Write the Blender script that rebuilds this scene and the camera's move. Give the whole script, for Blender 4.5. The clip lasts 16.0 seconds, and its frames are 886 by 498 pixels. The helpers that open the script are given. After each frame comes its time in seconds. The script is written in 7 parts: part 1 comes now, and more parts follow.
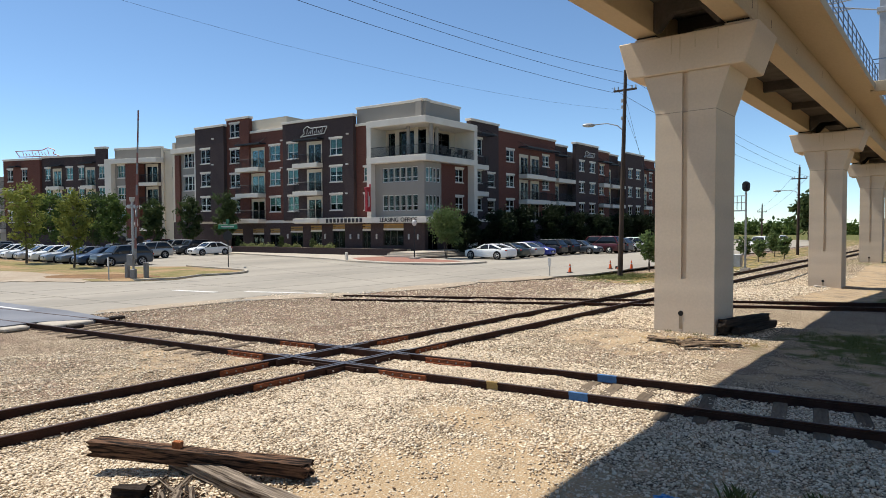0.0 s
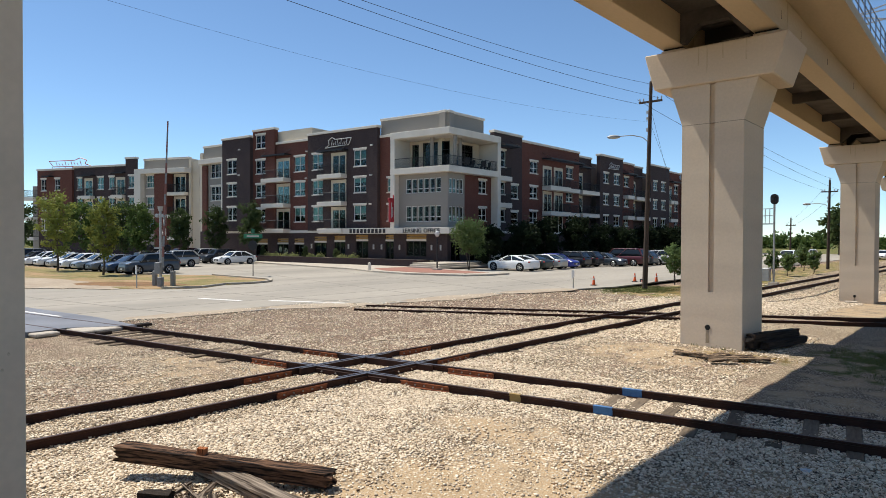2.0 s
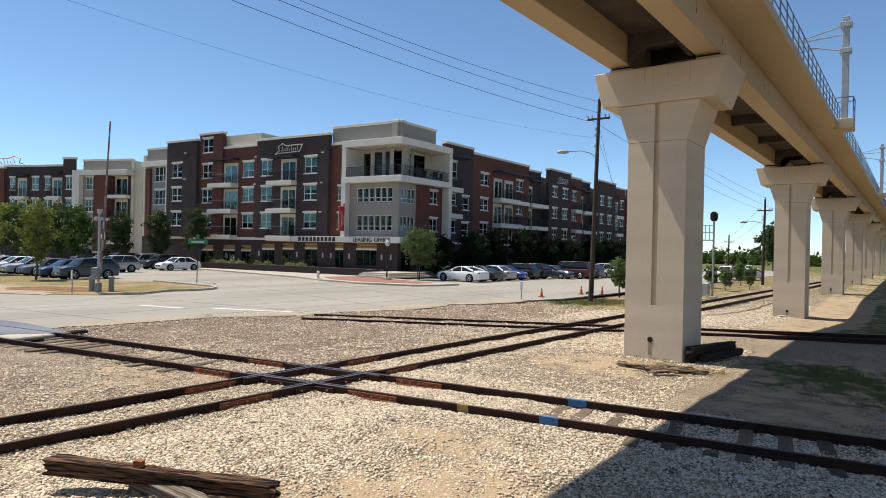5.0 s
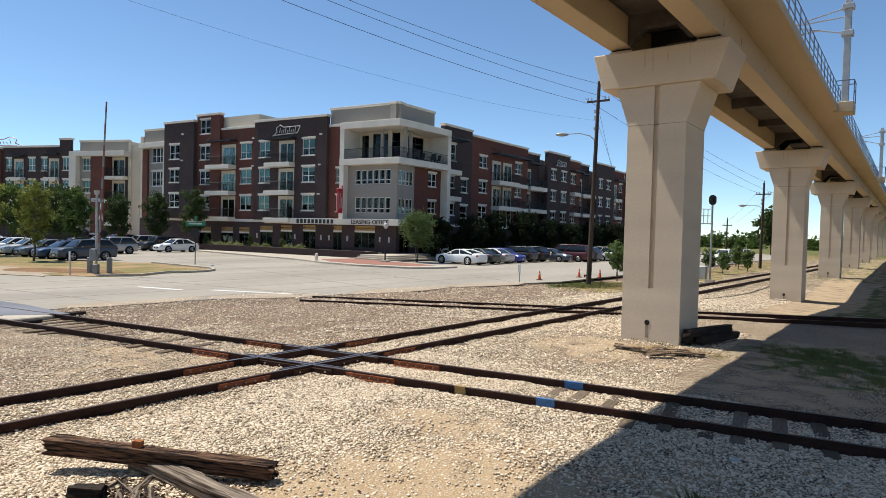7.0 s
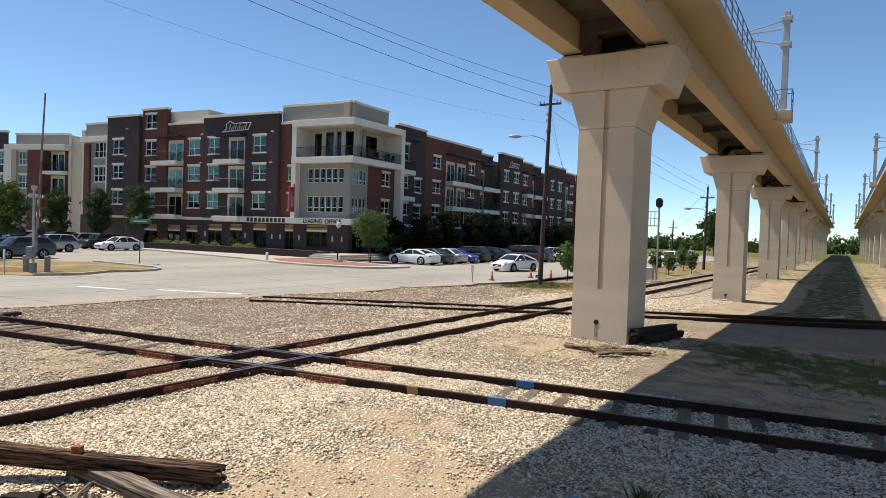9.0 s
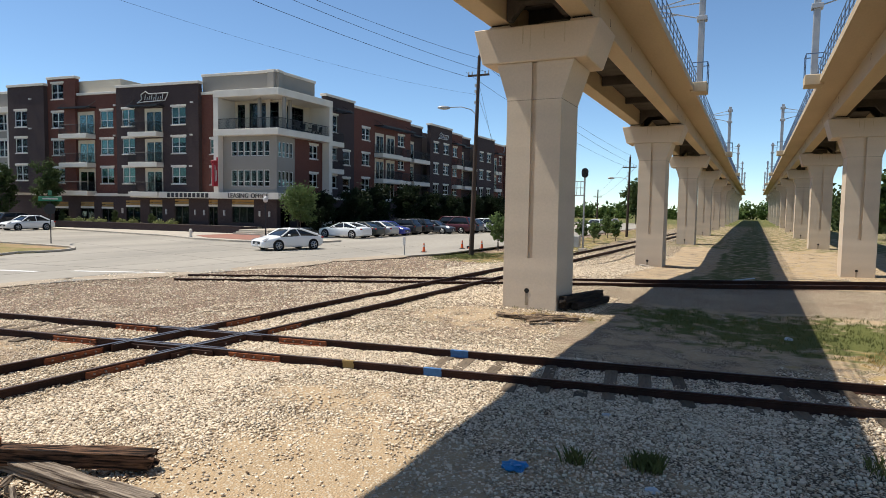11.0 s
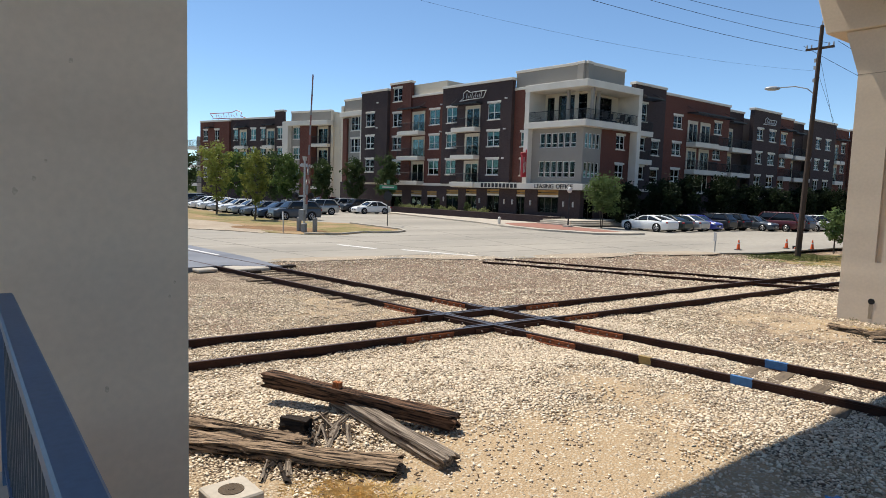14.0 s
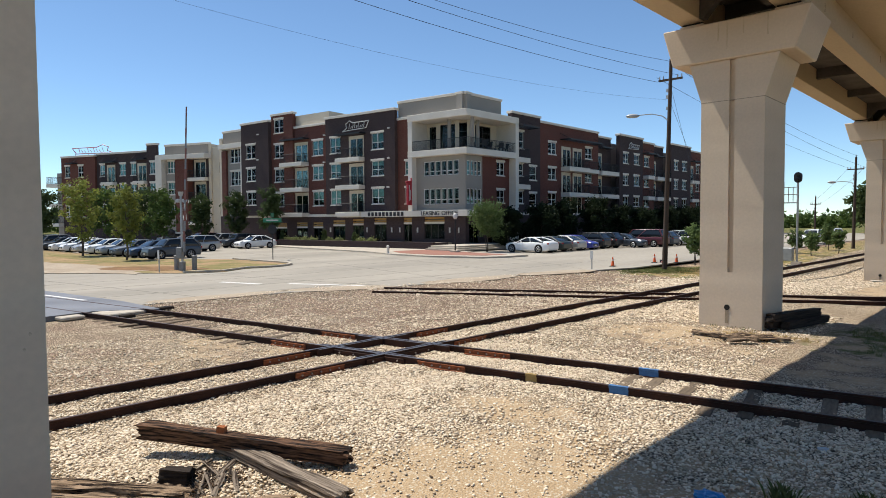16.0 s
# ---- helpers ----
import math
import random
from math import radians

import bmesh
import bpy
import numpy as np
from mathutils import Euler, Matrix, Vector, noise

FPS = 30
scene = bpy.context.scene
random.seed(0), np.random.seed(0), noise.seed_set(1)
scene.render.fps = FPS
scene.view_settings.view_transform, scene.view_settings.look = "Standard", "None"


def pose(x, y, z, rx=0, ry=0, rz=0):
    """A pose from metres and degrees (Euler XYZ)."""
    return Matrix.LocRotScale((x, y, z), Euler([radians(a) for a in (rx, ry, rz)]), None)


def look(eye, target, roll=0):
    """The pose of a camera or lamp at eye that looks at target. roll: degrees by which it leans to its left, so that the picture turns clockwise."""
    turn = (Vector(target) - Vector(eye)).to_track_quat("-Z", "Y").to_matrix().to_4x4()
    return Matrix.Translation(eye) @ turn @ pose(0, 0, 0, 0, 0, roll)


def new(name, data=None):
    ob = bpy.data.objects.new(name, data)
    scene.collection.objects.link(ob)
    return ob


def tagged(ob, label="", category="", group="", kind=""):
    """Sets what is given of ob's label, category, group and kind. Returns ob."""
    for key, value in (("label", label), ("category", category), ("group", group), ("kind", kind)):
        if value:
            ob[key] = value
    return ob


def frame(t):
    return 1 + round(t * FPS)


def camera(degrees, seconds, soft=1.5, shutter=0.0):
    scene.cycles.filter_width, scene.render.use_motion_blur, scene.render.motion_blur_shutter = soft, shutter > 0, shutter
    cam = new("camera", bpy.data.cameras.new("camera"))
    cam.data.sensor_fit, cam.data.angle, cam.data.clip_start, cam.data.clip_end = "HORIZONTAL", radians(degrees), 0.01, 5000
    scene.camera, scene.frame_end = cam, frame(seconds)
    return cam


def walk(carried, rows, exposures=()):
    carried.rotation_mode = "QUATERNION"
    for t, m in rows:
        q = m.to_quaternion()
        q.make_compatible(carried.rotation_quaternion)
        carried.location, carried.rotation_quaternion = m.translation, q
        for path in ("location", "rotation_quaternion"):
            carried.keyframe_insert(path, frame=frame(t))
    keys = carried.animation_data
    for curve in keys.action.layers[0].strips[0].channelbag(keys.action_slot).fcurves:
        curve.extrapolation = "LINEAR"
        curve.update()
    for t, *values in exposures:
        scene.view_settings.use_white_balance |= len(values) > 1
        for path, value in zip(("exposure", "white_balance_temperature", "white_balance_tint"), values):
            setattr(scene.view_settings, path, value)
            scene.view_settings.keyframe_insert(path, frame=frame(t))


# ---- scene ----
cam = camera(69.64, 16.0, soft=0.85)
PATH = [
    (0.0, pose(0.041, 0.011, 2.981, 88.06, 0.27, 39.00)),
    (0.5, pose(0.032, 0.001, 2.977, 88.22, 0.38, 39.61)),
    (1.0, pose(0.022, 0.008, 2.969, 88.42, 0.44, 40.21)),
    (1.5, pose(0.013, 0.008, 2.966, 88.77, 0.22, 40.73)),
    (2.0, pose(0.015, 0.005, 2.966, 89.07, -0.17, 41.03)),
    (2.5, pose(0.009, -0.001, 2.962, 89.45, -0.53, 40.85)),
    (3.0, pose(0.001, -0.009, 2.958, 89.70, -0.97, 40.16)),
    (3.5, pose(0.003, -0.015, 2.965, 89.93, -1.26, 39.14)),
    (4.0, pose(0.009, -0.014, 2.965, 90.07, -1.31, 37.96)),
    (4.6, pose(0.014, -0.011, 2.965, 90.13, -1.32, 36.95)),
    (5.25, pose(0.017, -0.006, 2.964, 89.96, -1.27, 36.40)),
    (5.9, pose(0.018, -0.000, 2.963, 89.59, -1.25, 36.24)),
    (6.5, pose(0.018, 0.002, 2.963, 89.08, -1.33, 36.30)),
    (7.0, pose(0.019, 0.003, 2.963, 88.48, -1.47, 36.42)),
    (7.5, pose(0.021, 0.001, 2.957, 87.95, -1.69, 36.31)),
    (8.0, pose(0.021, -0.003, 2.956, 87.86, -1.88, 35.94)),
    (8.5, pose(0.024, -0.005, 2.954, 88.11, -1.94, 34.87)),
    (9.0, pose(0.023, -0.001, 2.963, 88.61, -1.92, 32.23)),
    (9.2, pose(0.009, -0.003, 2.964, 88.86, -2.07, 30.70)),
    (9.7, pose(-0.001, -0.007, 2.966, 88.80, -2.00, 27.66)),
    (10.25, pose(0.010, -0.015, 2.972, 87.82, -1.44, 25.43)),
    (10.8, pose(0.009, -0.029, 2.976, 86.55, -0.99, 25.40)),
    (11.3, pose(-0.035, -0.047, 2.979, 85.73, -1.24, 28.19)),
    (11.5, pose(-0.071, -0.058, 2.979, 85.51, -1.59, 30.27)),
    (12.0, pose(-0.078, -0.040, 2.966, 84.65, -1.57, 37.84)),
    (12.5, pose(-0.071, -0.002, 2.934, 84.06, -1.91, 45.75)),
    (13.0, pose(-0.037, 0.029, 2.919, 83.79, -2.30, 50.79)),
    (13.5, pose(-0.031, 0.031, 2.917, 83.99, -2.34, 53.23)),
    (14.0, pose(-0.030, 0.031, 2.920, 84.84, -1.85, 52.74)),
    (14.5, pose(-0.015, 0.038, 2.928, 86.05, -1.24, 50.76)),
    (15.0, pose(0.020, 0.046, 2.934, 87.12, -0.45, 48.19)),
    (15.5, pose(0.047, 0.053, 2.932, 87.55, 0.14, 45.84)),
    (16.0, pose(0.084, 0.038, 2.939, 87.52, 0.38, 42.72)),
]
walk(cam, PATH)

# ---- world and sun ----
world = bpy.data.worlds.new("sky")
scene.world = world
world.use_nodes = True
wn = world.node_tree.nodes
sky = wn.new("ShaderNodeTexSky")
sky.sky_type = "NISHITA"
sky.sun_disc = False
SUN_TO = Vector((-2.1, -0.46, 4.35)).normalized()
sky.sun_elevation = math.asin(SUN_TO.z)
sky.sun_rotation = math.atan2(SUN_TO.x, SUN_TO.y)
sky.altitude = 2600
sky.air_density, sky.dust_density, sky.ozone_density = 1.0, 0.0, 2.6
tint = wn.new("ShaderNodeMix")
tint.data_type, tint.blend_type = "RGBA", "MULTIPLY"
tint.inputs[0].default_value, tint.inputs[7].default_value = 1.0, (0.92, 1.02, 1.03, 1)
world.node_tree.links.new(sky.outputs[0], tint.inputs[6])
world.node_tree.links.new(tint.outputs[2], wn["Background"].inputs[0])
wn["Background"].inputs[1].default_value = 0.124
scene.view_settings.exposure = 0.28
sun = new("sun", bpy.data.lights.new("sun", "SUN"))
sun.data.energy, sun.data.angle, sun.data.color = 4.95, radians(0.55), (1.0, 0.95, 0.86)
sun.matrix_basis = look(SUN_TO * 50, (0, 0, 0))


# ---- materials ----
def shader(name, colour, rough=0.8, metal=0.0, second=None, scale=6.0, fine=60.0, bump=0.0, spread=0.5, vary=0.0, coat=0.0, stretch=(1, 1, 1), detail=5.0, grain=0.2, relief=0.0):
    """A surface with two scales of variation: broad patches between two colours, and fine grain; vary: difference from piece to piece."""
    m = bpy.data.materials.new(name)
    m.use_nodes = True
    n, l = m.node_tree.nodes, m.node_tree.links
    b = n["Principled BSDF"]
    b.inputs["Roughness"].default_value, b.inputs["Metallic"].default_value = rough, metal
    b.inputs["Coat Weight"].default_value = coat
    b.inputs["Specular IOR Level"].default_value = 0.14 if rough >= 0.6 else 0.4
    co = n.new("ShaderNodeTexCoord")
    mp = n.new("ShaderNodeMapping")
    mp.inputs["Scale"].default_value = stretch
    l.new(co.outputs["Object"], mp.inputs[0])
    big, small = n.new("ShaderNodeTexNoise"), n.new("ShaderNodeTexNoise")
    big.inputs["Scale"].default_value, big.inputs["Detail"].default_value = scale, detail
    small.inputs["Scale"].default_value, small.inputs["Detail"].default_value = fine, 3.0
    l.new(mp.outputs[0], big.inputs[0])
    l.new(co.outputs["Object"] if relief else mp.outputs[0], small.inputs[0])
    ramp = n.new("ShaderNodeMapRange")
    ramp.inputs["From Min"].default_value, ramp.inputs["From Max"].default_value = 0.5 - spread / 2, 0.5 + spread / 2
    l.new(big.outputs[0], ramp.inputs[0])
    mix = n.new("ShaderNodeMix")
    mix.data_type = "RGBA"
    second = second or tuple(c * 0.72 for c in colour)
    mix.inputs[6].default_value, mix.inputs[7].default_value = (*colour, 1), (*second, 1)
    l.new(ramp.outputs[0], mix.inputs[0])
    speck = n.new("ShaderNodeMix")
    speck.data_type, speck.blend_type = "RGBA", "MULTIPLY"
    speck.inputs[0].default_value = 1.0
    gr = n.new("ShaderNodeMapRange")
    gr.inputs["To Min"].default_value, gr.inputs["To Max"].default_value = 1 - grain, 1 + grain
    l.new(small.outputs[0], gr.inputs[0])
    l.new(mix.outputs[2], speck.inputs[6])
    l.new(gr.outputs[0], speck.inputs[7])
    out = speck.outputs[2]
    if vary:
        info = n.new("ShaderNodeObjectInfo")
        vr = n.new("ShaderNodeMapRange")
        vr.inputs["To Min"].default_value, vr.inputs["To Max"].default_value = 1 - vary, 1 + vary
        l.new(info.outputs["Random"], vr.inputs[0])
        v2 = n.new("ShaderNodeMix")
        v2.data_type, v2.blend_type = "RGBA", "MULTIPLY"
        v2.inputs[0].default_value = 1.0
        l.new(out, v2.inputs[6])
        l.new(vr.outputs[0], v2.inputs[7])
        out = v2.outputs[2]
    l.new(out, b.inputs["Base Color"])
    if bump:
        bp = n.new("ShaderNodeBump")
        bp.inputs["Strength"].default_value, bp.inputs["Distance"].default_value = 0.6, bump
        l.new(small.outputs[0], bp.inputs["Height"])
        l.new(bp.outputs[0], b.inputs["Normal"])
        if relief:
            b2 = n.new("ShaderNodeBump")
            b2.inputs["Strength"].default_value, b2.inputs["Distance"].default_value = 0.7, relief
            l.new(big.outputs[0], b2.inputs["Height"])
            l.new(b2.outputs[0], bp.inputs["Normal"])
    return m


def brick_shader(name, c1, c2, mortar, width=0.22, height=0.075):
    """Brickwork for walls seen from far: courses by the wall's own metres."""
    m = shader(name, c1, 0.85, second=c2, scale=0.6, fine=25)
    n, l = m.node_tree.nodes, m.node_tree.links
    b = n["Principled BSDF"]
    geo = n.new("ShaderNodeNewGeometry")
    sep, nsep = n.new("ShaderNodeSeparateXYZ"), n.new("ShaderNodeSeparateXYZ")
    l.new(geo.outputs["Position"], sep.inputs[0])
    add = n.new("ShaderNodeMath")
    l.new(sep.outputs[0], add.inputs[0])
    l.new(sep.outputs[1], add.inputs[1])
    comb = n.new("ShaderNodeCombineXYZ")
    l.new(add.outputs[0], comb.inputs[0])
    l.new(sep.outputs[2], comb.inputs[1])
    br = n.new("ShaderNodeTexBrick")
    br.inputs["Scale"].default_value = 1.0
    br.inputs["Brick Width"].default_value, br.inputs["Row Height"].default_value = width, height
    br.inputs["Mortar Size"].default_value = 0.006
    br.inputs["Color1"].default_value, br.inputs["Color2"].default_value, br.inputs["Mortar"].default_value = (*c1, 1), (*c2, 1), (*mortar, 1)
    l.new(comb.outputs[0], br.inputs[0])
    old = b.inputs["Base Color"].links[0].from_socket
    mx = n.new("ShaderNodeMix")
    mx.data_type = "RGBA"
    mx.inputs[0].default_value = 0.6
    l.new(old, mx.inputs[6])
    l.new(br.outputs[0], mx.inputs[7])
    l.new(mx.outputs[2], b.inputs["Base Color"])
    return m


M = {}
M["concrete"] = shader("pale_concrete", (0.69, 0.56, 0.42), 0.85, second=(0.55, 0.445, 0.335), scale=0.4, fine=16, bump=0.003, stretch=(0.3, 0.3, 2.6), grain=0.09, spread=0.5, relief=0.035, detail=1.5)
M["girder"] = shader("girder_concrete", (0.56, 0.44, 0.29), 0.8, second=(0.47, 0.365, 0.24), scale=0.5, fine=14, bump=0.002, stretch=(1, 0.3, 1), grain=0.08)
M["dark_gap"] = shader("shadowed_rubber", (0.03, 0.028, 0.026), 0.9)
M["rail"] = shader("brown_rail_steel", (0.024, 0.013, 0.01), 0.7, 0.0, second=(0.055, 0.024, 0.016), scale=3, fine=40, bump=0.002)
M["rail_top"] = shader("worn_rail_head", (0.10, 0.065, 0.05), 0.5, 0.5, scale=4, fine=60)
M["polished"] = shader("polished_crossing_steel", (0.30, 0.30, 0.32), 0.38, 0.85, second=(0.16, 0.14, 0.14), scale=5, fine=50)
M["bolt"] = shader("pale_bolt_head", (0.36, 0.30, 0.26), 0.6, 0.3)
M["rust"] = shader("orange_rust", (0.36, 0.125, 0.055), 0.9, 0.0, second=(0.13, 0.045, 0.026), scale=9, fine=60, bump=0.004)
M["tie"] = shader("grey_weathered_timber", (0.19, 0.145, 0.10), 0.95, second=(0.09, 0.068, 0.05), scale=3, fine=30, bump=0.01, stretch=(1, 7, 7), vary=0.25)
# old timbers: near-black second colour is grain plus shade painted into the cracks
M["old_wood"] = shader("split_old_timber", (0.20, 0.112, 0.068), 0.95, second=(0.018, 0.013, 0.01), scale=3.0, fine=16, bump=0.04, stretch=(0.9, 12, 12), vary=0.15, spread=0.17, detail=9, grain=0.45)
M["dark_tie"] = shader("creosoted_timber", (0.05, 0.038, 0.03), 0.9, second=(0.02, 0.016, 0.014), scale=3, fine=22, bump=0.02, stretch=(0.5, 9, 9), spread=0.3)
M["rotten_wood"] = shader("rotten_brown_timber", (0.40, 0.28, 0.18), 0.95, second=(0.022, 0.015, 0.011), scale=3.0, fine=20, bump=0.05, stretch=(0.7, 13, 13), spread=0.17, detail=9, grain=0.5)
M["pale_wood"] = shader("bleached_timber", (0.40, 0.325, 0.25), 0.95, second=(0.04, 0.027, 0.02), scale=2.2, fine=14, bump=0.035, stretch=(0.4, 12, 12), spread=0.3, detail=9, grain=0.45)
M["road"] = shader("pale_concrete_road", (0.385, 0.345, 0.285), 0.85, second=(0.255, 0.232, 0.195), scale=0.22, fine=6, bump=0.002, stretch=(1.0, 0.22, 1), detail=9)
M["asphalt"] = shader("grey_asphalt", (0.20, 0.20, 0.21), 0.55, second=(0.12, 0.12, 0.13), scale=0.5, fine=30, bump=0.003)
M["kerb"] = shader("kerb_concrete", (0.5, 0.44, 0.36), 0.85, scale=1.2, fine=20)
M["paver"] = shader("brick_paving", (0.33, 0.17, 0.125), 0.85, second=(0.26, 0.13, 0.10), scale=1.5, fine=25)
M["white_paint"] = shader("white_road_paint", (0.72, 0.70, 0.66), 0.8, second=(0.55, 0.52, 0.48), scale=3, fine=30)
M["blue_paint"] = shader("blue_spray_paint", (0.09, 0.22, 0.44), 0.8, second=(0.06, 0.13, 0.26), scale=6, fine=40)
# dark soffit: some stain, and the shade between girders put into the colour
M["soffit"] = shader("stained_shaded_soffit", (0.115, 0.10, 0.085), 0.9, second=(0.065, 0.055, 0.047), scale=1.2, fine=12)
M["handrail_blue"] = shader("steel_blue_handrail_paint", (0.10, 0.165, 0.24), 0.45, second=(0.085, 0.14, 0.205), scale=3, fine=40)
M["bar_grey"] = shader("grey_railing_bars", (0.10, 0.115, 0.135), 0.5, 0.2)


def ground_shader():
    """Gravel, dirt and grass, mixed by the ground's own cover (red: dirt, green: dry grass, blue: green grass)."""
    m = bpy.data.materials.new("gravel_and_dirt")
    m.use_nodes = True
    n, l = m.node_tree.nodes, m.node_tree.links
    b = n["Principled BSDF"]
    b.inputs["Roughness"].default_value, b.inputs["Specular IOR Level"].default_value = 0.95, 0.1
    co = n.new("ShaderNodeTexCoord")
    at = n.new("ShaderNodeAttribute")
    at.attribute_name = "cover"
    sep = n.new("ShaderNodeSeparateColor")
    l.new(at.outputs["Color"], sep.inputs[0])

    def noise_tex(scale, detail=4.0):
        t = n.new("ShaderNodeTexNoise")
        t.inputs["Scale"].default_value, t.inputs["Detail"].default_value = scale, detail
        l.new(co.outputs["Object"], t.inputs[0])
        return t.outputs[0]

    def mixed(fac, a, c):
        x = n.new("ShaderNodeMix")
        x.data_type = "RGBA"
        for sock, v in ((0, fac), (6, a), (7, c)):
            if isinstance(v, tuple):
                x.inputs[sock].default_value = (*v, 1)
            else:
                l.new(v, x.inputs[sock])
        return x.outputs[2]

    def rng(v, a, c, lo=0.0, hi=1.0):
        x = n.new("ShaderNodeMapRange")
        for k, w in zip(("From Min", "From Max", "To Min", "To Max"), (a, c, lo, hi)):
            x.inputs[k].default_value = w
        l.new(v, x.inputs[0])
        return x.outputs[0]

    vor = n.new("ShaderNodeTexVoronoi")
    vor.inputs["Scale"].default_value = 34.0
    l.new(co.outputs["Object"], vor.inputs[0])
    vs = n.new("ShaderNodeSeparateColor")
    l.new(vor.outputs["Color"], vs.inputs[0])
    stone = mixed(vs.outputs[0], (0.82, 0.665, 0.47), (0.50, 0.385, 0.25))
    stone = mixed(rng(vs.outputs[1], 0.72, 0.78), stone, (0.82, 0.71, 0.54))
    stone = mixed(rng(noise_tex(0.35), 0.35, 0.7, 0.0, 0.45), stone, (0.30, 0.22, 0.145))
    brown = mixed(vs.outputs[0], (0.58, 0.41, 0.30), (0.27, 0.185, 0.135))
    bn = n.new("ShaderNodeMath")
    bn.operation = "ADD"
    l.new(at.outputs["Alpha"], bn.inputs[0])
    l.new(rng(noise_tex(0.8, 6.0), 0.2, 0.8, -0.5, 0.5), bn.inputs[1])
    stone = mixed(rng(bn.outputs[0], 0.3, 0.75), stone, brown)
    # shade between the stones is painted in, darker away from each cell's middle
    gap_shade = rng(vor.outputs["Distance"], 0.28, 0.62)
    stone = mixed(gap_shade, stone, (0.09, 0.063, 0.041))
    dirt = mixed(noise_tex(1.1), (0.46, 0.335, 0.205), (0.33, 0.235, 0.14))
    dirt = mixed(rng(noise_tex(26.0, 2.0), 0.56, 0.62), dirt, (0.50, 0.42, 0.31))
    dry = mixed(noise_tex(9.0), (0.42, 0.30, 0.12), (0.30, 0.215, 0.095))
    green = mixed(noise_tex(7.0), (0.075, 0.095, 0.026), (0.135, 0.13, 0.045))

    def edge(chan, scale):
        x = n.new("ShaderNodeMath")
        x.operation = "ADD"
        l.new(sep.outputs[chan], x.inputs[0])
        l.new(rng(noise_tex(scale, 6.0), 0.2, 0.8, -0.5, 0.5), x.inputs[1])
        return rng(x.outputs[0], 0.35, 0.65)

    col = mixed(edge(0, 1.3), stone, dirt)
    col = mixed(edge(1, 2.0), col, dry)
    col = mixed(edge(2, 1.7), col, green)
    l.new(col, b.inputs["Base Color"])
    bp = n.new("ShaderNodeBump")
    bp.invert = True
    bp.inputs["Strength"].default_value, bp.inputs["Distance"].default_value = 0.8, 0.02
    l.new(vor.outputs["Distance"], bp.inputs["Height"])
    l.new(bp.outputs[0], b.inputs["Normal"])
    return m


M["ground"] = ground_shader()


# ---- helpers for meshes ----
def part(name, bm, material, parent=None, label="", smooth=False):
    me = bpy.data.meshes.new(name)
    bm.to_mesh(me)
    bm.free()
    for mm in (material if isinstance(material, (list, tuple)) else [material]):
        me.materials.append(mm)
    if smooth:
        for p in me.polygons:
            p.use_smooth = True
    ob = new(name, me)
    ob.parent = parent
    if label:
        ob["label"] = label
    return ob


def empty(name, m, label, category, group="", kind=""):
    ob = new(name)
    ob.matrix_basis = m
    ob.empty_display_size = 0.2
    return tagged(ob, label, category, group, kind)


def box(bm, x0, x1, y0, y1, z0, z1, bevel=0.0, mat=0):
    m = Matrix.LocRotScale(((x0 + x1) / 2, (y0 + y1) / 2, (z0 + z1) / 2), None, (abs(x1 - x0), abs(y1 - y0), abs(z1 - z0)))
    r = bmesh.ops.create_cube(bm, size=1, matrix=m)
    faces = {f for v in r["verts"] for f in v.link_faces}
    for f in faces:
        f.material_index = mat
    if bevel:
        edges = {e for f in faces for e in f.edges}
        bmesh.ops.bevel(bm, geom=list(edges), offset=bevel, segments=1, affect="EDGES", material=-1)
    return bm


def boxes(*rows, bevel=0.0):
    bm = bmesh.new()
    for r in rows:
        box(bm, *r, bevel=bevel)
    return bm


def tube(bm, a, b, r0, r1=None, seg=8, mat=0):
    a, b = Vector(a), Vector(b)
    d = b - a
    m = Matrix.Translation((a + b) / 2) @ d.to_track_quat("Z", "Y").to_matrix().to_4x4()
    r = bmesh.ops.create_cone(bm, cap_ends=True, segments=seg, radius1=r0, radius2=r0 if r1 is None else r1, depth=d.length, matrix=m)
    for f in {f for v in r["verts"] for f in v.link_faces}:
        f.material_index = mat
    return bm


def prism(bm, outline, axis, lo, hi, mat=0):
    """Extrude a closed outline along an axis. outline: pairs in the two other axes, in order (x: y,z; y: x,z; z: x,y)."""
    def at(p, h):
        return {"x": (h, p[0], p[1]), "y": (p[0], h, p[1]), "z": (p[0], p[1], h)}[axis]
    lo_v, hi_v = [bm.verts.new(at(p, lo)) for p in outline], [bm.verts.new(at(p, hi)) for p in outline]
    k = len(outline)
    fs = [bm.faces.new(lo_v), bm.faces.new(hi_v[::-1])]
    fs += [bm.faces.new((lo_v[i], hi_v[i], hi_v[(i + 1) % k], lo_v[(i + 1) % k])) for i in range(k)]
    for f in fs:
        f.material_index = mat
    bmesh.ops.recalc_face_normals(bm, faces=fs)
    return bm


# ---- the ground ----
DECK_X = -5.97


def bump_at(x, y, cx, cy, sx, sy):
    return math.exp(-((x - cx) / sx) ** 2 - ((y - cy) / sy) ** 2)


def height(x, y):
    z = -0.62 * bump_at(x, y, 0, 45, 16, 12) - 0.3 * bump_at(x, y, 0, 75, 18, 28)
    z -= 0.12 * bump_at(x, y, 1, 18, 5, 4)
    z += 0.10 * bump_at(x, y, -8, 29, 3, 4)
    return z


def near_line(x, y, k, c):
    return abs(y - k * x - c) / math.hypot(1, k)


A_K, A_C = 0.167, 11.43
B_K, B_C = 0.030, -10.93
C_K, C_C = 0.545, 29.1


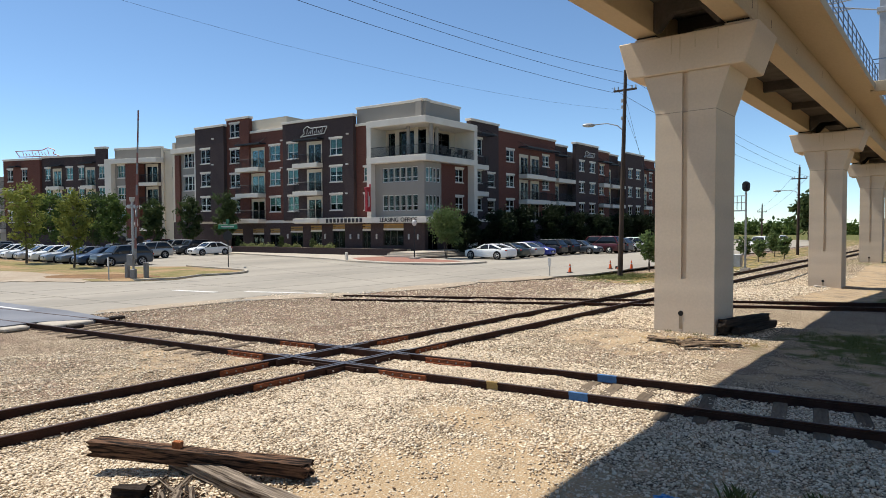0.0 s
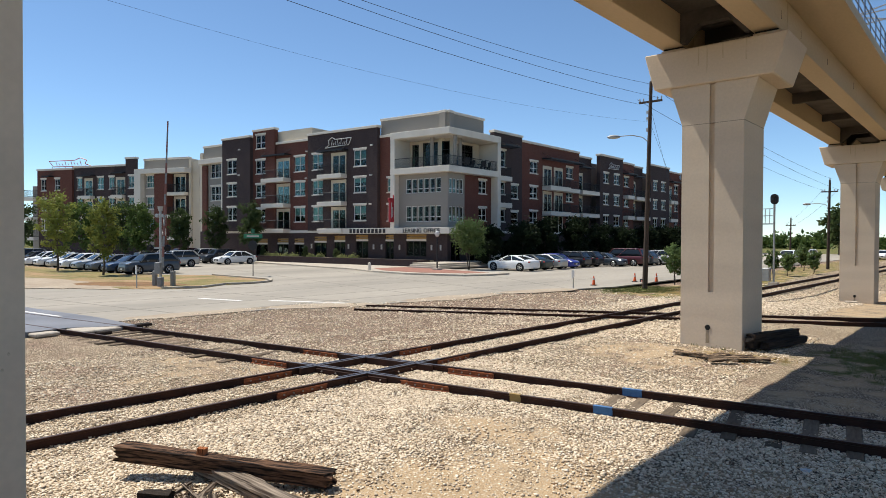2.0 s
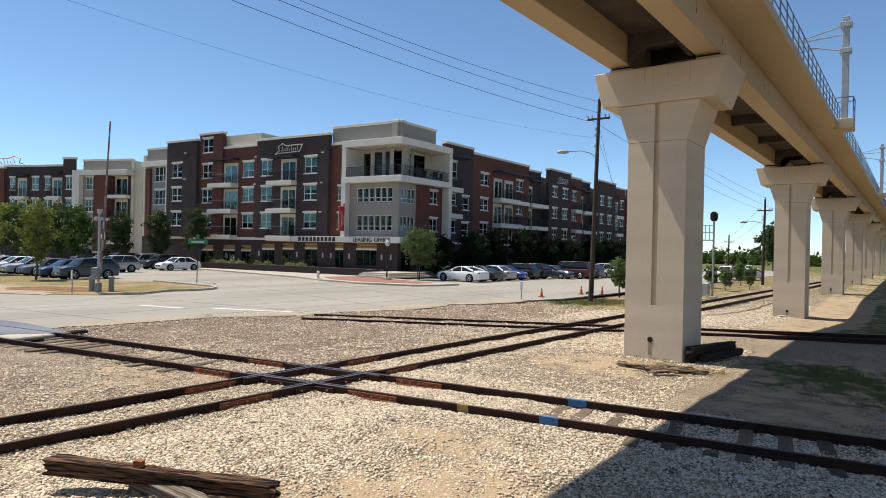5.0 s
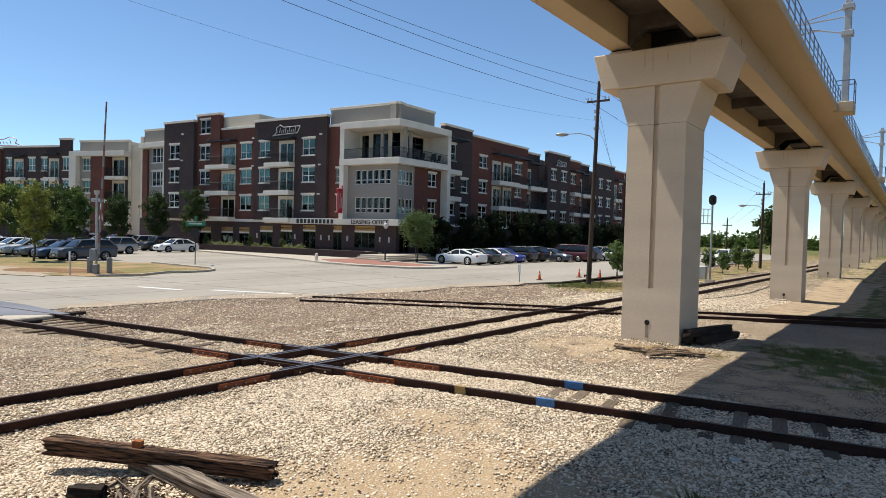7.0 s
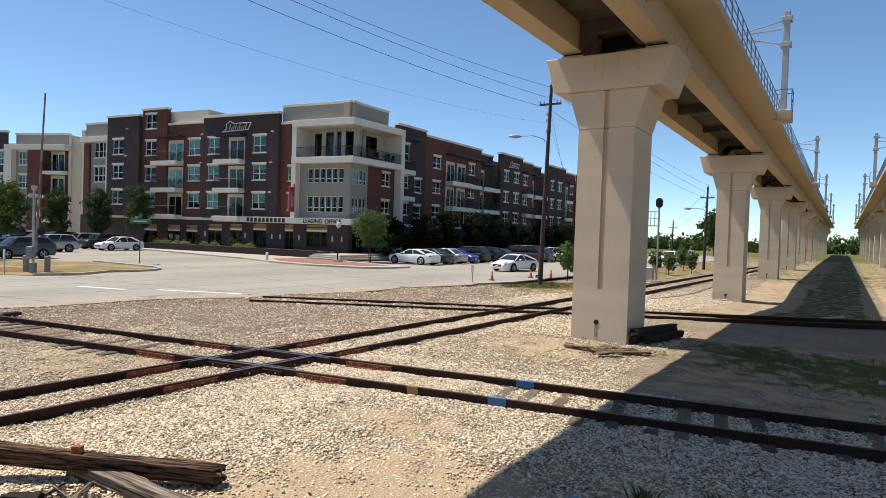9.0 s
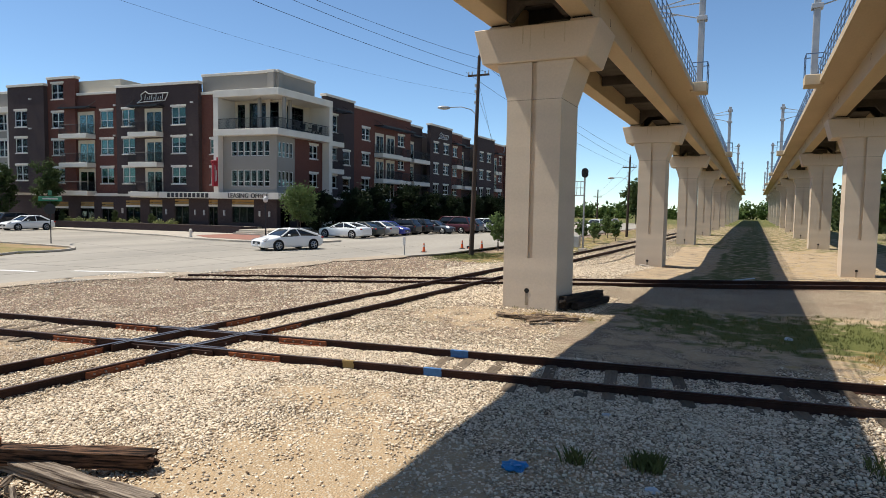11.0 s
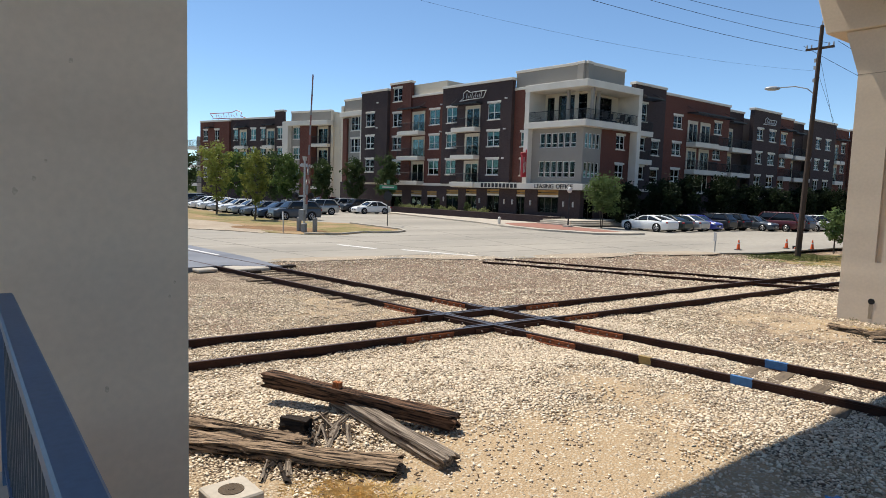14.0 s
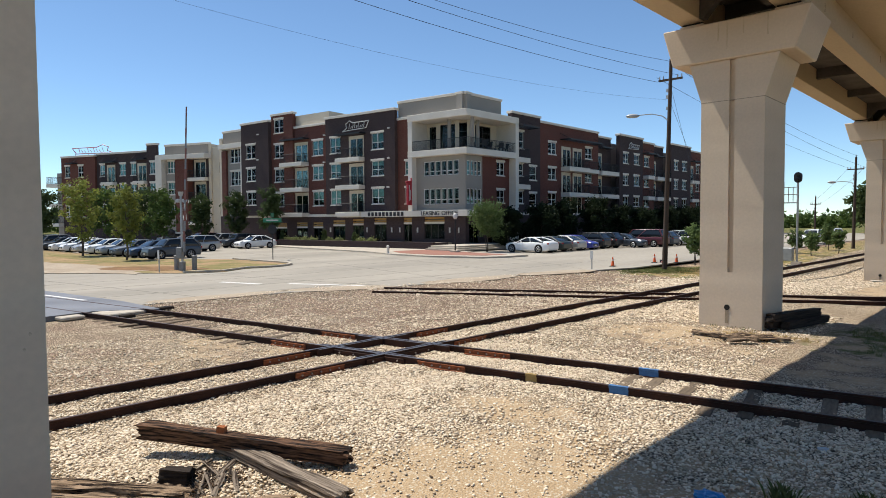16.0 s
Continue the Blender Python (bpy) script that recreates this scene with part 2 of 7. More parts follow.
def cover(x, y):
    """Dirt, dry grass, green grass."""
    dirt = 0.95 * bump_at(x, y, -4.2, 5.2, 2.3, 2.6) + 0.75 * bump_at(x, y, -6.6, 16.2, 2.6, 2.2) + 0.8 * bump_at(x, y, -2, 1, 5, 2.8)
    dirt += 0.55 * bump_at(x, y, -14, 7.5, 3, 2)
    if x > -5.6 and y > 30:
        dirt = max(dirt, 0.6)
    if x > -3.5 and 12.8 < y < 22:
        dirt = max(dirt, 0.5)
    if -19.5 < x < -13 and y > 24 + (x + 19.5) * 0.5:
        dirt = max(dirt, 0.3)
    dirt += 0.5 * bump_at(x, y, -1.5, 7.5, 1.6, 1.8) + 0.55 * bump_at(x, y, -6.0, 8.2, 1.3, 1.0)
    dry = 0.8 * bump_at(x, y, -4.4, 3.2, 0.9, 0.7) + 0.6 * bump_at(x, y, 4.5, 16, 4, 4) + 0.45 * bump_at(x, y, -5, 17.4, 2, 0.6)
    if x > -4 and y > 34:
        dry = max(dry, 0.3)
    green = 0.62 * bump_at(x, y, 1.5, 17.5, 5, 3.2) + 0.8 * bump_at(x, y, -16.8, 37.5, 2.2, 5)
    if -17 < x < -12.4 and y > 33:
        green, dry = max(green, 0.45), max(dry, 0.5)
    green += 0.38 * bump_at(x, y, 4.5, 19.5, 5.5, 2.4) + 0.4 * bump_at(x, y, -2.2, 19.5, 1.6, 1.6)
    if -2.6 + 0.02 * (y - 30) < x < 1.2 and y > 30:
        green, dry = 0.62, 0.2
    if x > -8 and y > 62:
        green = max(green, 0.45)
    if x > 9 and y > 14:
        green = max(green, 0.55)
    if x < -100 or x > 60 or y > 150 or y < -40:
        dirt, dry, green = 0.6, 0.5, 0.7
    return dirt, dry, green


def brown_gravel(x, y):
    """Older brown ballast between the tracks towards the street, and round the pier."""
    w = 0.0
    if x < -11.5 and y > A_K * x + A_C + 1:
        w = 0.75
    elif x < -12.2:
        w = 0.45
    w = max(w, 0.55 * bump_at(x, y, -6, 15.5, 3.5, 4))
    if y > C_K * x + C_C - 1:
        w = max(w, 0.6) if x < -13.5 or y < C_K * x + C_C + 1.5 else 0.0
    if x > -4 and 11 < y < 30:
        w = max(w, 0.3)
    return w


def build_ground():
    xs = [-1500, -700, -350, -200, -130, -90, -60, -45, -35, -30, -26] + [-24 + 0.5 * i for i in range(80)] + [16, 17, 18, 20, 23, 27, 32, 40, 55, 80, 130, 250, 600, 1500]
    ys = [-1500, -600, -250, -100, -50, -25, -12, -6, -3] + [-1 + 0.5 * i for i in range(104)] + [51, 52, 54, 57, 60, 63, 66, 70, 75, 80, 90, 100, 115, 135, 160, 200, 300, 600, 1500]
    verts = []
    for y in ys:
        for x in xs:
            z = height(x, y)
            if -20 < x < 16 and -1 < y < 51:
                z += 0.035 * (noise.noise((x * 0.9, y * 0.9, 0)) + 0.5 * noise.noise((x * 2.3, y * 2.3, 3)))
            verts.append((x, y, z if x > -21 else min(z, -0.02)))
    nx = len(xs)
    faces = [(j * nx + i, j * nx + i + 1, (j + 1) * nx + i + 1, (j + 1) * nx + i) for j in range(len(ys) - 1) for i in range(nx - 1)]
    me = bpy.data.meshes.new("ground")
    me.from_pydata(verts, [], faces)
    at = me.color_attributes.new("cover", "FLOAT_COLOR", "POINT")
    for k, v in enumerate(verts):
        at.data[k].color = (*cover(v[0], v[1]), brown_gravel(v[0], v[1]))
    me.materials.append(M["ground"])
    for p in me.polygons:
        p.use_smooth = True
    return tagged(new("ground", me), "gravel railway ground with bare dirt and patchy grass", "ground", kind="structure")


build_ground()


def sheet(name, outline, z0, z1, mat, label, category, bevel=0.0):
    bm = prism(bmesh.new(), outline, "z", z0, z1)
    return tagged(part(name, bm, mat), label, category, kind="structure")


def arc(cx, cy, r, a0, a1, k=8):
    return [(cx + r * math.cos(radians(a0 + (a1 - a0) * i / k)), cy + r * math.sin(radians(a0 + (a1 - a0) * i / k))) for i in range(k + 1)]


road_edge = [(-23.2, -80), (-23.4, 6.7), (-23.4, 10.8), (-22.7, 15.2), (-21.1, 18.9), (-20.5, 23), (-20.1, 29), (-18.8, 33.6), (-17.9, 37), (-17.3, 150), (-160, 150), (-160, -80)]
sheet("road", road_edge, -0.06, 0.012, M["road"], "pale sunlit concrete street and car park", "road")
sheet("asphalt_crossing", [(-21.6, 5.2), (-21.9, 7.3), (-20.9, 9.0), (-24.0, 9.0), (-28.3, 8.5), (-38.0, 7.4), (-38.0, 1.6), (-22.4, 4.2)], -0.05, 0.143, M["asphalt"], "dark grey asphalt panel at the level crossing", "road")
# stop lines and lane lines
sheet("road_marking", [(-29.3, 15.5), (-26.8, 16.2), (-26.9, 16.5), (-29.4, 15.8)], 0.01, 0.018, M["white_paint"], "worn white painted line on the street", "road marking")
sheet("road_marking", [(-25.9, 17.2), (-22.3, 18.8), (-22.4, 19.1), (-26.0, 17.5)], 0.01, 0.018, M["white_paint"], "worn white painted line on the street", "road marking")
sheet("road_marking", [(-25.2, 8.1), (-36.0, 6.6), (-36.0, 6.75), (-25.2, 8.25)], 0.143, 0.149, M["white_paint"], "worn white painted line on the asphalt", "road marking")


# ---- rails ----
RAIL_TOP = 0.15


def rail_outline(s=1.0):
    """A rail's section: foot, web and head, the running surface at zero."""
    return [(-0.07, -0.17), (0.07, -0.17), (0.07, -0.158), (0.014, -0.138), (0.012, -0.048), (0.037, -0.036), (0.037, -0.006), (0.029, 0), (-0.029, 0), (-0.037, -0.006), (-0.037, -0.036), (-0.012, -0.048), (-0.014, -0.138), (-0.07, -0.158)]


def rail_bm(length):
    bm = bmesh.new()
    prism(bm, rail_outline(), "x", 0, length)
    for f in bm.faces:
        if f.normal.z > 0.9 and f.calc_center_median().z > -0.004:
            f.material_index = 1
    return bm


def track(name, x0, y0, x1, y1, label, gauge=1.51, top=RAIL_TOP):
    """A railway track from point to point: two rails, and the timber ties that show in the ballast."""
    L = math.hypot(x1 - x0, y1 - y0)
    ang = math.degrees(math.atan2(y1 - y0, x1 - x0))
    root = empty(name, pose(x0, y0, top, 0, 0, ang), label, "railway track", "railway tracks")
    for s in (-1, 1):
        bm = rail_bm(L)
        bmesh.ops.translate(bm, verts=bm.verts, vec=(0, s * gauge / 2, 0))
        part("rail", bm, [M["rail"], M["rail_top"]], root, "dark brown steel rail with a worn head")
    return root, L


def tie_row(root, a, b, step, mesh, seed, z=-0.155):
    rnd = random.Random(seed)
    k = int((b - a) / step)
    for i in range(k):
        ob = new("tie", mesh)
        ob.parent = root
        ob.matrix_basis = pose(a + i * step + rnd.uniform(-0.05, 0.05), rnd.uniform(-0.12, 0.12), z + rnd.uniform(-0.025, 0.012), 0, rnd.uniform(-1, 1), 90 + rnd.uniform(-2.5, 2.5))


def tie_mesh():
    bm = box(bmesh.new(), -1.2, 1.2, -0.11, 0.11, -0.16, 0.0, bevel=0.012)
    me = bpy.data.meshes.new("tie")
    bm.to_mesh(me)
    bm.free()
    me.materials.append(M["tie"])
    return me


TIE = tie_mesh()


def track_points(k, c, xa, xb):
    return xa, k * xa + c, xb, k * xb + c


track_a, _ = track("railway_track_crossing_the_road", *track_points(A_K, A_C, -34, 14), "brown single railway track on timber ties crossing the street")
tie_row(track_a, 13.5, 20.8, 0.56, TIE, 1, -0.13)
tie_row(track_a, 27.5, 48, 0.54, TIE, 2, -0.133)
track_b, _ = track("railway_track_beside_viaduct", B_C + B_K * -14, -14, B_C + B_K * 120, 120, "brown railway track beside the viaduct in pale ballast")
tie_row(track_b, 18.8, 22.0, 0.6, TIE, 3, -0.168)
tie_row(track_b, 26.2, 34, 0.6, TIE, 4, -0.165)
track_c, _ = track("railway_track_behind", *track_points(C_K, C_C, -20.3, 30), "dark brown railway track that ends at the street", top=0.085)
tie_row(track_c, 2, 12, 0.6, TIE, 5, -0.2)


# ---- the viaducts ----
def pier_bm():
    """A flared rectangular pier with a groove down each broad face. Origin at the ground, middle of the shaft."""
    bm = bmesh.new()
    w, d = 0.83, 0.95
    n, t = 6.2, 7.28
    g, gd = 0.075, 0.09
    def ring(z, ww, dd, cut):
        c = gd if cut else 0.0
        o = [(-ww, -dd), (-g, -dd), (-g, -dd + c), (g, -dd + c), (g, -dd), (ww, -dd), (ww, dd), (g, dd), (g, dd - c), (-g, dd - c), (-g, dd), (-ww, dd)]
        return [bm.verts.new((x, y, z)) for x, y in o]
    rs = [ring(-1.6, w, d, False), ring(1.5, w, d, False), ring(1.5, w, d, True), ring(n, w, d, True), ring(t, 1.18, d, True)]
    bm.faces.new(rs[0][::-1])
    for a, b in zip(rs, rs[1:]):
        for i in range(12):
            j = (i + 1) % 12
            try:
                bm.faces.new((a[i], a[j], b[j], b[i]))
            except ValueError:
                pass
    bm.faces.new(rs[-1])
    bmesh.ops.dissolve_degenerate(bm, dist=1e-5, edges=bm.edges)
    bmesh.ops.recalc_face_normals(bm, faces=bm.faces)
    return bm


def cap_bm():
    bm = bmesh.new()
    prism(bm, [(-1.62, 7.29), (1.56, 7.29), (1.92, 8.34), (-1.92, 8.34)], "y", -1.06, 1.06)
    bmesh.ops.bevel(bm, geom=bm.edges[:], offset=0.03, segments=1, affect="EDGES")
    return bm


def build_pier(name, x, y, z):
    root = empty(name, pose(x, y, 0), "tall pale concrete viaduct pier with a flared head", "pier", "viaduct piers")
    part("shaft", pier_bm(), M["concrete"], root)
    for zz in () if y < 5 else (6.19,):
        part("formwork_joint", boxes((-0.836, 0.836, -0.953, 0.953, zz - 0.012, zz + 0.006)), M["joint"], root)
    part("cap", cap_bm(), M["concrete"], root, "wide trapezoidal concrete cap")
    bm = bmesh.new()
    tube(bm, (-0.07, -0.965, z + 0.52), (-0.07, -0.9, z + 0.52), 0.075, seg=14)
    part("drain_hole", bm, M["dark_gap"], root, "dark round drain hole")
    bm = bmesh.new()
    box(bm, -0.12, -0.03, -0.956, -0.94, z + 0.08, z + 0.46)
    part("rust_streak", bm, M["streak"], root, "brown stain below the drain")
    for sx, sl in ((-0.35, 0.5), (-0.12, 0.75), (0.3, 0.4), (0.9, 0.55)):
        part("drip_stain", boxes((sx - 0.02, sx + 0.02, -1.063, -1.05, 8.3 - sl, 8.3)), M["drip"], root, "brown drip stain on the cap")
    for gx in (-1.19, 1.3):
        part("bearing_pad", boxes((gx - 0.3, gx + 0.36, -0.85, 0.85, 8.335, 8.44)), M["concrete"], root)
        part("bearing_shim", boxes((gx - 0.26, gx + 0.3, -0.8, 0.8, 8.44, 8.502)), M["dark_gap"], root, "dark rubber bearing strip")
    return root


M["joint"] = shader("joint_line", (0.42, 0.34, 0.255), 0.9, scale=3)
M["drip"] = shader("faint_drip_stain", (0.46, 0.36, 0.25), 0.9, second=(0.6, 0.49, 0.37), scale=6, stretch=(3, 1, 0.5))
M["streak"] = shader("drain_stain", (0.27, 0.19, 0.11), 0.9, second=(0.44, 0.38, 0.3), scale=8, stretch=(1, 1, 0.3))
PIER_Y = [0.5] + [19.15 + 24.3 * i for i in range(0, 11)]
PIER_Z = [0.0, 0.0, -0.75, -0.35, -0.3] + [-0.25] * 8
for i, yy in enumerate(PIER_Y):
    build_pier("viaduct_pier", DECK_X, yy, PIER_Z[i])
for i, yy in enumerate(PIER_Y[1:]):
    build_pier("viaduct_pier", 5.43, yy, PIER_Z[i + 1])


def build_viaduct(name, mid, side, ya, yb):
    """One railway viaduct: two box girders, slab, parapet kerb and railing on the walkway side (side: 1 right, -1 left)."""
    root = empty(name, pose(mid, 0, 0), "sand-coloured concrete railway viaduct with two deep girders", "viaduct", "viaducts")
    for gx in (-1.19 * side, 1.3 * side):
        ys = [ya] + [y for y in PIER_Y if ya < y < yb] + [yb]
        for a, b in zip(ys, ys[1:]):
            part("girder", boxes((gx - 0.33, gx + 0.33, a + 0.02, b - 0.02, 8.5, 9.42), bevel=0.02), M["girder"], root, "deep sand-coloured concrete girder")
    bm = bmesh.new()
    lo, hi = sorted((-2.06 * side, 2.82 * side))
    prism(bm, [(lo, 9.38), (hi, 9.38), (hi, 9.68), (lo, 9.68)], "y", ya, yb)
    part("deck_slab", bm, M["girder"], root, "thin overhanging deck slab")
    for y in [y for y in PIER_Y if ya < y < yb]:
        for off, low in ((-1.0, 8.75), (1.0, 8.75), (6.2, 9.0), (12, 8.9), (18.2, 9.0)):
            if y + off < yb - 1:
                xa, xb = sorted((-0.84 * side, 0.95 * side))
                if abs(off) < 2:
                    bm = prism(bmesh.new(), [(xa, 8.5), (xa + 0.12, 8.5), (xa + 0.5, 8.95), (xb - 0.5, 8.95), (xb - 0.12, 8.5), (xb, 8.5), (xb, 9.34), (xa, 9.34)], "y", y + off - 0.14, y + off + 0.14)
                else:
                    bm = boxes((xa, xb, y + off - 0.12, y + off + 0.12, low, 9.34))
                part("diaphragm", bm, M["soffit"], root, "dark stained cross beam, deck shade in its colour")
    # flat sheet under the slab, coloured dark for the shade up there
    part("soffit_form", boxes((min(-0.855 * side, 0.965 * side), max(-0.855 * side, 0.965 * side), ya, yb, 9.33, 9.378)), M["soffit"], root, "dark ribbed form under the slab, deck shade in its colour")
    for y in [y for y in PIER_Y if 5 < y < 120]:
        for off, h in ((-3.2, 0.34), (-0.6, 0.22), (1.6, 0.25), (5.4, 0.2), (10.5, 0.28)):
            zz = 9.0 + 0.12 * math.sin(y + off * 3)
            face_x = 1.632 * side
            part("hairline_crack", boxes((face_x - 0.003, face_x + 0.003, y + off - 0.01, y + off + 0.01, zz - h / 2, zz + h / 2), (face_x - 0.003, face_x + 0.003, y + off - 0.05, y + off + 0.01, zz - h / 2, zz - h / 2 + 0.02)), M["soffit"], root, "thin dark hairline crack")
    # railing
    ex = 2.72 * side
    post = part("railing_post", tube(bmesh.new(), (0, 0, 9.66), (0, 0, 10.72), 0.024, seg=4), M["blue_steel"], root)
    post.location = (ex, ya + 0.5, 0)
    y = ya + 1.7
    while y < min(yb, 160):
        ob = new("railing_post", post.data)
        ob.parent, ob.location = root, (ex, y, 0)
        y += 1.2
    for z in (10.72, 10.4, 10.08, 9.8):
        part("railing_bar", tube(bmesh.new(), (ex, ya, z), (ex, yb, z), 0.02, seg=4), M["blue_steel"], root, "thin blue-grey railing bar")
    return root


M["blue_steel"] = shader("blue_grey_painted_steel", (0.08, 0.13, 0.22), 0.5, 0.0, second=(0.10, 0.15, 0.24), scale=4, fine=50)
build_viaduct("viaduct", DECK_X, 1, -22, 263)
build_viaduct("viaduct", 5.43, -1, 6, 263)


# ---- apartment buildings ----
M["brick_red"] = brick_shader("red_brick", (0.145, 0.054, 0.04), (0.10, 0.04, 0.031), (0.17, 0.105, 0.085))
M["brick_dark"] = brick_shader("dark_brown_brick", (0.068, 0.048, 0.046), (0.045, 0.032, 0.033), (0.10, 0.08, 0.075))
M["panel_grey"] = shader("grey_wall_panel", (0.30, 0.275, 0.24), 0.8, second=(0.27, 0.245, 0.215), scale=0.5, fine=20, grain=0.06)
M["panel_cream"] = shader("cream_stucco", (0.60, 0.53, 0.42), 0.85, second=(0.52, 0.455, 0.36), scale=0.5, fine=20, grain=0.06)
M["trim"] = shader("off_white_trim", (0.70, 0.65, 0.57), 0.7, second=(0.62, 0.57, 0.49), scale=0.7, fine=15, grain=0.06)
M["white_frame"] = shader("white_window_frame", (0.72, 0.70, 0.66), 0.5, scale=3)
M["dark_frame"] = shader("dark_bronze_frame", (0.03, 0.026, 0.024), 0.4, 0.3, scale=3)
M["blind"] = shader("pale_green_blind", (0.44, 0.56, 0.53), 0.7, second=(0.36, 0.47, 0.45), scale=2, fine=20, vary=0.2)
# near-black panel colour: the darkness of unlit rooms is put into it
M["room"] = shader("unlit_room_dark", (0.02, 0.02, 0.022), 0.9, scale=1)
M["amber"] = shader("amber_transom_panel", (0.42, 0.26, 0.10), 0.6, scale=2)
M["sign_black"] = shader("black_sign_paint", (0.025, 0.022, 0.022), 0.5)
M["sign_white"] = shader("white_sign_metal", (0.62, 0.60, 0.57), 0.5)
M["sign_red"] = shader("red_sign_metal", (0.42, 0.025, 0.035), 0.45, second=(0.34, 0.02, 0.03), scale=2)
M["black_metal"] = shader("black_metal", (0.022, 0.022, 0.025), 0.5, 0.2)


def glass_shader():
    m = bpy.data.materials.new("window_glass")
    m.use_nodes = True
    n, l = m.node_tree.nodes, m.node_tree.links
    n.remove(n["Principled BSDF"])
    tr, gl, mx, fr = n.new("ShaderNodeBsdfTransparent"), n.new("ShaderNodeBsdfGlossy"), n.new("ShaderNodeMixShader"), n.new("ShaderNodeFresnel")
    tr.inputs[0].default_value = (0.62, 0.76, 0.74, 1)
    gl.inputs["Roughness"].default_value = 0.03
    fr.inputs[0].default_value = 1.3
    l.new(fr.outputs[0], mx.inputs[0])
    l.new(tr.outputs[0], mx.inputs[1])
    l.new(gl.outputs[0], mx.inputs[2])
    l.new(mx.outputs[0], n["Material Output"].inputs[0])
    return m


M["glass"] = glass_shader()
MESH = {}


def shared(key, make, mats):
    if key not in MESH:
        bm = make()
        me = bpy.data.meshes.new(key[0] if isinstance(key, tuple) else key)
        bm.to_mesh(me)
        bm.free()
        for mm in mats:
            me.materials.append(mm)
        MESH[key] = me
    return MESH[key]


def put(name, mesh, parent, m, label=""):
    ob = new(name, mesh)
    ob.parent = parent
    ob.matrix_basis = m
    if label:
        ob["label"] = label
    return ob


def window_frame_bm(w, h, cols, rail):
    """One connected frame with its mullions and meeting rails: a grid of cells with the panes left out."""
    f = 0.07
    cuts = sorted([0, f] + [w * i / cols + s for i in range(1, cols) for s in (-0.045, 0.045)] + [w - f, w])
    rows = sorted([0, f] + ([h * rail - 0.035, h * rail + 0.035] if rail else []) + [h - f, h])
    bm = bmesh.new()
    vs = {}
    def v(i, k, y):
        if (i, k, y) not in vs:
            vs[i, k, y] = bm.verts.new((cuts[i], y, rows[k]))
        return vs[i, k, y]
    solid = {(i, k): i % 2 == 0 or k % 2 == 0 for i in range(len(cuts) - 1) for k in range(len(rows) - 1)}
    for (i, k), s in solid.items():
        if not s:
            continue
        bm.faces.new((v(i, k, 0.08), v(i + 1, k, 0.08), v(i + 1, k + 1, 0.08), v(i, k + 1, 0.08)))
        bm.faces.new((v(i, k, 0.16), v(i, k + 1, 0.16), v(i + 1, k + 1, 0.16), v(i + 1, k, 0.16)))
        for di, dk, a, b in ((-1, 0, (i, k), (i, k + 1)), (1, 0, (i + 1, k + 1), (i + 1, k)), (0, -1, (i + 1, k), (i, k)), (0, 1, (i, k + 1), (i + 1, k + 1))):
            if not solid.get((i + di, k + dk), False):
                bm.faces.new((v(*a, 0.08), v(*b, 0.08), v(*b, 0.16), v(*a, 0.16)))
    bmesh.ops.recalc_face_normals(bm, faces=bm.faces)
    return bm


def window(root, F, x0, x1, z0, z1, y=0.0, cols=2, rail=0.42, blind=0.55, dark=False, lintel=True, sill=True):
    """A window in a wall's opening: frame, pane, blind, dark panel for the unlit room, lintel and sill."""
    w, h = round(x1 - x0, 2), round(z1 - z0, 2)
    m = F @ pose(x0, y, z0)
    fm = M["dark_frame"] if dark else M["white_frame"]
    wob = put("window", shared(("window", w, h, cols, rail, dark), lambda: window_frame_bm(w, h, cols, rail), [fm]), root, m)
    pane = put("pane", shared(("pane", w, h), lambda: boxes((0.05, w - 0.05, 0.115, 0.125, 0.05, h - 0.05)), [M["glass"]]), wob, pose(0, 0, 0))
    pane.visible_shadow = False
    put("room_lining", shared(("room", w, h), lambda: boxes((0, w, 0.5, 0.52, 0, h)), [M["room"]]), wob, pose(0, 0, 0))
    if blind:
        b = round(h * blind, 2)
        put("blind", shared(("blind", w, b), lambda: boxes((0.04, w - 0.04, 0.2, 0.215, -b, 0)), [M["blind"]]), wob, pose(0, 0, h - 0.04))
    if lintel:
        put("lintel", shared(("lintel", w), lambda: boxes((-0.1, w + 0.1, -0.05, 0.2, 0.003, 0.24), bevel=0.01), [M["trim"]]), wob, pose(0, 0, h))
    if sill:
        put("sill", shared(("sill", w), lambda: boxes((-0.08, w + 0.08, -0.06, 0.2, -0.12, -0.003), bevel=0.01), [M["trim"]]), wob, pose(0, 0, 0))
    return wob


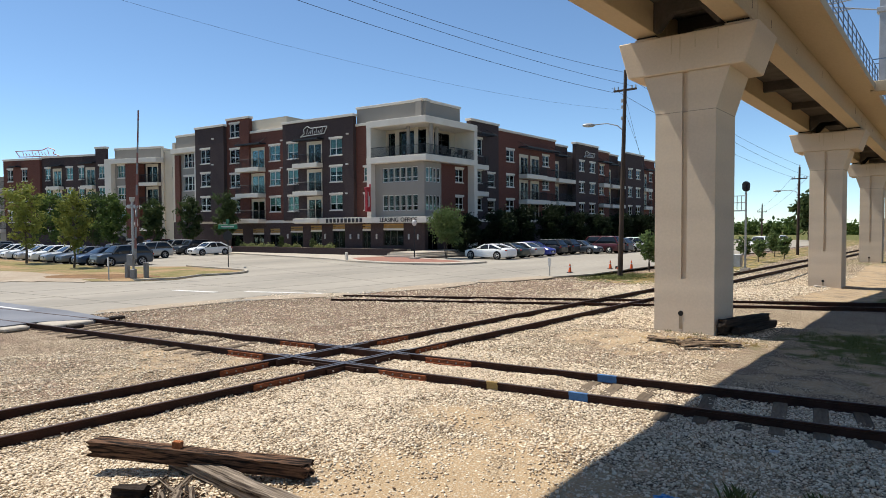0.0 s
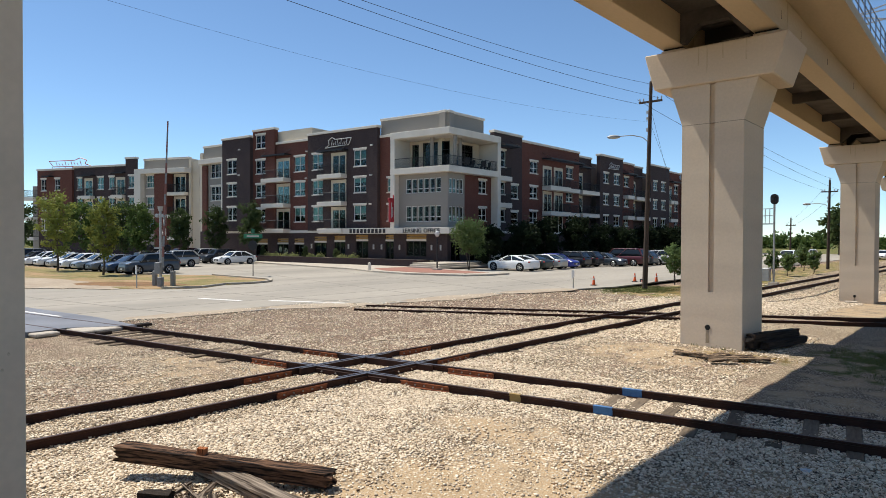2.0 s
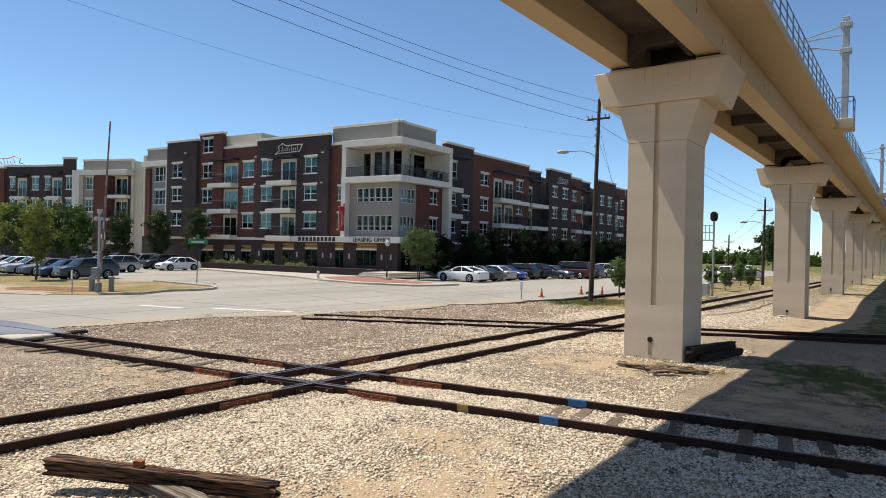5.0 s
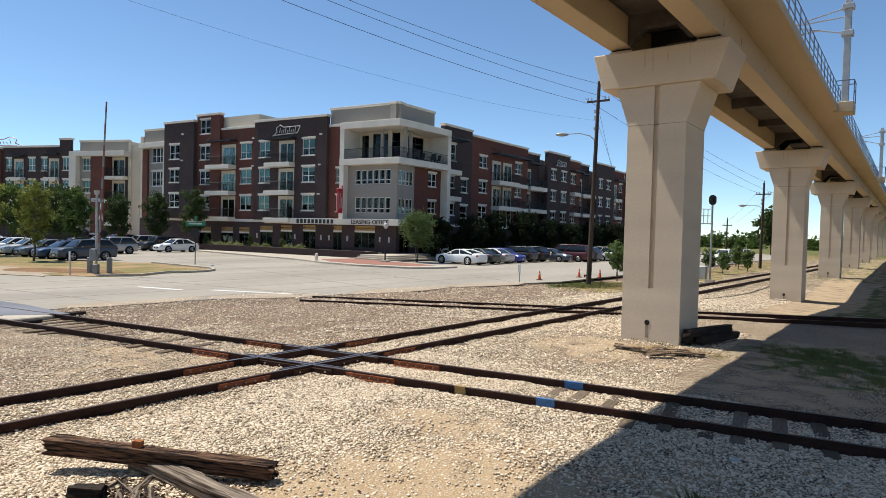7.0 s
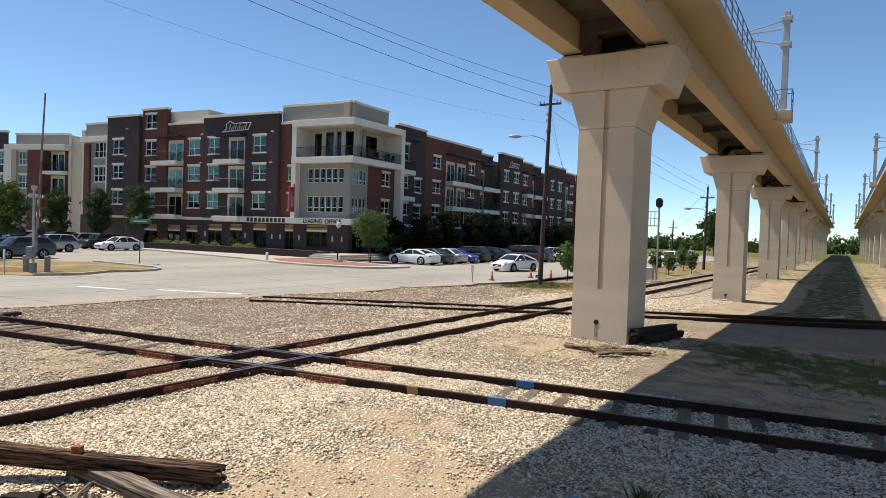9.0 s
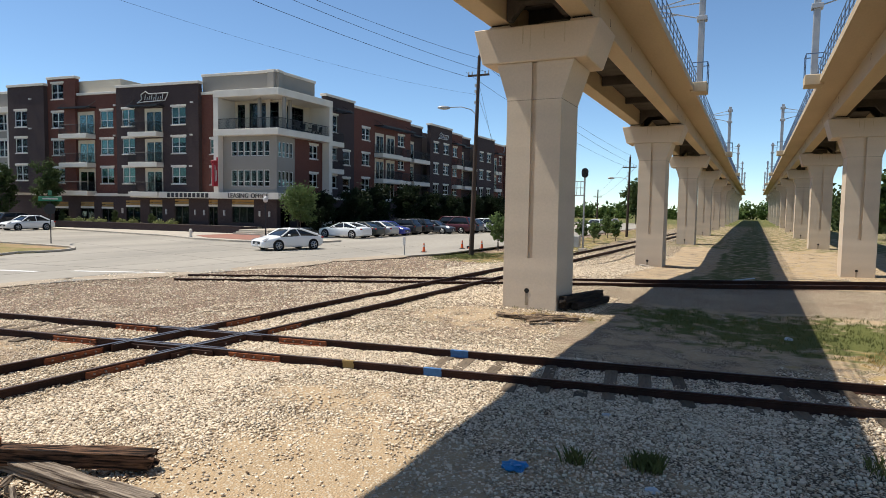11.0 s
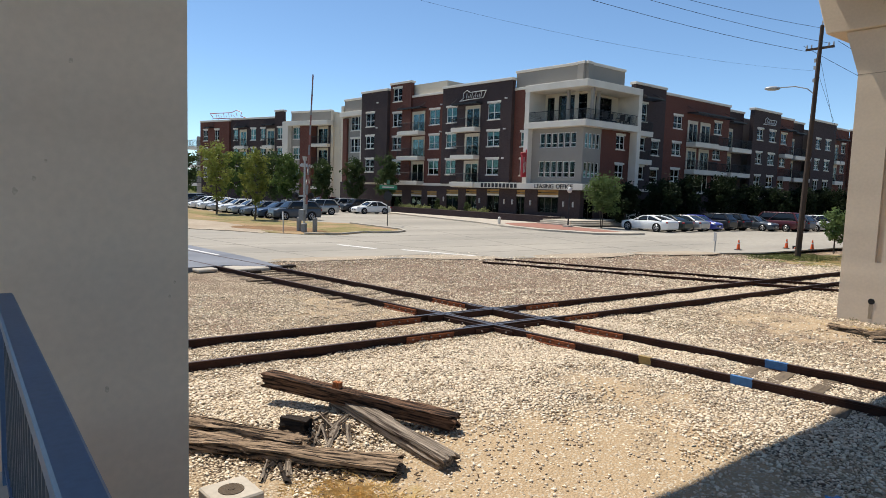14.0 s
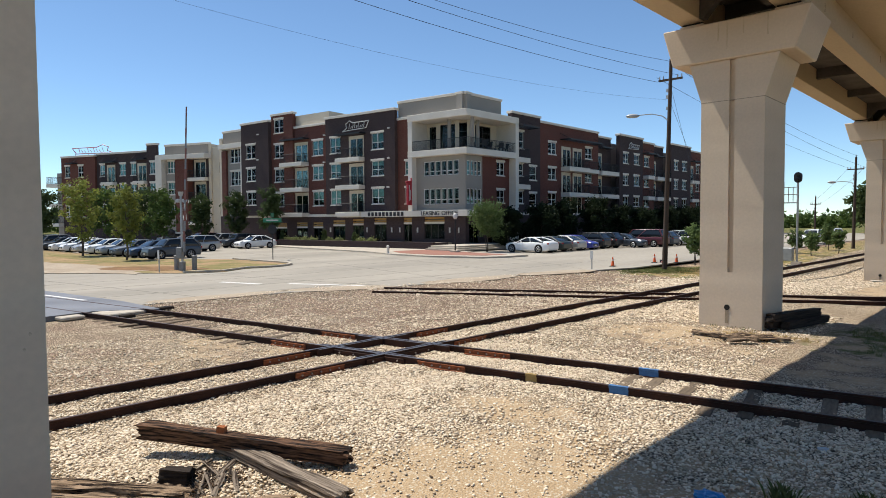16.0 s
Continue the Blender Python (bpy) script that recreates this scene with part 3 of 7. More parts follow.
def wall(root, F, x0, x1, z0, z1, y, mat, holes=(), thick=0.55, name="wall", label=""):
    """A stretch of wall in a face's own space, with openings that go through it."""
    xs = sorted({x0, x1, *[h[0] for h in holes], *[h[1] for h in holes]})
    zs = sorted({z0, z1, *[h[2] for h in holes], *[h[3] for h in holes]})
    solid = {}
    for i in range(len(xs) - 1):
        for k in range(len(zs) - 1):
            cx, cz = (xs[i] + xs[i + 1]) / 2, (zs[k] + zs[k + 1]) / 2
            solid[i, k] = not any(h[0] < cx < h[1] and h[2] < cz < h[3] for h in holes)
    verts, faces, index = [], [], {}
    def v(i, k, d):
        key = (i, k, d)
        if key not in index:
            index[key] = len(verts)
            verts.append((xs[i], y + d * thick, zs[k]))
        return index[key]
    for (i, k), s in solid.items():
        if not s:
            continue
        faces.append((v(i, k, 0), v(i + 1, k, 0), v(i + 1, k + 1, 0), v(i, k + 1, 0)))
        faces.append((v(i, k, 1), v(i, k + 1, 1), v(i + 1, k + 1, 1), v(i + 1, k, 1)))
        for di, dk, a, b in ((-1, 0, (i, k), (i, k + 1)), (1, 0, (i + 1, k + 1), (i + 1, k)), (0, -1, (i + 1, k), (i, k)), (0, 1, (i, k + 1), (i + 1, k + 1))):
            if not solid.get((i + di, k + dk), False):
                faces.append((v(*a, 0), v(*b, 0), v(*b, 1), v(*a, 1)))
    me = bpy.data.meshes.new(name)
    me.from_pydata(verts, [], faces)
    me.materials.append(mat)
    bm = bmesh.new()
    bm.from_mesh(me)
    bmesh.ops.recalc_face_normals(bm, faces=bm.faces)
    bm.to_mesh(me)
    bm.free()
    return put(name, me, root, F, label)


def section(root, F, x0, x1, z1, y, mat, wins, label, z0=3.9, cols=2, floors=((11.35, 13.2), (8.3, 10.0), (5.05, 6.8)), lights=True, extra=(), dz=0.0, seed=0):
    """A bay of the facade with its rows of windows and its parapet."""
    rnd = random.Random(seed)
    holes = [(a, b, p + dz, q + dz) for a, b in wins for p, q in floors] + list(extra)
    wall(root, F, x0, x1, z0, z1, y, mat, holes, label=label)
    for h in holes:
        window(root, F, *h, y=y, cols=cols, blind=rnd.choice((0.5, 0.58, 0.58, 0.95, 0.3)))
    put("parapet", shared(("parapet", round(x1 - x0, 2)), lambda: boxes((-0.08, x1 - x0 + 0.08, -0.12, 0.7, 0, 0.28), bevel=0.02), [M["trim"]]), root, F @ pose(x0, y, z1), "off-white roof coping")


def balcony_railing_bm(w, d, h=1.05):
    bm = bmesh.new()
    for a, b in (((0, -d), (w, -d)), ((0, -d), (0, 0)), ((w, -d), (w, 0))):
        for z in (0.06, h):
            tube(bm, (*a, z), (*b, z), 0.025, seg=4)
        L = math.dist(a, b)
        k = max(2, int(L / 0.13))
        for i in range(k + 1):
            p = (a[0] + (b[0] - a[0]) * i / k, a[1] + (b[1] - a[1]) * i / k)
            box(bm, p[0] - 0.01, p[0] + 0.01, p[1] - 0.01, p[1] + 0.01, 0.06, h)
    return bm


def balcony(root, F, x0, x1, z, y=0.0, d=0.9, slab=0.5):
    w = round(x1 - x0, 2)
    ob = put("balcony", shared(("balcony", w, d, slab), lambda: boxes((0, w, -d, 0.0, -slab, 0), bevel=0.015), [M["trim"]]), root, F @ pose(x0, y - 0.002, z), "off-white balcony slab")
    put("balcony_railing", shared(("balcony_railing", w, d), lambda: balcony_railing_bm(w - 0.1, d - 0.06), [M["black_metal"]]), ob, pose(0.05, 0, 0), "thin black metal railing")
    return ob


def awning(root, F, x0, x1, z, y, d=1.1):
    w = round(x1 - x0, 2)
    def make():
        return boxes((0, w, -d, -d + 0.06, -0.1, 0.05))
    aw = put("awning", shared(("awning", w, d), make, [M["black_metal"]]), root, F @ pose(x0, y, z), "dark slatted metal awning on tie rods")
    side = shared(("side_bar", d), lambda: boxes((0, 0.06, -d + 0.062, 0, -0.1, 0.05)), [M["black_metal"]])
    rod = shared(("tie_rod", d), lambda: tube(bmesh.new(), (0, -d + 0.1, 0.03), (0, 0, 0.75), 0.025, seg=5), [M["black_metal"]])
    slat = shared(("slat", w), lambda: boxes((0.062, w - 0.062, 0, 0.1, -0.06, 0.0)), [M["black_metal"]])
    for xx in (0.0, w - 0.06):
        put("side_bar", side, aw, pose(xx, 0, 0))
        put("tie_rod", rod, aw, pose(xx + 0.03, 0, 0))
    for i in range(1, 6):
        put("slat", slat, aw, pose(0, -d + i * d / 6, 0))


def wall_lights(root, F, spots, y):
    for x, z in spots:
        put("wall_light", shared("wall_light", lambda: boxes((-0.16, -0.04, -0.18, 0, -0.08, 0.08), (0.04, 0.16, -0.18, 0, -0.08, 0.08), bevel=0.01), [M["sign_white"]]), root, F @ pose(x, y - 0.002, z), "small white double wall light")


def lettering(name, body, size, mat, parent, m, label, depth=0.03):
    cu = bpy.data.curves.new(name, "FONT")
    cu.body, cu.size, cu.extrude, cu.align_x = body, size, depth, "LEFT"
    tmp = new(name, cu)
    bpy.context.view_layer.update()
    me = bpy.data.meshes.new_from_object(tmp.evaluated_get(bpy.context.evaluated_depsgraph_get()))
    bpy.data.objects.remove(tmp)
    me.materials.clear()
    me.materials.append(mat)
    return put(name, me, parent, m, label)


def logo_bm(w, h):
    """A script emblem as plain strokes: an outline with a swept tail and bars inside."""
    bm = bmesh.new()
    pts = [(0, 0.1), (0.16, 0.38), (0.13, 0.75), (0.27, 1.0), (0.4, 0.78), (1.0, 0.8), (0.9, 0.22), (0.22, 0.16), (0, 0.1)]
    for a, b in zip(pts, pts[1:]):
        tube(bm, (a[0] * w, -0.1, a[1] * h), (b[0] * w, -0.1, b[1] * h), 0.055, seg=6)
    for i in range(9):
        x = 0.25 + 0.07 * i
        hh = (0.62, 0.4, 0.5, 0.62, 0.4, 0.66, 0.4, 0.45, 0.66)[i]
        tube(bm, (x * w, -0.1, 0.3 * h), ((x + 0.03) * w, -0.1, (0.12 + hh) * h), 0.045, seg=5)
    return bm


def storefront(root, F, x0, x1, z0, z1, y, cols=2):
    """A shop window with an amber transom panel above it."""
    window(root, F, x0, x1, z0, z1 - 0.75, y=y, cols=cols, rail=0, blind=0, dark=True, lintel=False, sill=False)
    w = round(x1 - x0, 2)
    put("transom_panel", shared(("transom", w), lambda: boxes((0, w, 0.06, 0.16, 0.22, 0.42), (0, w, 0.06, 0.16, 0.5, 0.72)), [M["amber"]]), root, F @ pose(x0, y, z1 - 0.75), "amber transom panel")
    put("transom_bar", shared(("transom_bar", w), lambda: boxes((0, w, 0.02, 0.16, 0.0, 0.2)), [M["trim"]]), root, F @ pose(x0, y, z1 - 0.75))


CORNER = (-43.62, 50.85)
LEFT = pose(*CORNER, 0, 0, 0, 6)
RIGHT = pose(*CORNER, 0, 0, 0, 90)


def build_apartments():
    b = empty("apartment_building", pose(0, 0, 0), "four-storey red and dark brick apartment block with white balconies", "apartment building", "apartment buildings")
    F = LEFT
    # street face, from the corner outwards
    low = ((8.2, 9.75), (5.0, 6.75))
    section(b, F, -9.5, -7.1, 14.4, 0.25, M["brick_red"], [(-8.45, -7.3)], "red brick wall", cols=1, floors=low)
    section(b, F, -20.8, -9.5, 15.55, -0.25, M["brick_dark"], [(-13.1, -11.2), (-20.0, -18.2)], "dark brown brick wall", seed=1,
            floors=((11.35, 13.2), (8.3, 10.0), (5.05, 6.8)))
    section(b, F, -27.0, -20.8, 15.05, 0.1, M["brick_red"], [(-23.6, -21.65)], "red brick wall", seed=2)
    section(b, F, -31.3, -27.0, 17.0, -0.2, M["brick_red"], [(-30.7, -28.8)], "red brick wall", seed=3, floors=((14.75, 16.5), (11.45, 13.2), (8.3, 10.0), (5.05, 6.8)))
    section(b, F, -37.2, -31.3, 16.3, -0.7, M["brick_dark"], [(-36.1, -34.1)], "dark brown brick wall", seed=4, dz=0.3)
    section(b, F, -43.3, -37.2, 15.9, 0.6, M["panel_grey"], [(-41.6, -39.0)], "grey panel wall", seed=5, floors=((11.5, 13.5), (8.3, 10.3), (5.1, 7.0)), cols=3)
    part("wall", boxes((-43.28, -42.2, 0.3, 0.598, 3.9, 13.3)), M["brick_red"], b, "red brick strip").matrix_basis = F
    # the raised block behind the red bay, and the cream end wall
    part("roof_block", boxes((-31.2, -20.9, 0.5, 9, 14.9, 16.75)), M["panel_cream"], b, "cream raised roof block").matrix_basis = F
    part("end_wall", boxes((-43.9, -43.31, 0.4, 24, -0.3, 15.2)), M["panel_cream"], b, "cream end wall").matrix_basis = F
    # white portal at the end bay
    portal = boxes((-38.4, -37.8, -0.05, 0.6, 3.6, 13.5), (-43.4, -37.8, -0.25, 0.6, 13.5, 14.2), bevel=0.02)
    part("portal_frame", portal, M["trim"], b, "off-white portal frame").matrix_basis = F
    # balconies of the street face
    for z in (10.55, 7.3, 4.1):
        balcony(b, F, -18.2, -14.2, z, -0.25, d=1.0)
        balcony(b, F, -28.6, -24.3, z + 0.05, 0.1 if z else 0, d=1.25)
    for z in (10.55, 7.3, 4.1):
        loggia_out(b, F, -16.4, -14.4, z, -0.25)
        loggia_out(b, F, -26.6, -24.5, z + 0.05, 0.1)
    awning(b, F, -18.3, -14.0, 13.35, -0.25)
    awning(b, F, -28.8, -24.2, 13.6, 0.1)
    wall_lights(b, F, [(-10.3, 13.6), (-10.4, 10.2), (-10.5, 6.9)], -0.25)
    wall_lights(b, F, [(-21.3, 13.75), (-21.4, 10.4)], 0.1)
    wall_lights(b, F, [(-33.4, 14.8), (-33.5, 11.4)], -0.7)
    # ground floor: brick, storefronts and the white fascia
    shops = [(-26.7, -24.6, 0.25, 2.95), (-23.5, -21.7, 0.25, 2.95), (-19.9, -17.8, 0.2, 3.2), (-16.5, -14.7, 0.2, 3.3), (-13.0, -11.1, 0.5, 3.4), (-8.5, -7.3, 0.3, 3.4), (-5.5, -2.75, 1.0, 3.45), (-31.0, -28.6, 0.3, 2.9)]
    wall(b, F, -43.3, 0.0, -0.3, 3.9, 0.0, M["brick_dark"], shops, label="dark brick ground floor")
    for k, s in enumerate(shops):
        storefront(b, F, *s, 0.0, cols=3 if s[1] - s[0] > 2.5 else 2)
    part("string_course", boxes((-37.2, -18.3, -0.12, 0.0, 3.62, 3.95), bevel=0.01), M["trim"], b, "pale string course").matrix_basis = F
    part("fascia", boxes((-18.2, 0.9, -1.0, 0.0, 3.5, 4.14), bevel=0.015), M["trim"], b, "off-white sign fascia over the shops").matrix_basis = F
    for x in (-20.3, -14.1, -10.2, -9.0, -6.4, -2.0, -0.8):
        put("wall_lamp", shared("wall_lamp", lambda: boxes((-0.07, 0.07, -0.16, 0, -0.28, 0.28), bevel=0.01), [M["sign_white"]]), b, F @ pose(x, -0.002, 2.0), "small white wall lamp")
    # sign: bars stand for the name, the words are read
    for i in range(10):
        x = -13.05 + i * 0.558
        put("sign_bar", shared("sign_bar", lambda: boxes((0, 0.36, -0.04, 0, 0, 0.46)), [M["sign_black"]]), b, F @ pose(x, -1.002, 3.58), "black raised sign bar")
    lettering("sign_letters", "LEASING", 0.66, M["sign_black"], b, F @ pose(-5.2, -1.03, 3.6, 90, 0, 0), "black raised letters on the white fascia")
    lettering("sign_letters", "OFFICE", 0.66, M["sign_black"], b, F @ pose(-2.38, -1.03, 3.6, 90, 0, 0), "black raised letters on the white fascia")
    emblem = put("emblem", shared("emblem", lambda: logo_bm(4.3, 1.35), [M["sign_white"]]), b, F @ pose(-17.7, -0.25, 13.65), "white outlined script emblem")
    # red blade sign on the portal
    part("blade_sign", boxes((-6.78, -6.5, -1.55, -0.88, 4.75, 7.4), (-6.74, -6.54, -1.75, -1.55, 7.1, 7.35), (-6.74, -6.54, -0.88, -0.6, 7.402, 7.75), bevel=0.03), M["sign_red"], b, "red vertical blade sign").matrix_basis = F
    part("blade_lettering", boxes((-6.499, -6.48, -1.4, -1.3, 5.2, 6.9), (-6.499, -6.48, -1.2, -1.1, 5.3, 6.4)), M["sign_white"], b, "white strokes on the blade sign").matrix_basis = F

    # ---- the corner tower ----
    for FF, x0, x1 in ((F, -9.5, 0.0), (RIGHT, 0.0, 6.7)):
        part("tower_parapet", boxes((x0, x1, 0.4, 1.2, 14.3, 16.3)), M["panel_grey"], b, "grey panelled tower parapet").matrix_basis = FF
        part("parapet", boxes((x0 - (0.1 if x0 else 0), x1 + (0.1 if x1 else 0), 0.3, 1.3, 16.3, 16.57), bevel=0.02), M["trim"], b, "off-white roof coping").matrix_basis = FF
    def wedge(z0, z1, out, mat, name, label, inner=4.0):
        """A floor or roof plate that wraps the corner from portal jamb to portal jamb."""
        def at(F2, x, y):
            p = F2 @ Vector((x, y, 0))
            return p.x, p.y
        o = [at(F, -7.1, inner), at(F, -7.1, -out), at(F, out * 0.9, -out), at(RIGHT, 8.3, -out), at(RIGHT, 8.3, inner)]
        bm = prism(bmesh.new(), o, "z", z0, z1)
        bmesh.ops.bevel(bm, geom=bm.edges[:], offset=0.02, segments=1, affect="EDGES")
        return part(name, bm, mat, b, label)
    wedge(13.85, 14.55, 0.9, M["trim"], "portal_beam", "off-white portal roof beam wrapping the corner")
    wedge(9.95, 10.6, 0.9, M["trim"], "terrace_slab", "off-white terrace slab wrapping the corner")
    part("portal_jamb", boxes((-7.1, -6.5, -0.85, 0.9, 4.14, 9.95), (-7.1, -6.5, -0.85, 3.0, 10.6, 13.85), bevel=0.02), M["trim"], b, "off-white portal jamb").matrix_basis = F
    part("portal_jamb", boxes((7.75, 8.35, -0.85, 0.9, 0.0, 9.95), (7.75, 8.35, -0.85, 3.0, 10.6, 13.85), bevel=0.02), M["trim"], b, "off-white portal jamb").matrix_basis = RIGHT
    # terrace: set back walls with doors, columns, railing
    wall(b, F, -6.5, -1.0, 10.6, 13.85, 1.9, M["panel_cream"], [(-6.2, -5.25, 10.6, 13.5), (-4.7, -1.05, 10.6, 13.6)], label="cream terrace wall")
    window(b, F, -6.2, -5.25, 10.6, 13.5, y=1.9, cols=1, rail=0.8, blind=0, dark=True, lintel=False, sill=False)
    window(b, F, -4.7, -1.05, 10.6, 13.6, y=1.9, cols=3, rail=0.7, blind=0, dark=True, lintel=False, sill=False)
    wall(b, RIGHT, 1.2, 7.75, 10.6, 13.85, 1.9, M["panel_cream"], [(1.25, 2.5, 10.6, 13.6), (3.9, 6.7, 10.6, 13.6)], label="cream terrace wall")
    window(b, RIGHT, 1.25, 2.5, 10.6, 13.6, y=1.9, cols=1, rail=0.7, blind=0, dark=True, lintel=False, sill=False)
    window(b, RIGHT, 3.9, 6.7, 10.6, 13.6, y=1.9, cols=2, rail=0.75, blind=0, dark=True, lintel=False, sill=False)
    for FF, xx in ((F, -2.35), (F, 0.6), (RIGHT, 2.6)):
        put("column", shared("tower_column", lambda: boxes((-0.14, 0.14, 0.3, 0.58, 10.6, 13.85)), [M["panel_grey"]]), b, FF @ pose(xx, 0, 0), "grey square terrace column")
    for FF, xa, xb in ((F, -6.5, 0.75), (RIGHT, -0.75, 7.75)):
        w = round(xb - xa, 2)
        def rail():
            bm = bmesh.new()
            for z in (0.08, 1.05):
                box(bm, 0, w, -0.02, 0.02, z - 0.025, z + 0.025)
            for i in range(int(w / 0.14)):
                box(bm, i * 0.14, i * 0.14 + 0.022, -0.01, 0.01, 0.1, 1.03)
            return bm
        put("terrace_railing", shared(("terrace_railing", w), rail, [M["black_metal"]]), b, FF @ pose(xa, -0.78, 10.6), "black metal terrace railing")
    # grey bay below the terrace
    bands = [(-5.5 + 0.8 * i, -5.5 + 0.8 * i + 0.72, z0, z1) for i in range(6) for z0, z1 in ((7.9, 9.45), (4.8, 6.5))]
    wall(b, F, -6.5, 0.0, 4.14, 9.95, -0.1, M["panel_grey"], bands, label="grey panel corner bay")
    for h in bands:
        window(b, F, *h, y=-0.1, cols=1, rail=0.3, blind=0, lintel=False, sill=False)
    bands = [(0.2 + 0.6 * i, 0.2 + 0.6 * i + 0.52, z0, z1) for i in range(4) for z0, z1 in ((7.8, 9.35), (4.8, 6.4))]
    wall(b, RIGHT, -0.1, 2.7, 4.14, 9.95, -0.1, M["panel_grey"], bands, label="grey panel corner bay")
    for h in bands:
        window(b, RIGHT, *h, y=-0.1, cols=1, rail=0.3, blind=0, lintel=False, sill=False)

    # ---- car park face ----
    F = RIGHT
    fl = ((11.2, 12.65), (8.05, 9.5), (5.0, 6.4))
    section(b, F, 2.7, 7.75, 9.95, 0.1, M["brick_red"], [(5.45, 6.9)], "red brick wall", floors=fl[1:], z0=4.14)
    section(b, F, 8.35, 14.1, 15.25, 0.15, M["brick_dark"], [(11.8, 13.3)], "dark brown brick wall", floors=((7.8, 9.4), (4.7, 6.2)), extra=[(9.6, 10.7, 11.4, 13.3), (9.5, 10.6, 8.2, 9.6), (9.5, 10.6, 5.0, 6.4)], cols=1, seed=7)
    for z in (10.25, 7.15):
        balcony(b, F, 8.36, 11.2, z, 0.15, d=0.6, slab=0.55)
    awning(b, F, 8.4, 11.6, 13.75, 0.15, d=1.6)
    section(b, F, 14.1, 28.4, 14.8, 0.3, M["brick_red"], [(16.05, 17.85), (24.9, 26.7)], "red brick wall", floors=fl, seed=8)
    for z in (9.75, 6.5):
        balcony(b, F, 18.9, 24.0, z, 0.3, d=1.3, slab=0.55)
        balcony(b, F, 24.3, 27.1, z - 0.05, 0.3, d=0.9, slab=0.5)
        loggia_out(b, F, 19.3, 21.0, z, 0.3)
        loggia_out(b, F, 22.0, 23.8, z, 0.3)
    loggia_out(b, F, 19.3, 21.0, 3.9, 0.3)
    loggia_out(b, F, 22.0, 23.8, 3.9, 0.3)
    awning(b, F, 18.8, 27.2, 13.2, 0.3, d=1.5)
    x = 28.4
    plan = [("brick_dark", 5.2, 14.35, "bal"), ("brick_dark", 7.4, 14.85, "win"), ("brick_red", 5.0, 14.5, "one"), ("brick_dark", 5.4, 14.5, "bal"), ("brick_dark", 8.0, 15.0, "win"), ("brick_red", 6.5, 14.6, "bal2"), ("brick_red", 8.0, 14.7, "win"), ("brick_dark", 8.0, 14.6, "bal2"), ("brick_dark", 9.0, 14.9, "win"), ("brick_red", 9.0, 14.7, "one")]
    for k, (mt, w, top, kind) in enumerate(plan):
        y = {"bal": 1.2, "win": -0.2, "one": 0.3, "bal2": 0.4}[kind]
        wins = {"bal": [], "win": [(x + 1.1, x + 2.75), (x + 4.45, x + 6.3)], "one": [(x + 1.5, x + 3.2)], "bal2": [(x + 3.9, x + 5.5)]}[kind]
        section(b, F, x, x + w, top + 0.2, y, M[mt], wins, "brick wall", floors=fl, seed=20 + k)
        if kind != "win":
            for z in (9.75, 6.55):
                a, c = {"bal": (0.1, w - 0.2), "one": (1.2, 3.5), "bal2": (0.2, 3.4)}[kind]
                balcony(b, F, x + a, x + c, z, y, d=1.5 if kind == "bal" else 0.9, slab=0.55)
                if kind != "one":
                    loggia_out(b, F, x + a + 0.5, x + a + 2.3, z, y)
            awning(b, F, x + 0.4, x + min(w, 4) - 0.2, 13.1, y, d=1.3)
        x += w
    put("emblem", shared("emblem_small", lambda: logo_bm(3.6, 1.1), [M["sign_white"]]), b, F @ pose(36.0, -0.2, 13.2), "white outlined script emblem")
    wall(b, F, 2.7, x, -0.3, 3.9, 0.0, M["brick_dark"], [(3.6 + 5.5 * i, 5.8 + 5.5 * i, 0.1, 2.8) for i in range(int((x - 8) / 5.5))], label="dark brick ground floor")
    for i in range(int((x - 8) / 5.5)):
        window(b, F, 3.6 + 5.5 * i, 5.8 + 5.5 * i, 0.1, 2.8, cols=2, rail=0, blind=0, dark=True, lintel=False, sill=False)
    wall(b, F, 0.0, 2.7, -0.3, 3.5, 0.0, M["brick_dark"], [(0.6, 2.2, 0.0, 2.6)], label="dark brick ground floor")
    window(b, F, 0.6, 2.2, 0.0, 2.6, cols=2, rail=0, blind=0, dark=True, lintel=False, sill=False)
    part("fascia", boxes((-0.9, 4.2, -1.0, 0.0, 3.5, 4.14), bevel=0.015), M["trim"], b, "off-white sign fascia over the shops").matrix_basis = F
    part("string_course", boxes((4.3, x, -0.12, -0.003, 3.62, 3.9), bevel=0.01), M["trim"], b, "pale string course").matrix_basis = F
    # body that closes the block behind the walls
    part("roof", boxes((-43.2, -9.0, 1.9, 17, -0.2, 14.5), (-8.995, -3.6, 3.0, 17, -0.2, 14.3)), M["panel_grey"], b, "flat grey roof").matrix_basis = LEFT
    part("roof", boxes((9.0, x - 0.1, 1.9, 18, -0.2, 14.2), (3.4, 8.995, 3.3, 18, -0.2, 14.3)), M["panel_grey"], b, "flat grey roof").matrix_basis = RIGHT
    part("end_wall", boxes((x, x + 0.4, 0.1, 18, -0.3, 14.6)), M["brick_dark"], b, "dark brick end wall").matrix_basis = RIGHT
    return b


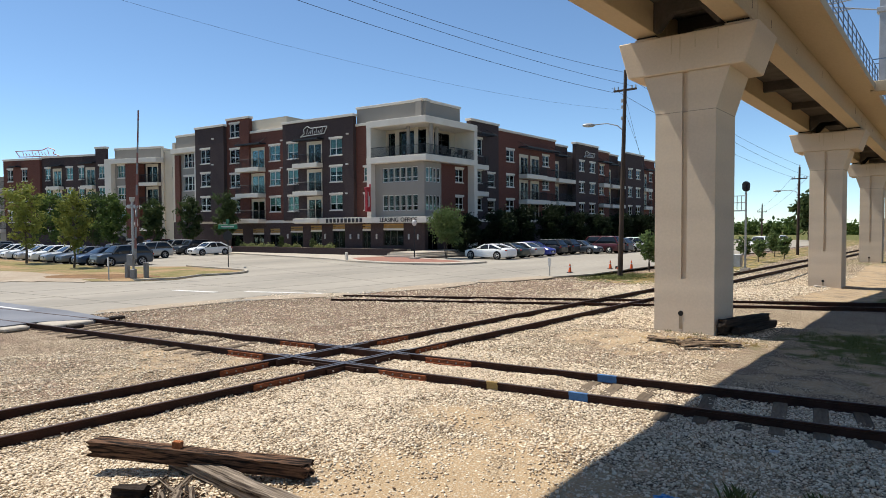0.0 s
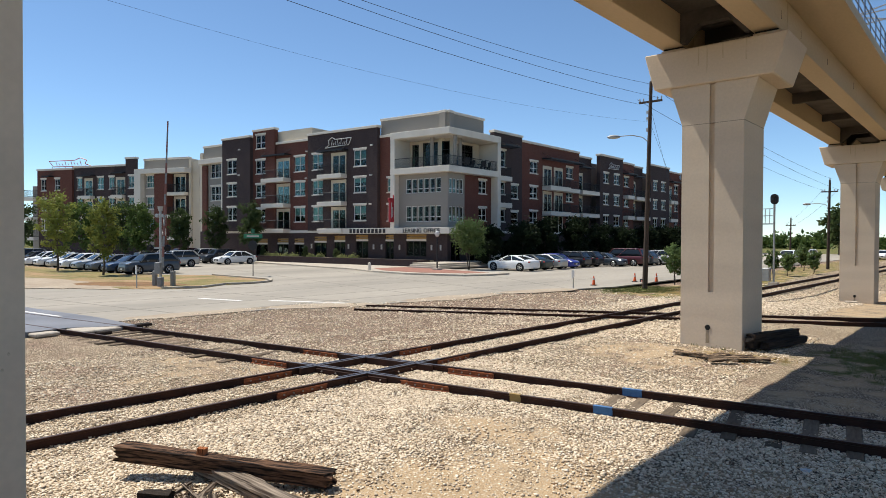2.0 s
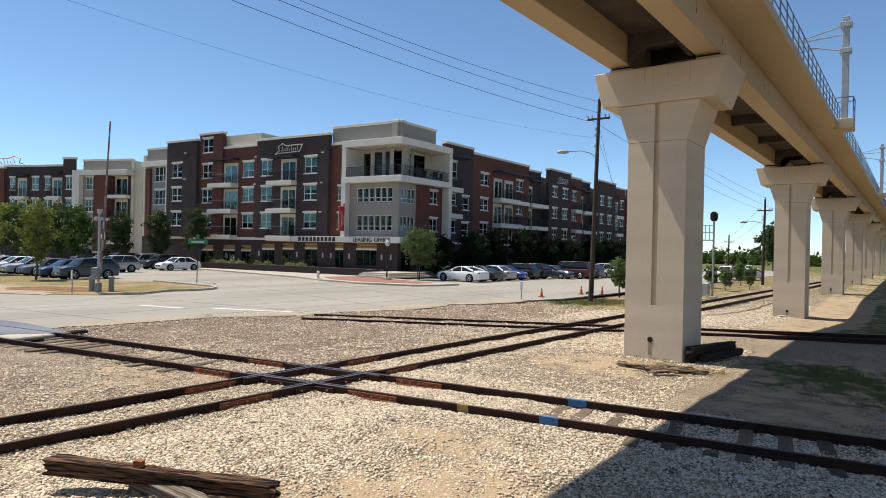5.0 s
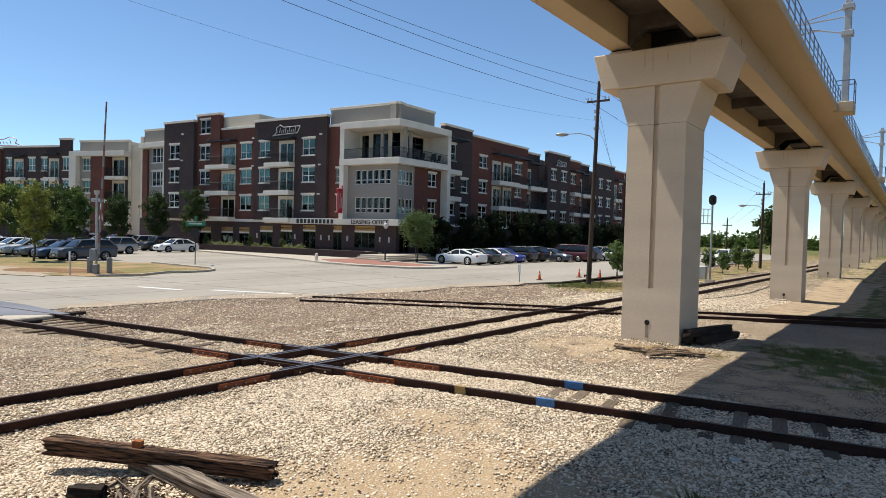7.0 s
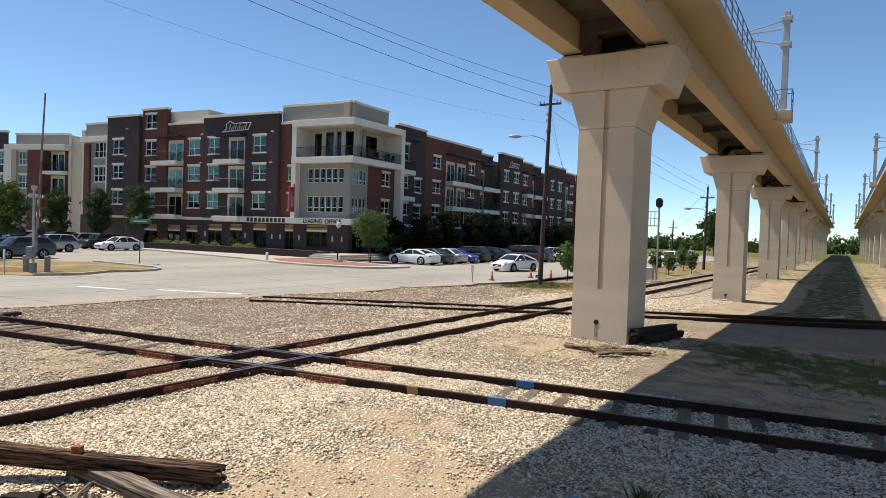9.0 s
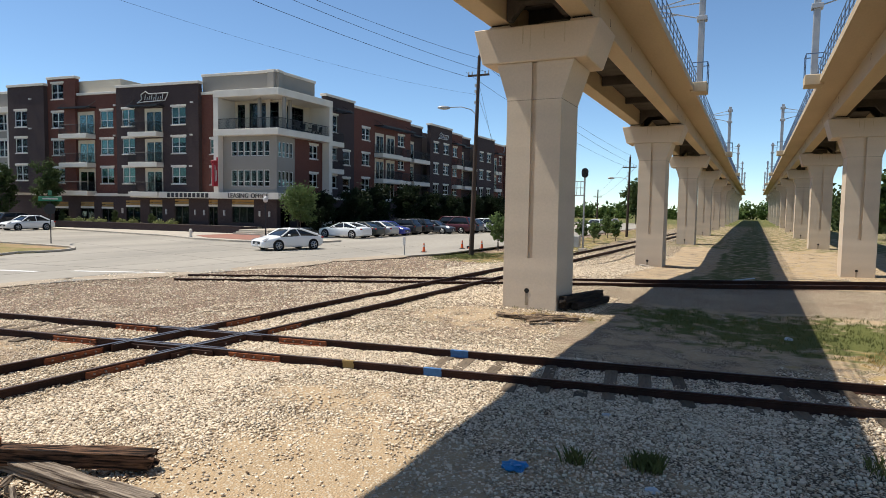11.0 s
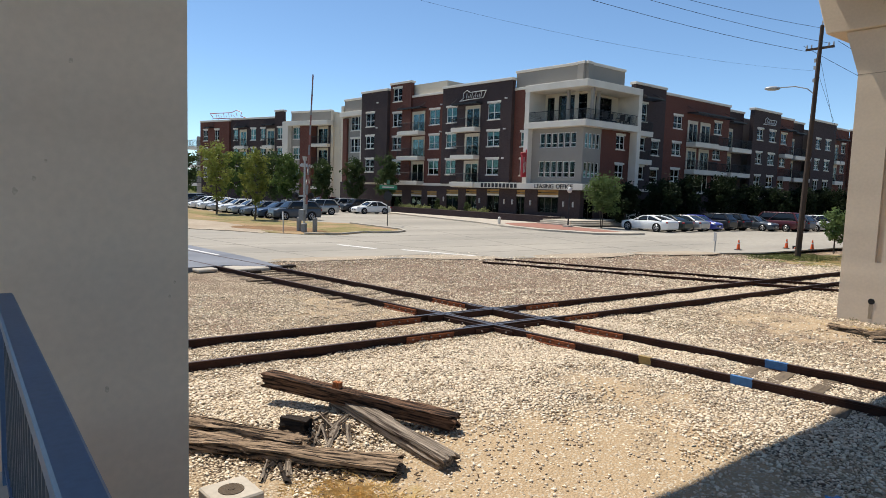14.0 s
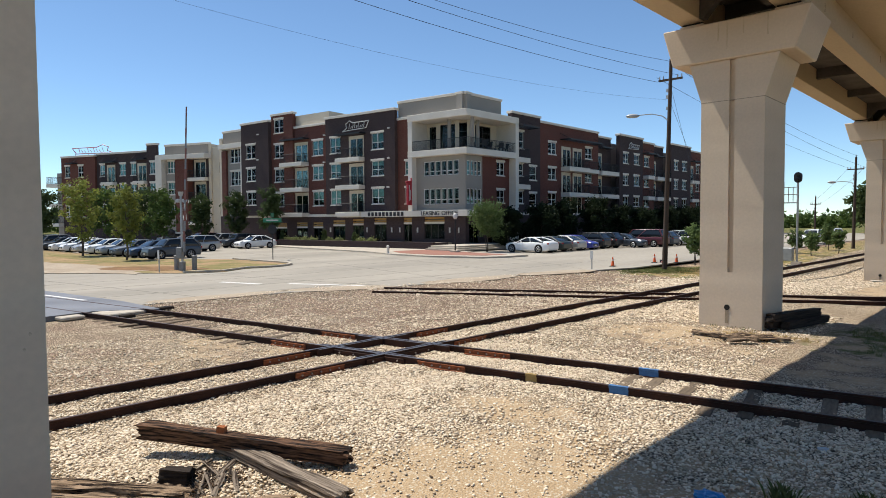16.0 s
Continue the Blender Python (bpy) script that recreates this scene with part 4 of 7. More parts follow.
def loggia_out(root, F, x0, x1, z, y):
    """A glazed balcony door in a cream surround, set on the wall of a balcony."""
    w = round(x1 - x0, 2)
    ob = put("balcony_door", shared(("balcony_door_frame", w), lambda: boxes((-0.3, 0, -0.06, 0.0, 0, 2.6), (w, w + 0.12, -0.06, 0, 0, 2.6), (0, w, -0.06, 0, 2.2, 2.6), (w / 2 - 0.05, w / 2 + 0.05, -0.055, 0, 0.003, 2.2)), [M["panel_cream"]]), root, F @ pose(x0, y - 0.003, z), "cream balcony door surround")
    # black panel on the wall stands for the unlit room behind the door
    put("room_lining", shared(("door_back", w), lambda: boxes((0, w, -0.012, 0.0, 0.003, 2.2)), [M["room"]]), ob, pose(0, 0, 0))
    pn = put("pane", shared(("door_glass", w), lambda: boxes((0.02, w - 0.02, -0.04, -0.03, 0.02, 2.18)), [M["glass"]]), ob, pose(0, 0, 0))
    pn.visible_shadow = False


build_apartments()


# ---- patio furniture on the corner terrace ----
def patio_chair(m):
    root = empty("patio_chair", m, "dark metal patio chair on the corner terrace", "chair", "terrace chairs")
    put("seat", shared("patio_seat", lambda: boxes((-0.27, 0.27, -0.27, 0.27, 0.42, 0.48), bevel=0.015), [M["black_metal"]]), root, pose(0, 0, 0))
    put("backrest", shared("patio_back", lambda: boxes((-0.27, 0.27, 0, 0.05, 0, 0.55), bevel=0.015), [M["black_metal"]]), root, pose(0, 0.24, 0.485, -8))
    for x in (-0.23, 0.23):
        for y in (-0.23, 0.23):
            put("leg", shared("patio_leg", lambda: boxes((-0.02, 0.02, -0.02, 0.02, 0, 0.42)), [M["black_metal"]]), root, pose(x, y, 0))


def patio_table(m):
    root = empty("patio_table", m, "round dark patio table on the corner terrace", "table", "terrace tables")
    part("tabletop", tube(bmesh.new(), (0, 0, 0.72), (0, 0, 0.76), 0.5, seg=20), M["black_metal"], root)
    part("stem", tube(bmesh.new(), (0, 0, 0.03), (0, 0, 0.72), 0.05, seg=8), M["black_metal"], root)
    part("foot", tube(bmesh.new(), (0, 0, 0), (0, 0, 0.03), 0.3, seg=16), M["black_metal"], root)


for x in (3.4, 6.3):
    patio_table(RIGHT @ pose(x, 0.35, 10.6))
    for a in (20, 140, 250):
        patio_chair(RIGHT @ pose(x, 0.35, 10.6, 0, 0, a) @ pose(0, 0.72, 0))


# ---- crossing details on the tracks ----
def joint_bar_bm():
    """An angle bar bolted to a rail: a ledge that catches the light above a recessed web, and a toe."""
    bm = bmesh.new()
    prism(bm, [(0.0, -0.03), (0.045, -0.038), (0.045, -0.056), (0.022, -0.066), (0.022, -0.118), (0.06, -0.136), (0.06, -0.15), (0.0, -0.15)], "x", 0, 1.12)
    return bm


def cross_hardware():
    cx = -10.64
    cy = A_K * cx + A_C
    a_ang, b_ang = math.degrees(math.atan(A_K)), 90 - math.degrees(math.atan(B_K))
    root = empty("rail_crossing", pose(cx, cy, RAIL_TOP), "cast steel rail crossing with rusty joint bars", "rail crossing")
    bolt = shared("bolt", lambda: tube(bmesh.new(), (0, 0, 0), (0, 0.03, 0), 0.022, 0.016, seg=6), [M["bolt"]])
    bar = shared("joint_bar", joint_bar_bm, [M["rust"]])
    for tag, ang in enumerate((a_ang, b_ang)):
        turn = pose(0, 0, 0.003 * tag, 0, 0, ang)
        for s in (-1, 1):
            yc = s * 0.755
            inner = yc - s * 0.115
            ob = part("guard_rail", boxes((-1.35, 1.35, inner - 0.028, inner + 0.028, -0.16, -0.004), bevel=0.006), M["rail"], root, "short dark guard rail inside the crossing")
            ob.matrix_basis = turn
            ob = part("guard_head", boxes((-1.3, 1.3, inner - 0.022, inner + 0.022, -0.004, 0.0015)), M["polished"], root, "polished blue-grey running surface")
            ob.matrix_basis = turn
            ob = part("running_surface", boxes((-1.6, 1.6, yc - 0.033, yc + 0.033, -0.003, 0.003)), M["polished"], root, "polished blue-grey running surface")
            ob.matrix_basis = turn
            ob = part("filler_casting", boxes((-1.2, 1.2, min(yc, inner) + 0.02, max(yc, inner) - 0.02, -0.16, -0.05), bevel=0.01), M["rail"], root)
            ob.matrix_basis = turn
            ob = part("flange_casting", boxes((-1.15, 1.15, yc + s * 0.045 - 0.02, yc + s * 0.045 + 0.02, -0.15, -0.045), bevel=0.008), M["rail"], root)
            ob.matrix_basis = turn
            for k in range(6):
                put("bolt", bolt, root, turn @ pose(-1.0 + 0.4 * k, yc + s * 0.06, -0.095, 0, 0, 0 if s > 0 else 180))
            for e in (-1, 1):
                for w in (-1, 1):
                    start = 1.5 + 0.2 * (s * e > 0)
                    m = turn @ pose(e * start, yc + w * 0.012, 0, 0, 0, 0 if w > 0 else 180)
                    if (e > 0) != (w > 0):
                        m = m @ pose(-1.12, 0, 0)
                    ob = put("joint_bar", bar, root, m, "orange rusty bolted joint bar")
                    for k in range(5):
                        put("bolt", bolt, ob, pose(0.14 + 0.21 * k, 0.02, -0.092))
    return root


cross_hardware()


def rail_mark(name, x, rail, length, mat, label):
    """Paint sprayed on the web and head of a rail of the crossing track."""
    off = -0.755 if rail == "near" else 0.755
    y = A_K * x + A_C + off * 1.014
    bm = boxes((0, length, -0.0395, 0.0395, -0.04, 0.003), (0, length, -0.016, 0.016, -0.138, -0.04))
    ob = part(name, bm, mat, None)
    ob.matrix_basis = pose(x, y, RAIL_TOP, 0, 0, math.degrees(math.atan(A_K)))
    tagged(ob, label, "paint mark", kind="structure")


M["tan_paint"] = shader("tan_spray_paint", (0.36, 0.25, 0.10), 0.8)
rail_mark("paint_mark", -5.12, "near", 0.33, M["blue_paint"], "blue sprayed survey mark on a rail")
rail_mark("paint_mark", -5.3, "far", 0.36, M["blue_paint"], "blue sprayed survey mark on a rail")
rail_mark("paint_mark", -6.66, "near", 0.22, M["tan_paint"], "tan sprayed survey mark on a rail")

# apron panels where the track meets the street
apron = empty("crossing_apron", pose(-21.0, A_K * -21.0 + A_C, 0.0, 0, 0, 9.5), "concrete and timber apron where the rails meet the street", "crossing apron")
part("panel", boxes((-0.85, 0.2, -0.6, 0.6, 0.0, 0.135), bevel=0.03), M["kerb"], apron, "pale concrete gauge panel")
part("panel", boxes((-1.05, -0.55, -1.6, -0.9, 0.0, 0.11), bevel=0.03), M["kerb"], apron, "pale concrete field panel")
part("timber", boxes((-0.25, 0.05, 0.86, 1.75, 0.0, 0.13), bevel=0.02), M["dark_tie"], apron, "dark timber edge")
part("timber", boxes((0.2, 0.5, -0.3, 0.1, 0.0, 0.1), bevel=0.02), M["dark_tie"], apron, "dark timber end")


# ---- loose old timbers ----
def beam_bm(L, w, h, seed, rough=0.03, taper=0.0, seg=36):
    """A weathered timber: a box with worn, split edges and ragged ends. Lies along x."""
    rnd = random.Random(seed)
    bm = bmesh.new()
    rings = []
    k = 28
    for i in range(seg + 1):
        x = -L / 2 + L * i / seg
        ring = []
        for j in range(k):
            a = 2 * math.pi * (j + 0.5) / k
            c, s = math.cos(a), math.sin(a)
            q = max(abs(c), abs(s))
            y, z = c / q * w / 2, s / q * h / 2
            n1 = noise.noise((x * 1.6, y * 8 + seed, z * 8)) * rough * 0.8 - abs(noise.noise((x * 1.2, y * 38, seed + z * 38))) * rough * 1.3 + noise.noise((x * 14, y * 30, z * 30)) * rough * 0.35
            ex = rnd.uniform(-0.09, 0.03) * (1 if i == seg else -1) if i in (0, seg) else 0
            f = 1 - taper * abs(i / seg - 0.5)
            ring.append(bm.verts.new((x + ex, (y + n1) * f, (z + n1 * (1 if z > 0 else 0.3)) * f)))
        rings.append(ring)
    for a, b in zip(rings, rings[1:]):
        for j in range(k):
            bm.faces.new((a[j], a[(j + 1) % k], b[(j + 1) % k], b[j]))
    bm.faces.new(rings[0][::-1])
    bm.faces.new(rings[-1])
    bmesh.ops.recalc_face_normals(bm, faces=bm.faces)
    return bm


def timber(a, b, w, h, seed, mat, label, rough=0.03, roll=0, name="old_railway_tie", taper=0.0):
    a, b = Vector(a), Vector(b)
    d = b - a
    ob = part(name, beam_bm(d.length, w, h, seed, rough, taper), mat)
    ob.matrix_basis = Matrix.Translation((a + b) / 2) @ d.to_track_quat("X", "Z").to_matrix().to_4x4() @ pose(0, 0, 0, roll)
    return tagged(ob, label, "timber", "old timbers")


timber((-8.22, 3.33, 0.31), (-5.85, 4.78, 0.14), 0.215, 0.185, 3, M["old_wood"], "dark weathered railway tie leaning on other timbers", 0.014)
timber((-7.55, 4.02, 0.13), (-5.08, 4.1, 0.07), 0.22, 0.15, 5, M["pale_wood"], "bleached grey split railway tie on gravel", 0.02)
timber((-7.5, 1.75, 0.09), (-5.3, 3.62, 0.08), 0.3, 0.12, 8, M["rotten_wood"], "rotten split brown plank on the gravel", 0.045)
timber((-7.7, 2.05, 0.11), (-6.3, 3.05, 0.1), 0.2, 0.13, 9, M["rotten_wood"], "rotten split brown plank on the gravel", 0.05)
timber((-7.05, 3.08, 0.1), (-6.78, 3.28, 0.1), 0.2, 0.2, 11, M["dark_tie"], "short charred timber block on gravel", 0.04, name="timber_block")
for k, (x, y, a) in enumerate([(-6.75, 3.45, 70), (-6.6, 3.5, 55), (-6.5, 3.35, 80), (-6.7, 3.6, 100), (-6.15, 2.75, 60), (-6.05, 2.7, 75), (-6.2, 2.6, 50), (-7.1, 3.5, 30), (-6.62, 3.32, 62), (-6.55, 3.2, 74), (-6.68, 3.28, 88), (-6.45, 3.42, 58), (-6.58, 3.62, 66), (-6.85, 3.72, 40), (-6.95, 3.6, 95), (-5.95, 2.6, 85), (-6.12, 2.48, 68), (-6.4, 3.6, 72)]):
    r = radians(a + 82)
    timber((x - 0.25 * math.cos(r), y - 0.25 * math.sin(r), 0.02), (x + 0.25 * math.cos(r), y + 0.25 * math.sin(r), 0.035 + 0.02 * (k % 3)), 0.035 + 0.02 * (k % 2), 0.022, 30 + k, M["pale_wood"] if k % 3 else M["dark_tie"], "thin splinter of rotten wood", 0.02, name="wood_splinter")


def wood_chips(spots, seed):
    """Small flat dark chips of rotten wood, strewn over the gravel. spots: x, y, spread along and across the timbers, how many."""
    r = random.Random(seed)
    verts, faces = [], []
    for cx, cy, sx, sy, count in spots:
        for _ in range(count):
            u, v = r.gauss(0, sx), r.gauss(0, sy)
            m = pose(cx + u * 0.77 - v * 0.64, cy + u * 0.64 + v * 0.77, r.uniform(0.01, 0.05), r.uniform(-25, 25), r.uniform(-25, 25), r.uniform(0, 360))
            a, b, c = r.uniform(0.008, 0.034), r.uniform(0.005, 0.011), r.uniform(0.003, 0.007)
            k = len(verts)
            verts += [tuple(m @ Vector((x * a, y * b, z * c))) for z in (-1, 1) for x, y in ((-1, -1), (1, -0.7), (1, 0.8), (-0.8, 1))]
            faces += [(k + 3, k + 2, k + 1, k), (k + 4, k + 5, k + 6, k + 7)] + [(k + i, k + (i + 1) % 4, k + 4 + (i + 1) % 4, k + 4 + i) for i in range(4)]
    me = bpy.data.meshes.new("wood_chips")
    me.from_pydata(verts, [], faces)
    me.materials.append(M["chips"])
    return tagged(new("wood_chips", me), "dark chips of rotten wood strewn on the gravel", "wood chips", kind="stuff")


M["chips"] = shader("dark_rotten_chips", (0.13, 0.085, 0.055), 0.95, second=(0.045, 0.03, 0.02), scale=12, fine=60)
wood_chips([(-6.35, 2.65, 0.7, 0.12, 420), (-6.7, 3.45, 0.32, 0.18, 330), (-5.9, 2.75, 0.3, 0.16, 90), (-5.0, 16.4, 0.7, 0.2, 140), (-6.3, 4.15, 0.5, 0.1, 70)], 77)
# a small hollow brick on the leaning tie
M["brick_orange"] = shader("orange_hollow_brick", (0.45, 0.17, 0.07), 0.85, scale=10)
brick = part("hollow_brick", boxes(*[(-0.07 + 0.036 * i, -0.045 + 0.036 * i, -0.05, 0.05, 0, 0.11) for i in range(4)], (-0.07, 0.07, 0.03, 0.05, 0.001, 0.109), (-0.068, 0.068, -0.048, 0.048, 0.0, 0.02)), M["brick_orange"])
brick.matrix_basis = pose(-7.27, 3.91, 0.325, 0, 4, 30) @ Matrix.Diagonal((0.75, 0.75, 0.75, 1))
tagged(brick, "small orange hollow clay brick on a timber", "brick")

# tie stack beside the pier, planks before it
for k, (a, b) in enumerate([((-5.0, 18.35, 0.12), (-4.55, 20.75, 0.1)), ((-4.66, 18.5, 0.12), (-4.2, 20.8, 0.1)), ((-4.95, 18.2, 0.33), (-4.35, 20.6, 0.31))]):
    timber(a, b, 0.23, 0.2, 50 + k, M["dark_tie"], "dark creosoted railway tie stacked beside the pier", 0.012)
for k, (a, b) in enumerate([((-6.3, 16.5, 0.06), (-5.3, 16.35, 0.05)), ((-5.5, 16.2, 0.07), (-4.1, 16.9, 0.06)), ((-5.2, 15.8, 0.06), (-4.7, 16.2, 0.09)), ((-5.4, 16.6, 0.06), (-4.5, 16.9, 0.08))]):
    timber(a, b, 0.22, 0.07, 60 + k, M["rotten_wood"], "flat rotten board lying on the dirt", 0.05, name="rotten_board")

# concrete meter box with a round lid
mbox = empty("meter_box", pose(-5.6, 1.95, 0, 0, 0, 5), "small concrete utility box with a round lid", "utility box")
part("body", boxes((-0.22, 0.22, -0.22, 0.22, -0.05, 0.15), bevel=0.015), M["kerb"], mbox)
lid = tube(bmesh.new(), (0, 0, 0.14), (0, 0, 0.156), 0.115, seg=24)
tube(lid, (0, 0, 0.15), (0, 0, 0.161), 0.03, seg=12)
part("lid", lid, M["tie"], mbox, "worn round lid")

# blue plastic bag, pale sheet of litter
M["plastic"] = shader("blue_plastic", (0.02, 0.22, 0.50), 0.35, scale=12)
bm = bmesh.new()
bmesh.ops.create_icosphere(bm, subdivisions=3, radius=0.2)
for v in bm.verts:
    n1 = noise.noise(v.co * 9) * 0.5 + noise.noise(v.co * 23) * 0.3
    v.co *= 1 + n1
    v.co.z = max(0.0, v.co.z * 0.42 + 0.03)
bag = part("plastic_bag", bm, M["plastic"])
bag.matrix_basis = pose(-2.33, 6.75, 0.01) @ Matrix.Diagonal((0.75, 0.6, 0.7, 1))
tagged(bag, "crumpled bright blue plastic bag on the gravel", "litter")
M["litter"] = shader("white_litter", (0.55, 0.58, 0.6), 0.6)
for x, y, s in ((-0.85, 6.9, 0.08), (0.9, 17.6, 0.11), (-1.8, 9.2, 0.07)):
    bm = bmesh.new()
    bmesh.ops.create_icosphere(bm, subdivisions=2, radius=s)
    for v in bm.verts:
        v.co *= 1 + noise.noise(v.co * 30) * 0.6
        v.co.z = max(0, v.co.z * 0.5)
    ob = part("paper_litter", bm, M["litter"])
    ob.matrix_basis = pose(x, y, height(x, y))
    tagged(ob, "small crumpled white litter on the gravel", "litter", "litter")
stick = part("white_board", boxes((-0.9, 0.9, -0.06, 0.06, 0, 0.04)), M["litter"])
stick.matrix_basis = pose(-0.3, 33.5, height(-0.3, 33.5) + 0.04, 0, 0, 62)
tagged(stick, "pale narrow board lying in the viaduct's shade", "board")

slab = part("stone_slab", boxes((-0.28, 0.28, -0.2, 0.2, 0, 0.08), bevel=0.02), M["kerb"])
slab.matrix_basis = pose(-6.1, 41.9, height(-6.1, 41.9) + 0.02, 0, 3, 25)
tagged(slab, "pale flat concrete slab lying by a pier", "slab")

# ---- the ramp railing beside the camera ----
rl = empty("ramp_railing", pose(0, 0.215, 0), "blue painted steel ramp railing with upright bars", "railing")
part("handrail", boxes((-4.15, 0.9, -0.045, 0.045, 2.24, 2.30), bevel=0.008), M["handrail_blue"], rl, "flat blue handrail")
part("bottom_rail", boxes((-4.1, 0.85, -0.02, 0.02, 1.34, 1.38)), M["blue_steel"], rl)
bar_me = shared("bar", lambda: boxes((-0.011, 0.011, -0.011, 0.011, 1.38, 2.24)), [M["bar_grey"]])
for i in range(41):
    put("bar", bar_me, rl, pose(-3.98 + i * 0.115, 0, 0))
for x in (-4.1, -1.7, 0.7):
    put("post", shared("rail_post", lambda: boxes((-0.03, 0.03, -0.03, 0.03, 1.25, 2.24)), [M["blue_steel"]]), rl, pose(x, 0, 0))
ramp = part("ramp_platform", boxes((-4.3, 6.0, -6.0, 0.42, -0.1, 1.26), bevel=0.02), M["concrete"])
tagged(ramp, "plain raised concrete ramp platform", "platform", kind="structure")


# ---- poles, wires, signals ----
M["pole_wood"] = shader("brown_utility_pole_wood", (0.085, 0.06, 0.045), 0.9, second=(0.05, 0.038, 0.032), scale=2, fine=25, stretch=(4, 4, 0.4), bump=0.005)
M["galv"] = shader("galvanised_steel", (0.42, 0.42, 0.41), 0.45, 0.6, scale=3)
M["lamp_grey"] = shader("grey_lamp_metal", (0.45, 0.45, 0.44), 0.5, 0.3)
M["wire"] = shader("dark_wire", (0.055, 0.065, 0.085), 0.6)
M["mast_grey"] = shader("grey_catenary_steel", (0.36, 0.38, 0.41), 0.5, 0.1, scale=2)
M["sign_green"] = shader("green_street_sign", (0.02, 0.20, 0.11), 0.5)
M["orange"] = shader("orange_cone_plastic", (0.75, 0.11, 0.02), 0.55)
M["grey_box"] = shader("grey_cabinet_paint", (0.25, 0.25, 0.245), 0.5, 0.2)
M["red_white"] = shader("faded_red_paint", (0.26, 0.12, 0.10), 0.6)


def utility_pole(x, y, z0, top, lamp=True, lean=1.0, seed=0):
    root = empty("utility_pole", pose(x, y, z0, 0, 0, 0), "tall brown wooden utility pole with crossarm and street lamp", "utility pole", "utility poles")
    h = top - z0
    tip = Vector((0.35 * lean, 0, h))
    part("pole", tube(bmesh.new(), (0, 0, -0.6), tip, 0.17, 0.1, seg=12), M["pole_wood"], root)
    f = (h - 1.25) / h
    c = tip * f
    part("crossarm", boxes((c.x - 0.75, c.x + 0.75, -0.05, 0.05, c.z - 0.06, c.z + 0.06)), M["pole_wood"], root)
    for dx in (-0.7, -0.45, 0.45, 0.7):
        part("insulator", tube(bmesh.new(), (c.x + dx, 0, c.z + 0.06), (c.x + dx, 0, c.z + 0.26), 0.05, 0.035, seg=8), M["lamp_grey"], root)
    part("insulator", tube(bmesh.new(), tip, tip + Vector((0, 0, 0.25)), 0.05, 0.035, seg=8), M["lamp_grey"], root)
    if lamp:
        bm = bmesh.new()
        pts = [tip * (9.0 / 12.8), tip * (9.25 / 12.8) + Vector((-0.35, -0.2, 0.1)), tip * (9.4 / 12.8) + Vector((-0.9, -0.5, 0.1)), tip * (9.4 / 12.8) + Vector((-1.6, -0.9, 0.05))]
        for a, b in zip(pts, pts[1:]):
            tube(bm, a, b, 0.03, seg=6)
        part("lamp_arm", bm, M["lamp_grey"], root, "curved grey lamp arm")
        e = pts[-1]
        bm = bmesh.new()
        bmesh.ops.create_uvsphere(bm, u_segments=12, v_segments=8, radius=1, matrix=Matrix.Translation(e + Vector((-0.3, -0.17, -0.03))) @ Euler((0, 0, radians(29))).to_matrix().to_4x4() @ Matrix.Diagonal((0.42, 0.17, 0.13, 1)))
        part("lamp_head", bm, M["lamp_grey"], root, "pale grey cobra-head lamp", smooth=True)
    for dz in (1.9, 2.3, 3.0):
        part("bracket", boxes((tip.x * 0.85 - 0.22, tip.x * 0.85 - 0.1, -0.06, 0.06, h - dz - 0.1, h - dz + 0.1)), M["lamp_grey"], root)
    return root


P1, P2 = (-16.8, 38.8, 12.85), (-13.5, 77.6, 9.3)
utility_pole(P1[0], P1[1], 0, P1[2], True, 0.9)
utility_pole(P2[0], P2[1], -0.4, P2[2], True, 0.3)
utility_pole(-26.0, 118.0, -0.4, 6.6, False, 0.2)
utility_pole(-23.5, -18.0, 0, 16.5, False, 0.0)


def wire(a, b, sag, r=0.011, name="overhead_wire", label="thin dark overhead wire between poles"):
    bm = bmesh.new()
    a, b = Vector(a), Vector(b)
    k = 24
    pts = [a.lerp(b, i / k) - Vector((0, 0, 4 * sag * (i / k) * (1 - i / k))) for i in range(k + 1)]
    side = (b - a).cross(Vector((0, 0, 1))).normalized()
    up = side.cross((b - a).normalized())
    rings = [[bm.verts.new(p + (side * math.cos(c) + up * math.sin(c)) * r) for c in (0.5, 2.07, 3.64, 5.21)] for p in pts]
    for p, q in zip(rings, rings[1:]):
        for j in range(4):
            bm.faces.new((p[j], p[(j + 1) % 4], q[(j + 1) % 4], q[j]))
    ob = part(name, bm, M["wire"])
    return tagged(ob, label, "wire", "overhead wires")


wire((-16.5, 38.8, 12.7), (-23.5, -18, 16.6), 1.85, 0.01)
wire((-16.0, 38.8, 11.79), (-22.6, -18, 15.8), 1.6, 0.01)
wire((-17.3, 38.8, 11.55), (-24.5, -18, 16.2), 1.6, 0.011)
wire((-16.7, 38.8, 10.38), (-24.6, -18, 14.2), 2.1, 0.004)
for dx, z, z2 in ((0.3, 13.05, 9.4), (-0.6, 11.85, 8.2), (1.2, 11.85, 8.2)):
    wire((-16.8 + dx, 38.8, z), (P2[0] + dx * 0.8, 77.6, z2), 0.5, 0.013)
for dx in (-0.6, 0.9):
    wire((P2[0] + dx, 77.6, 8.2), (-26 + dx, 118, 5.6), 0.3, 0.012)
for bx, by, z in ((-14.6, 41.5, 11.2), (-13.8, 42.0, 10.2)):
    wire((-16.5, 38.8, z), (bx, by, 0.0), 0.0, 0.009, "guy_wire", "thin steel guy wire of a pole")


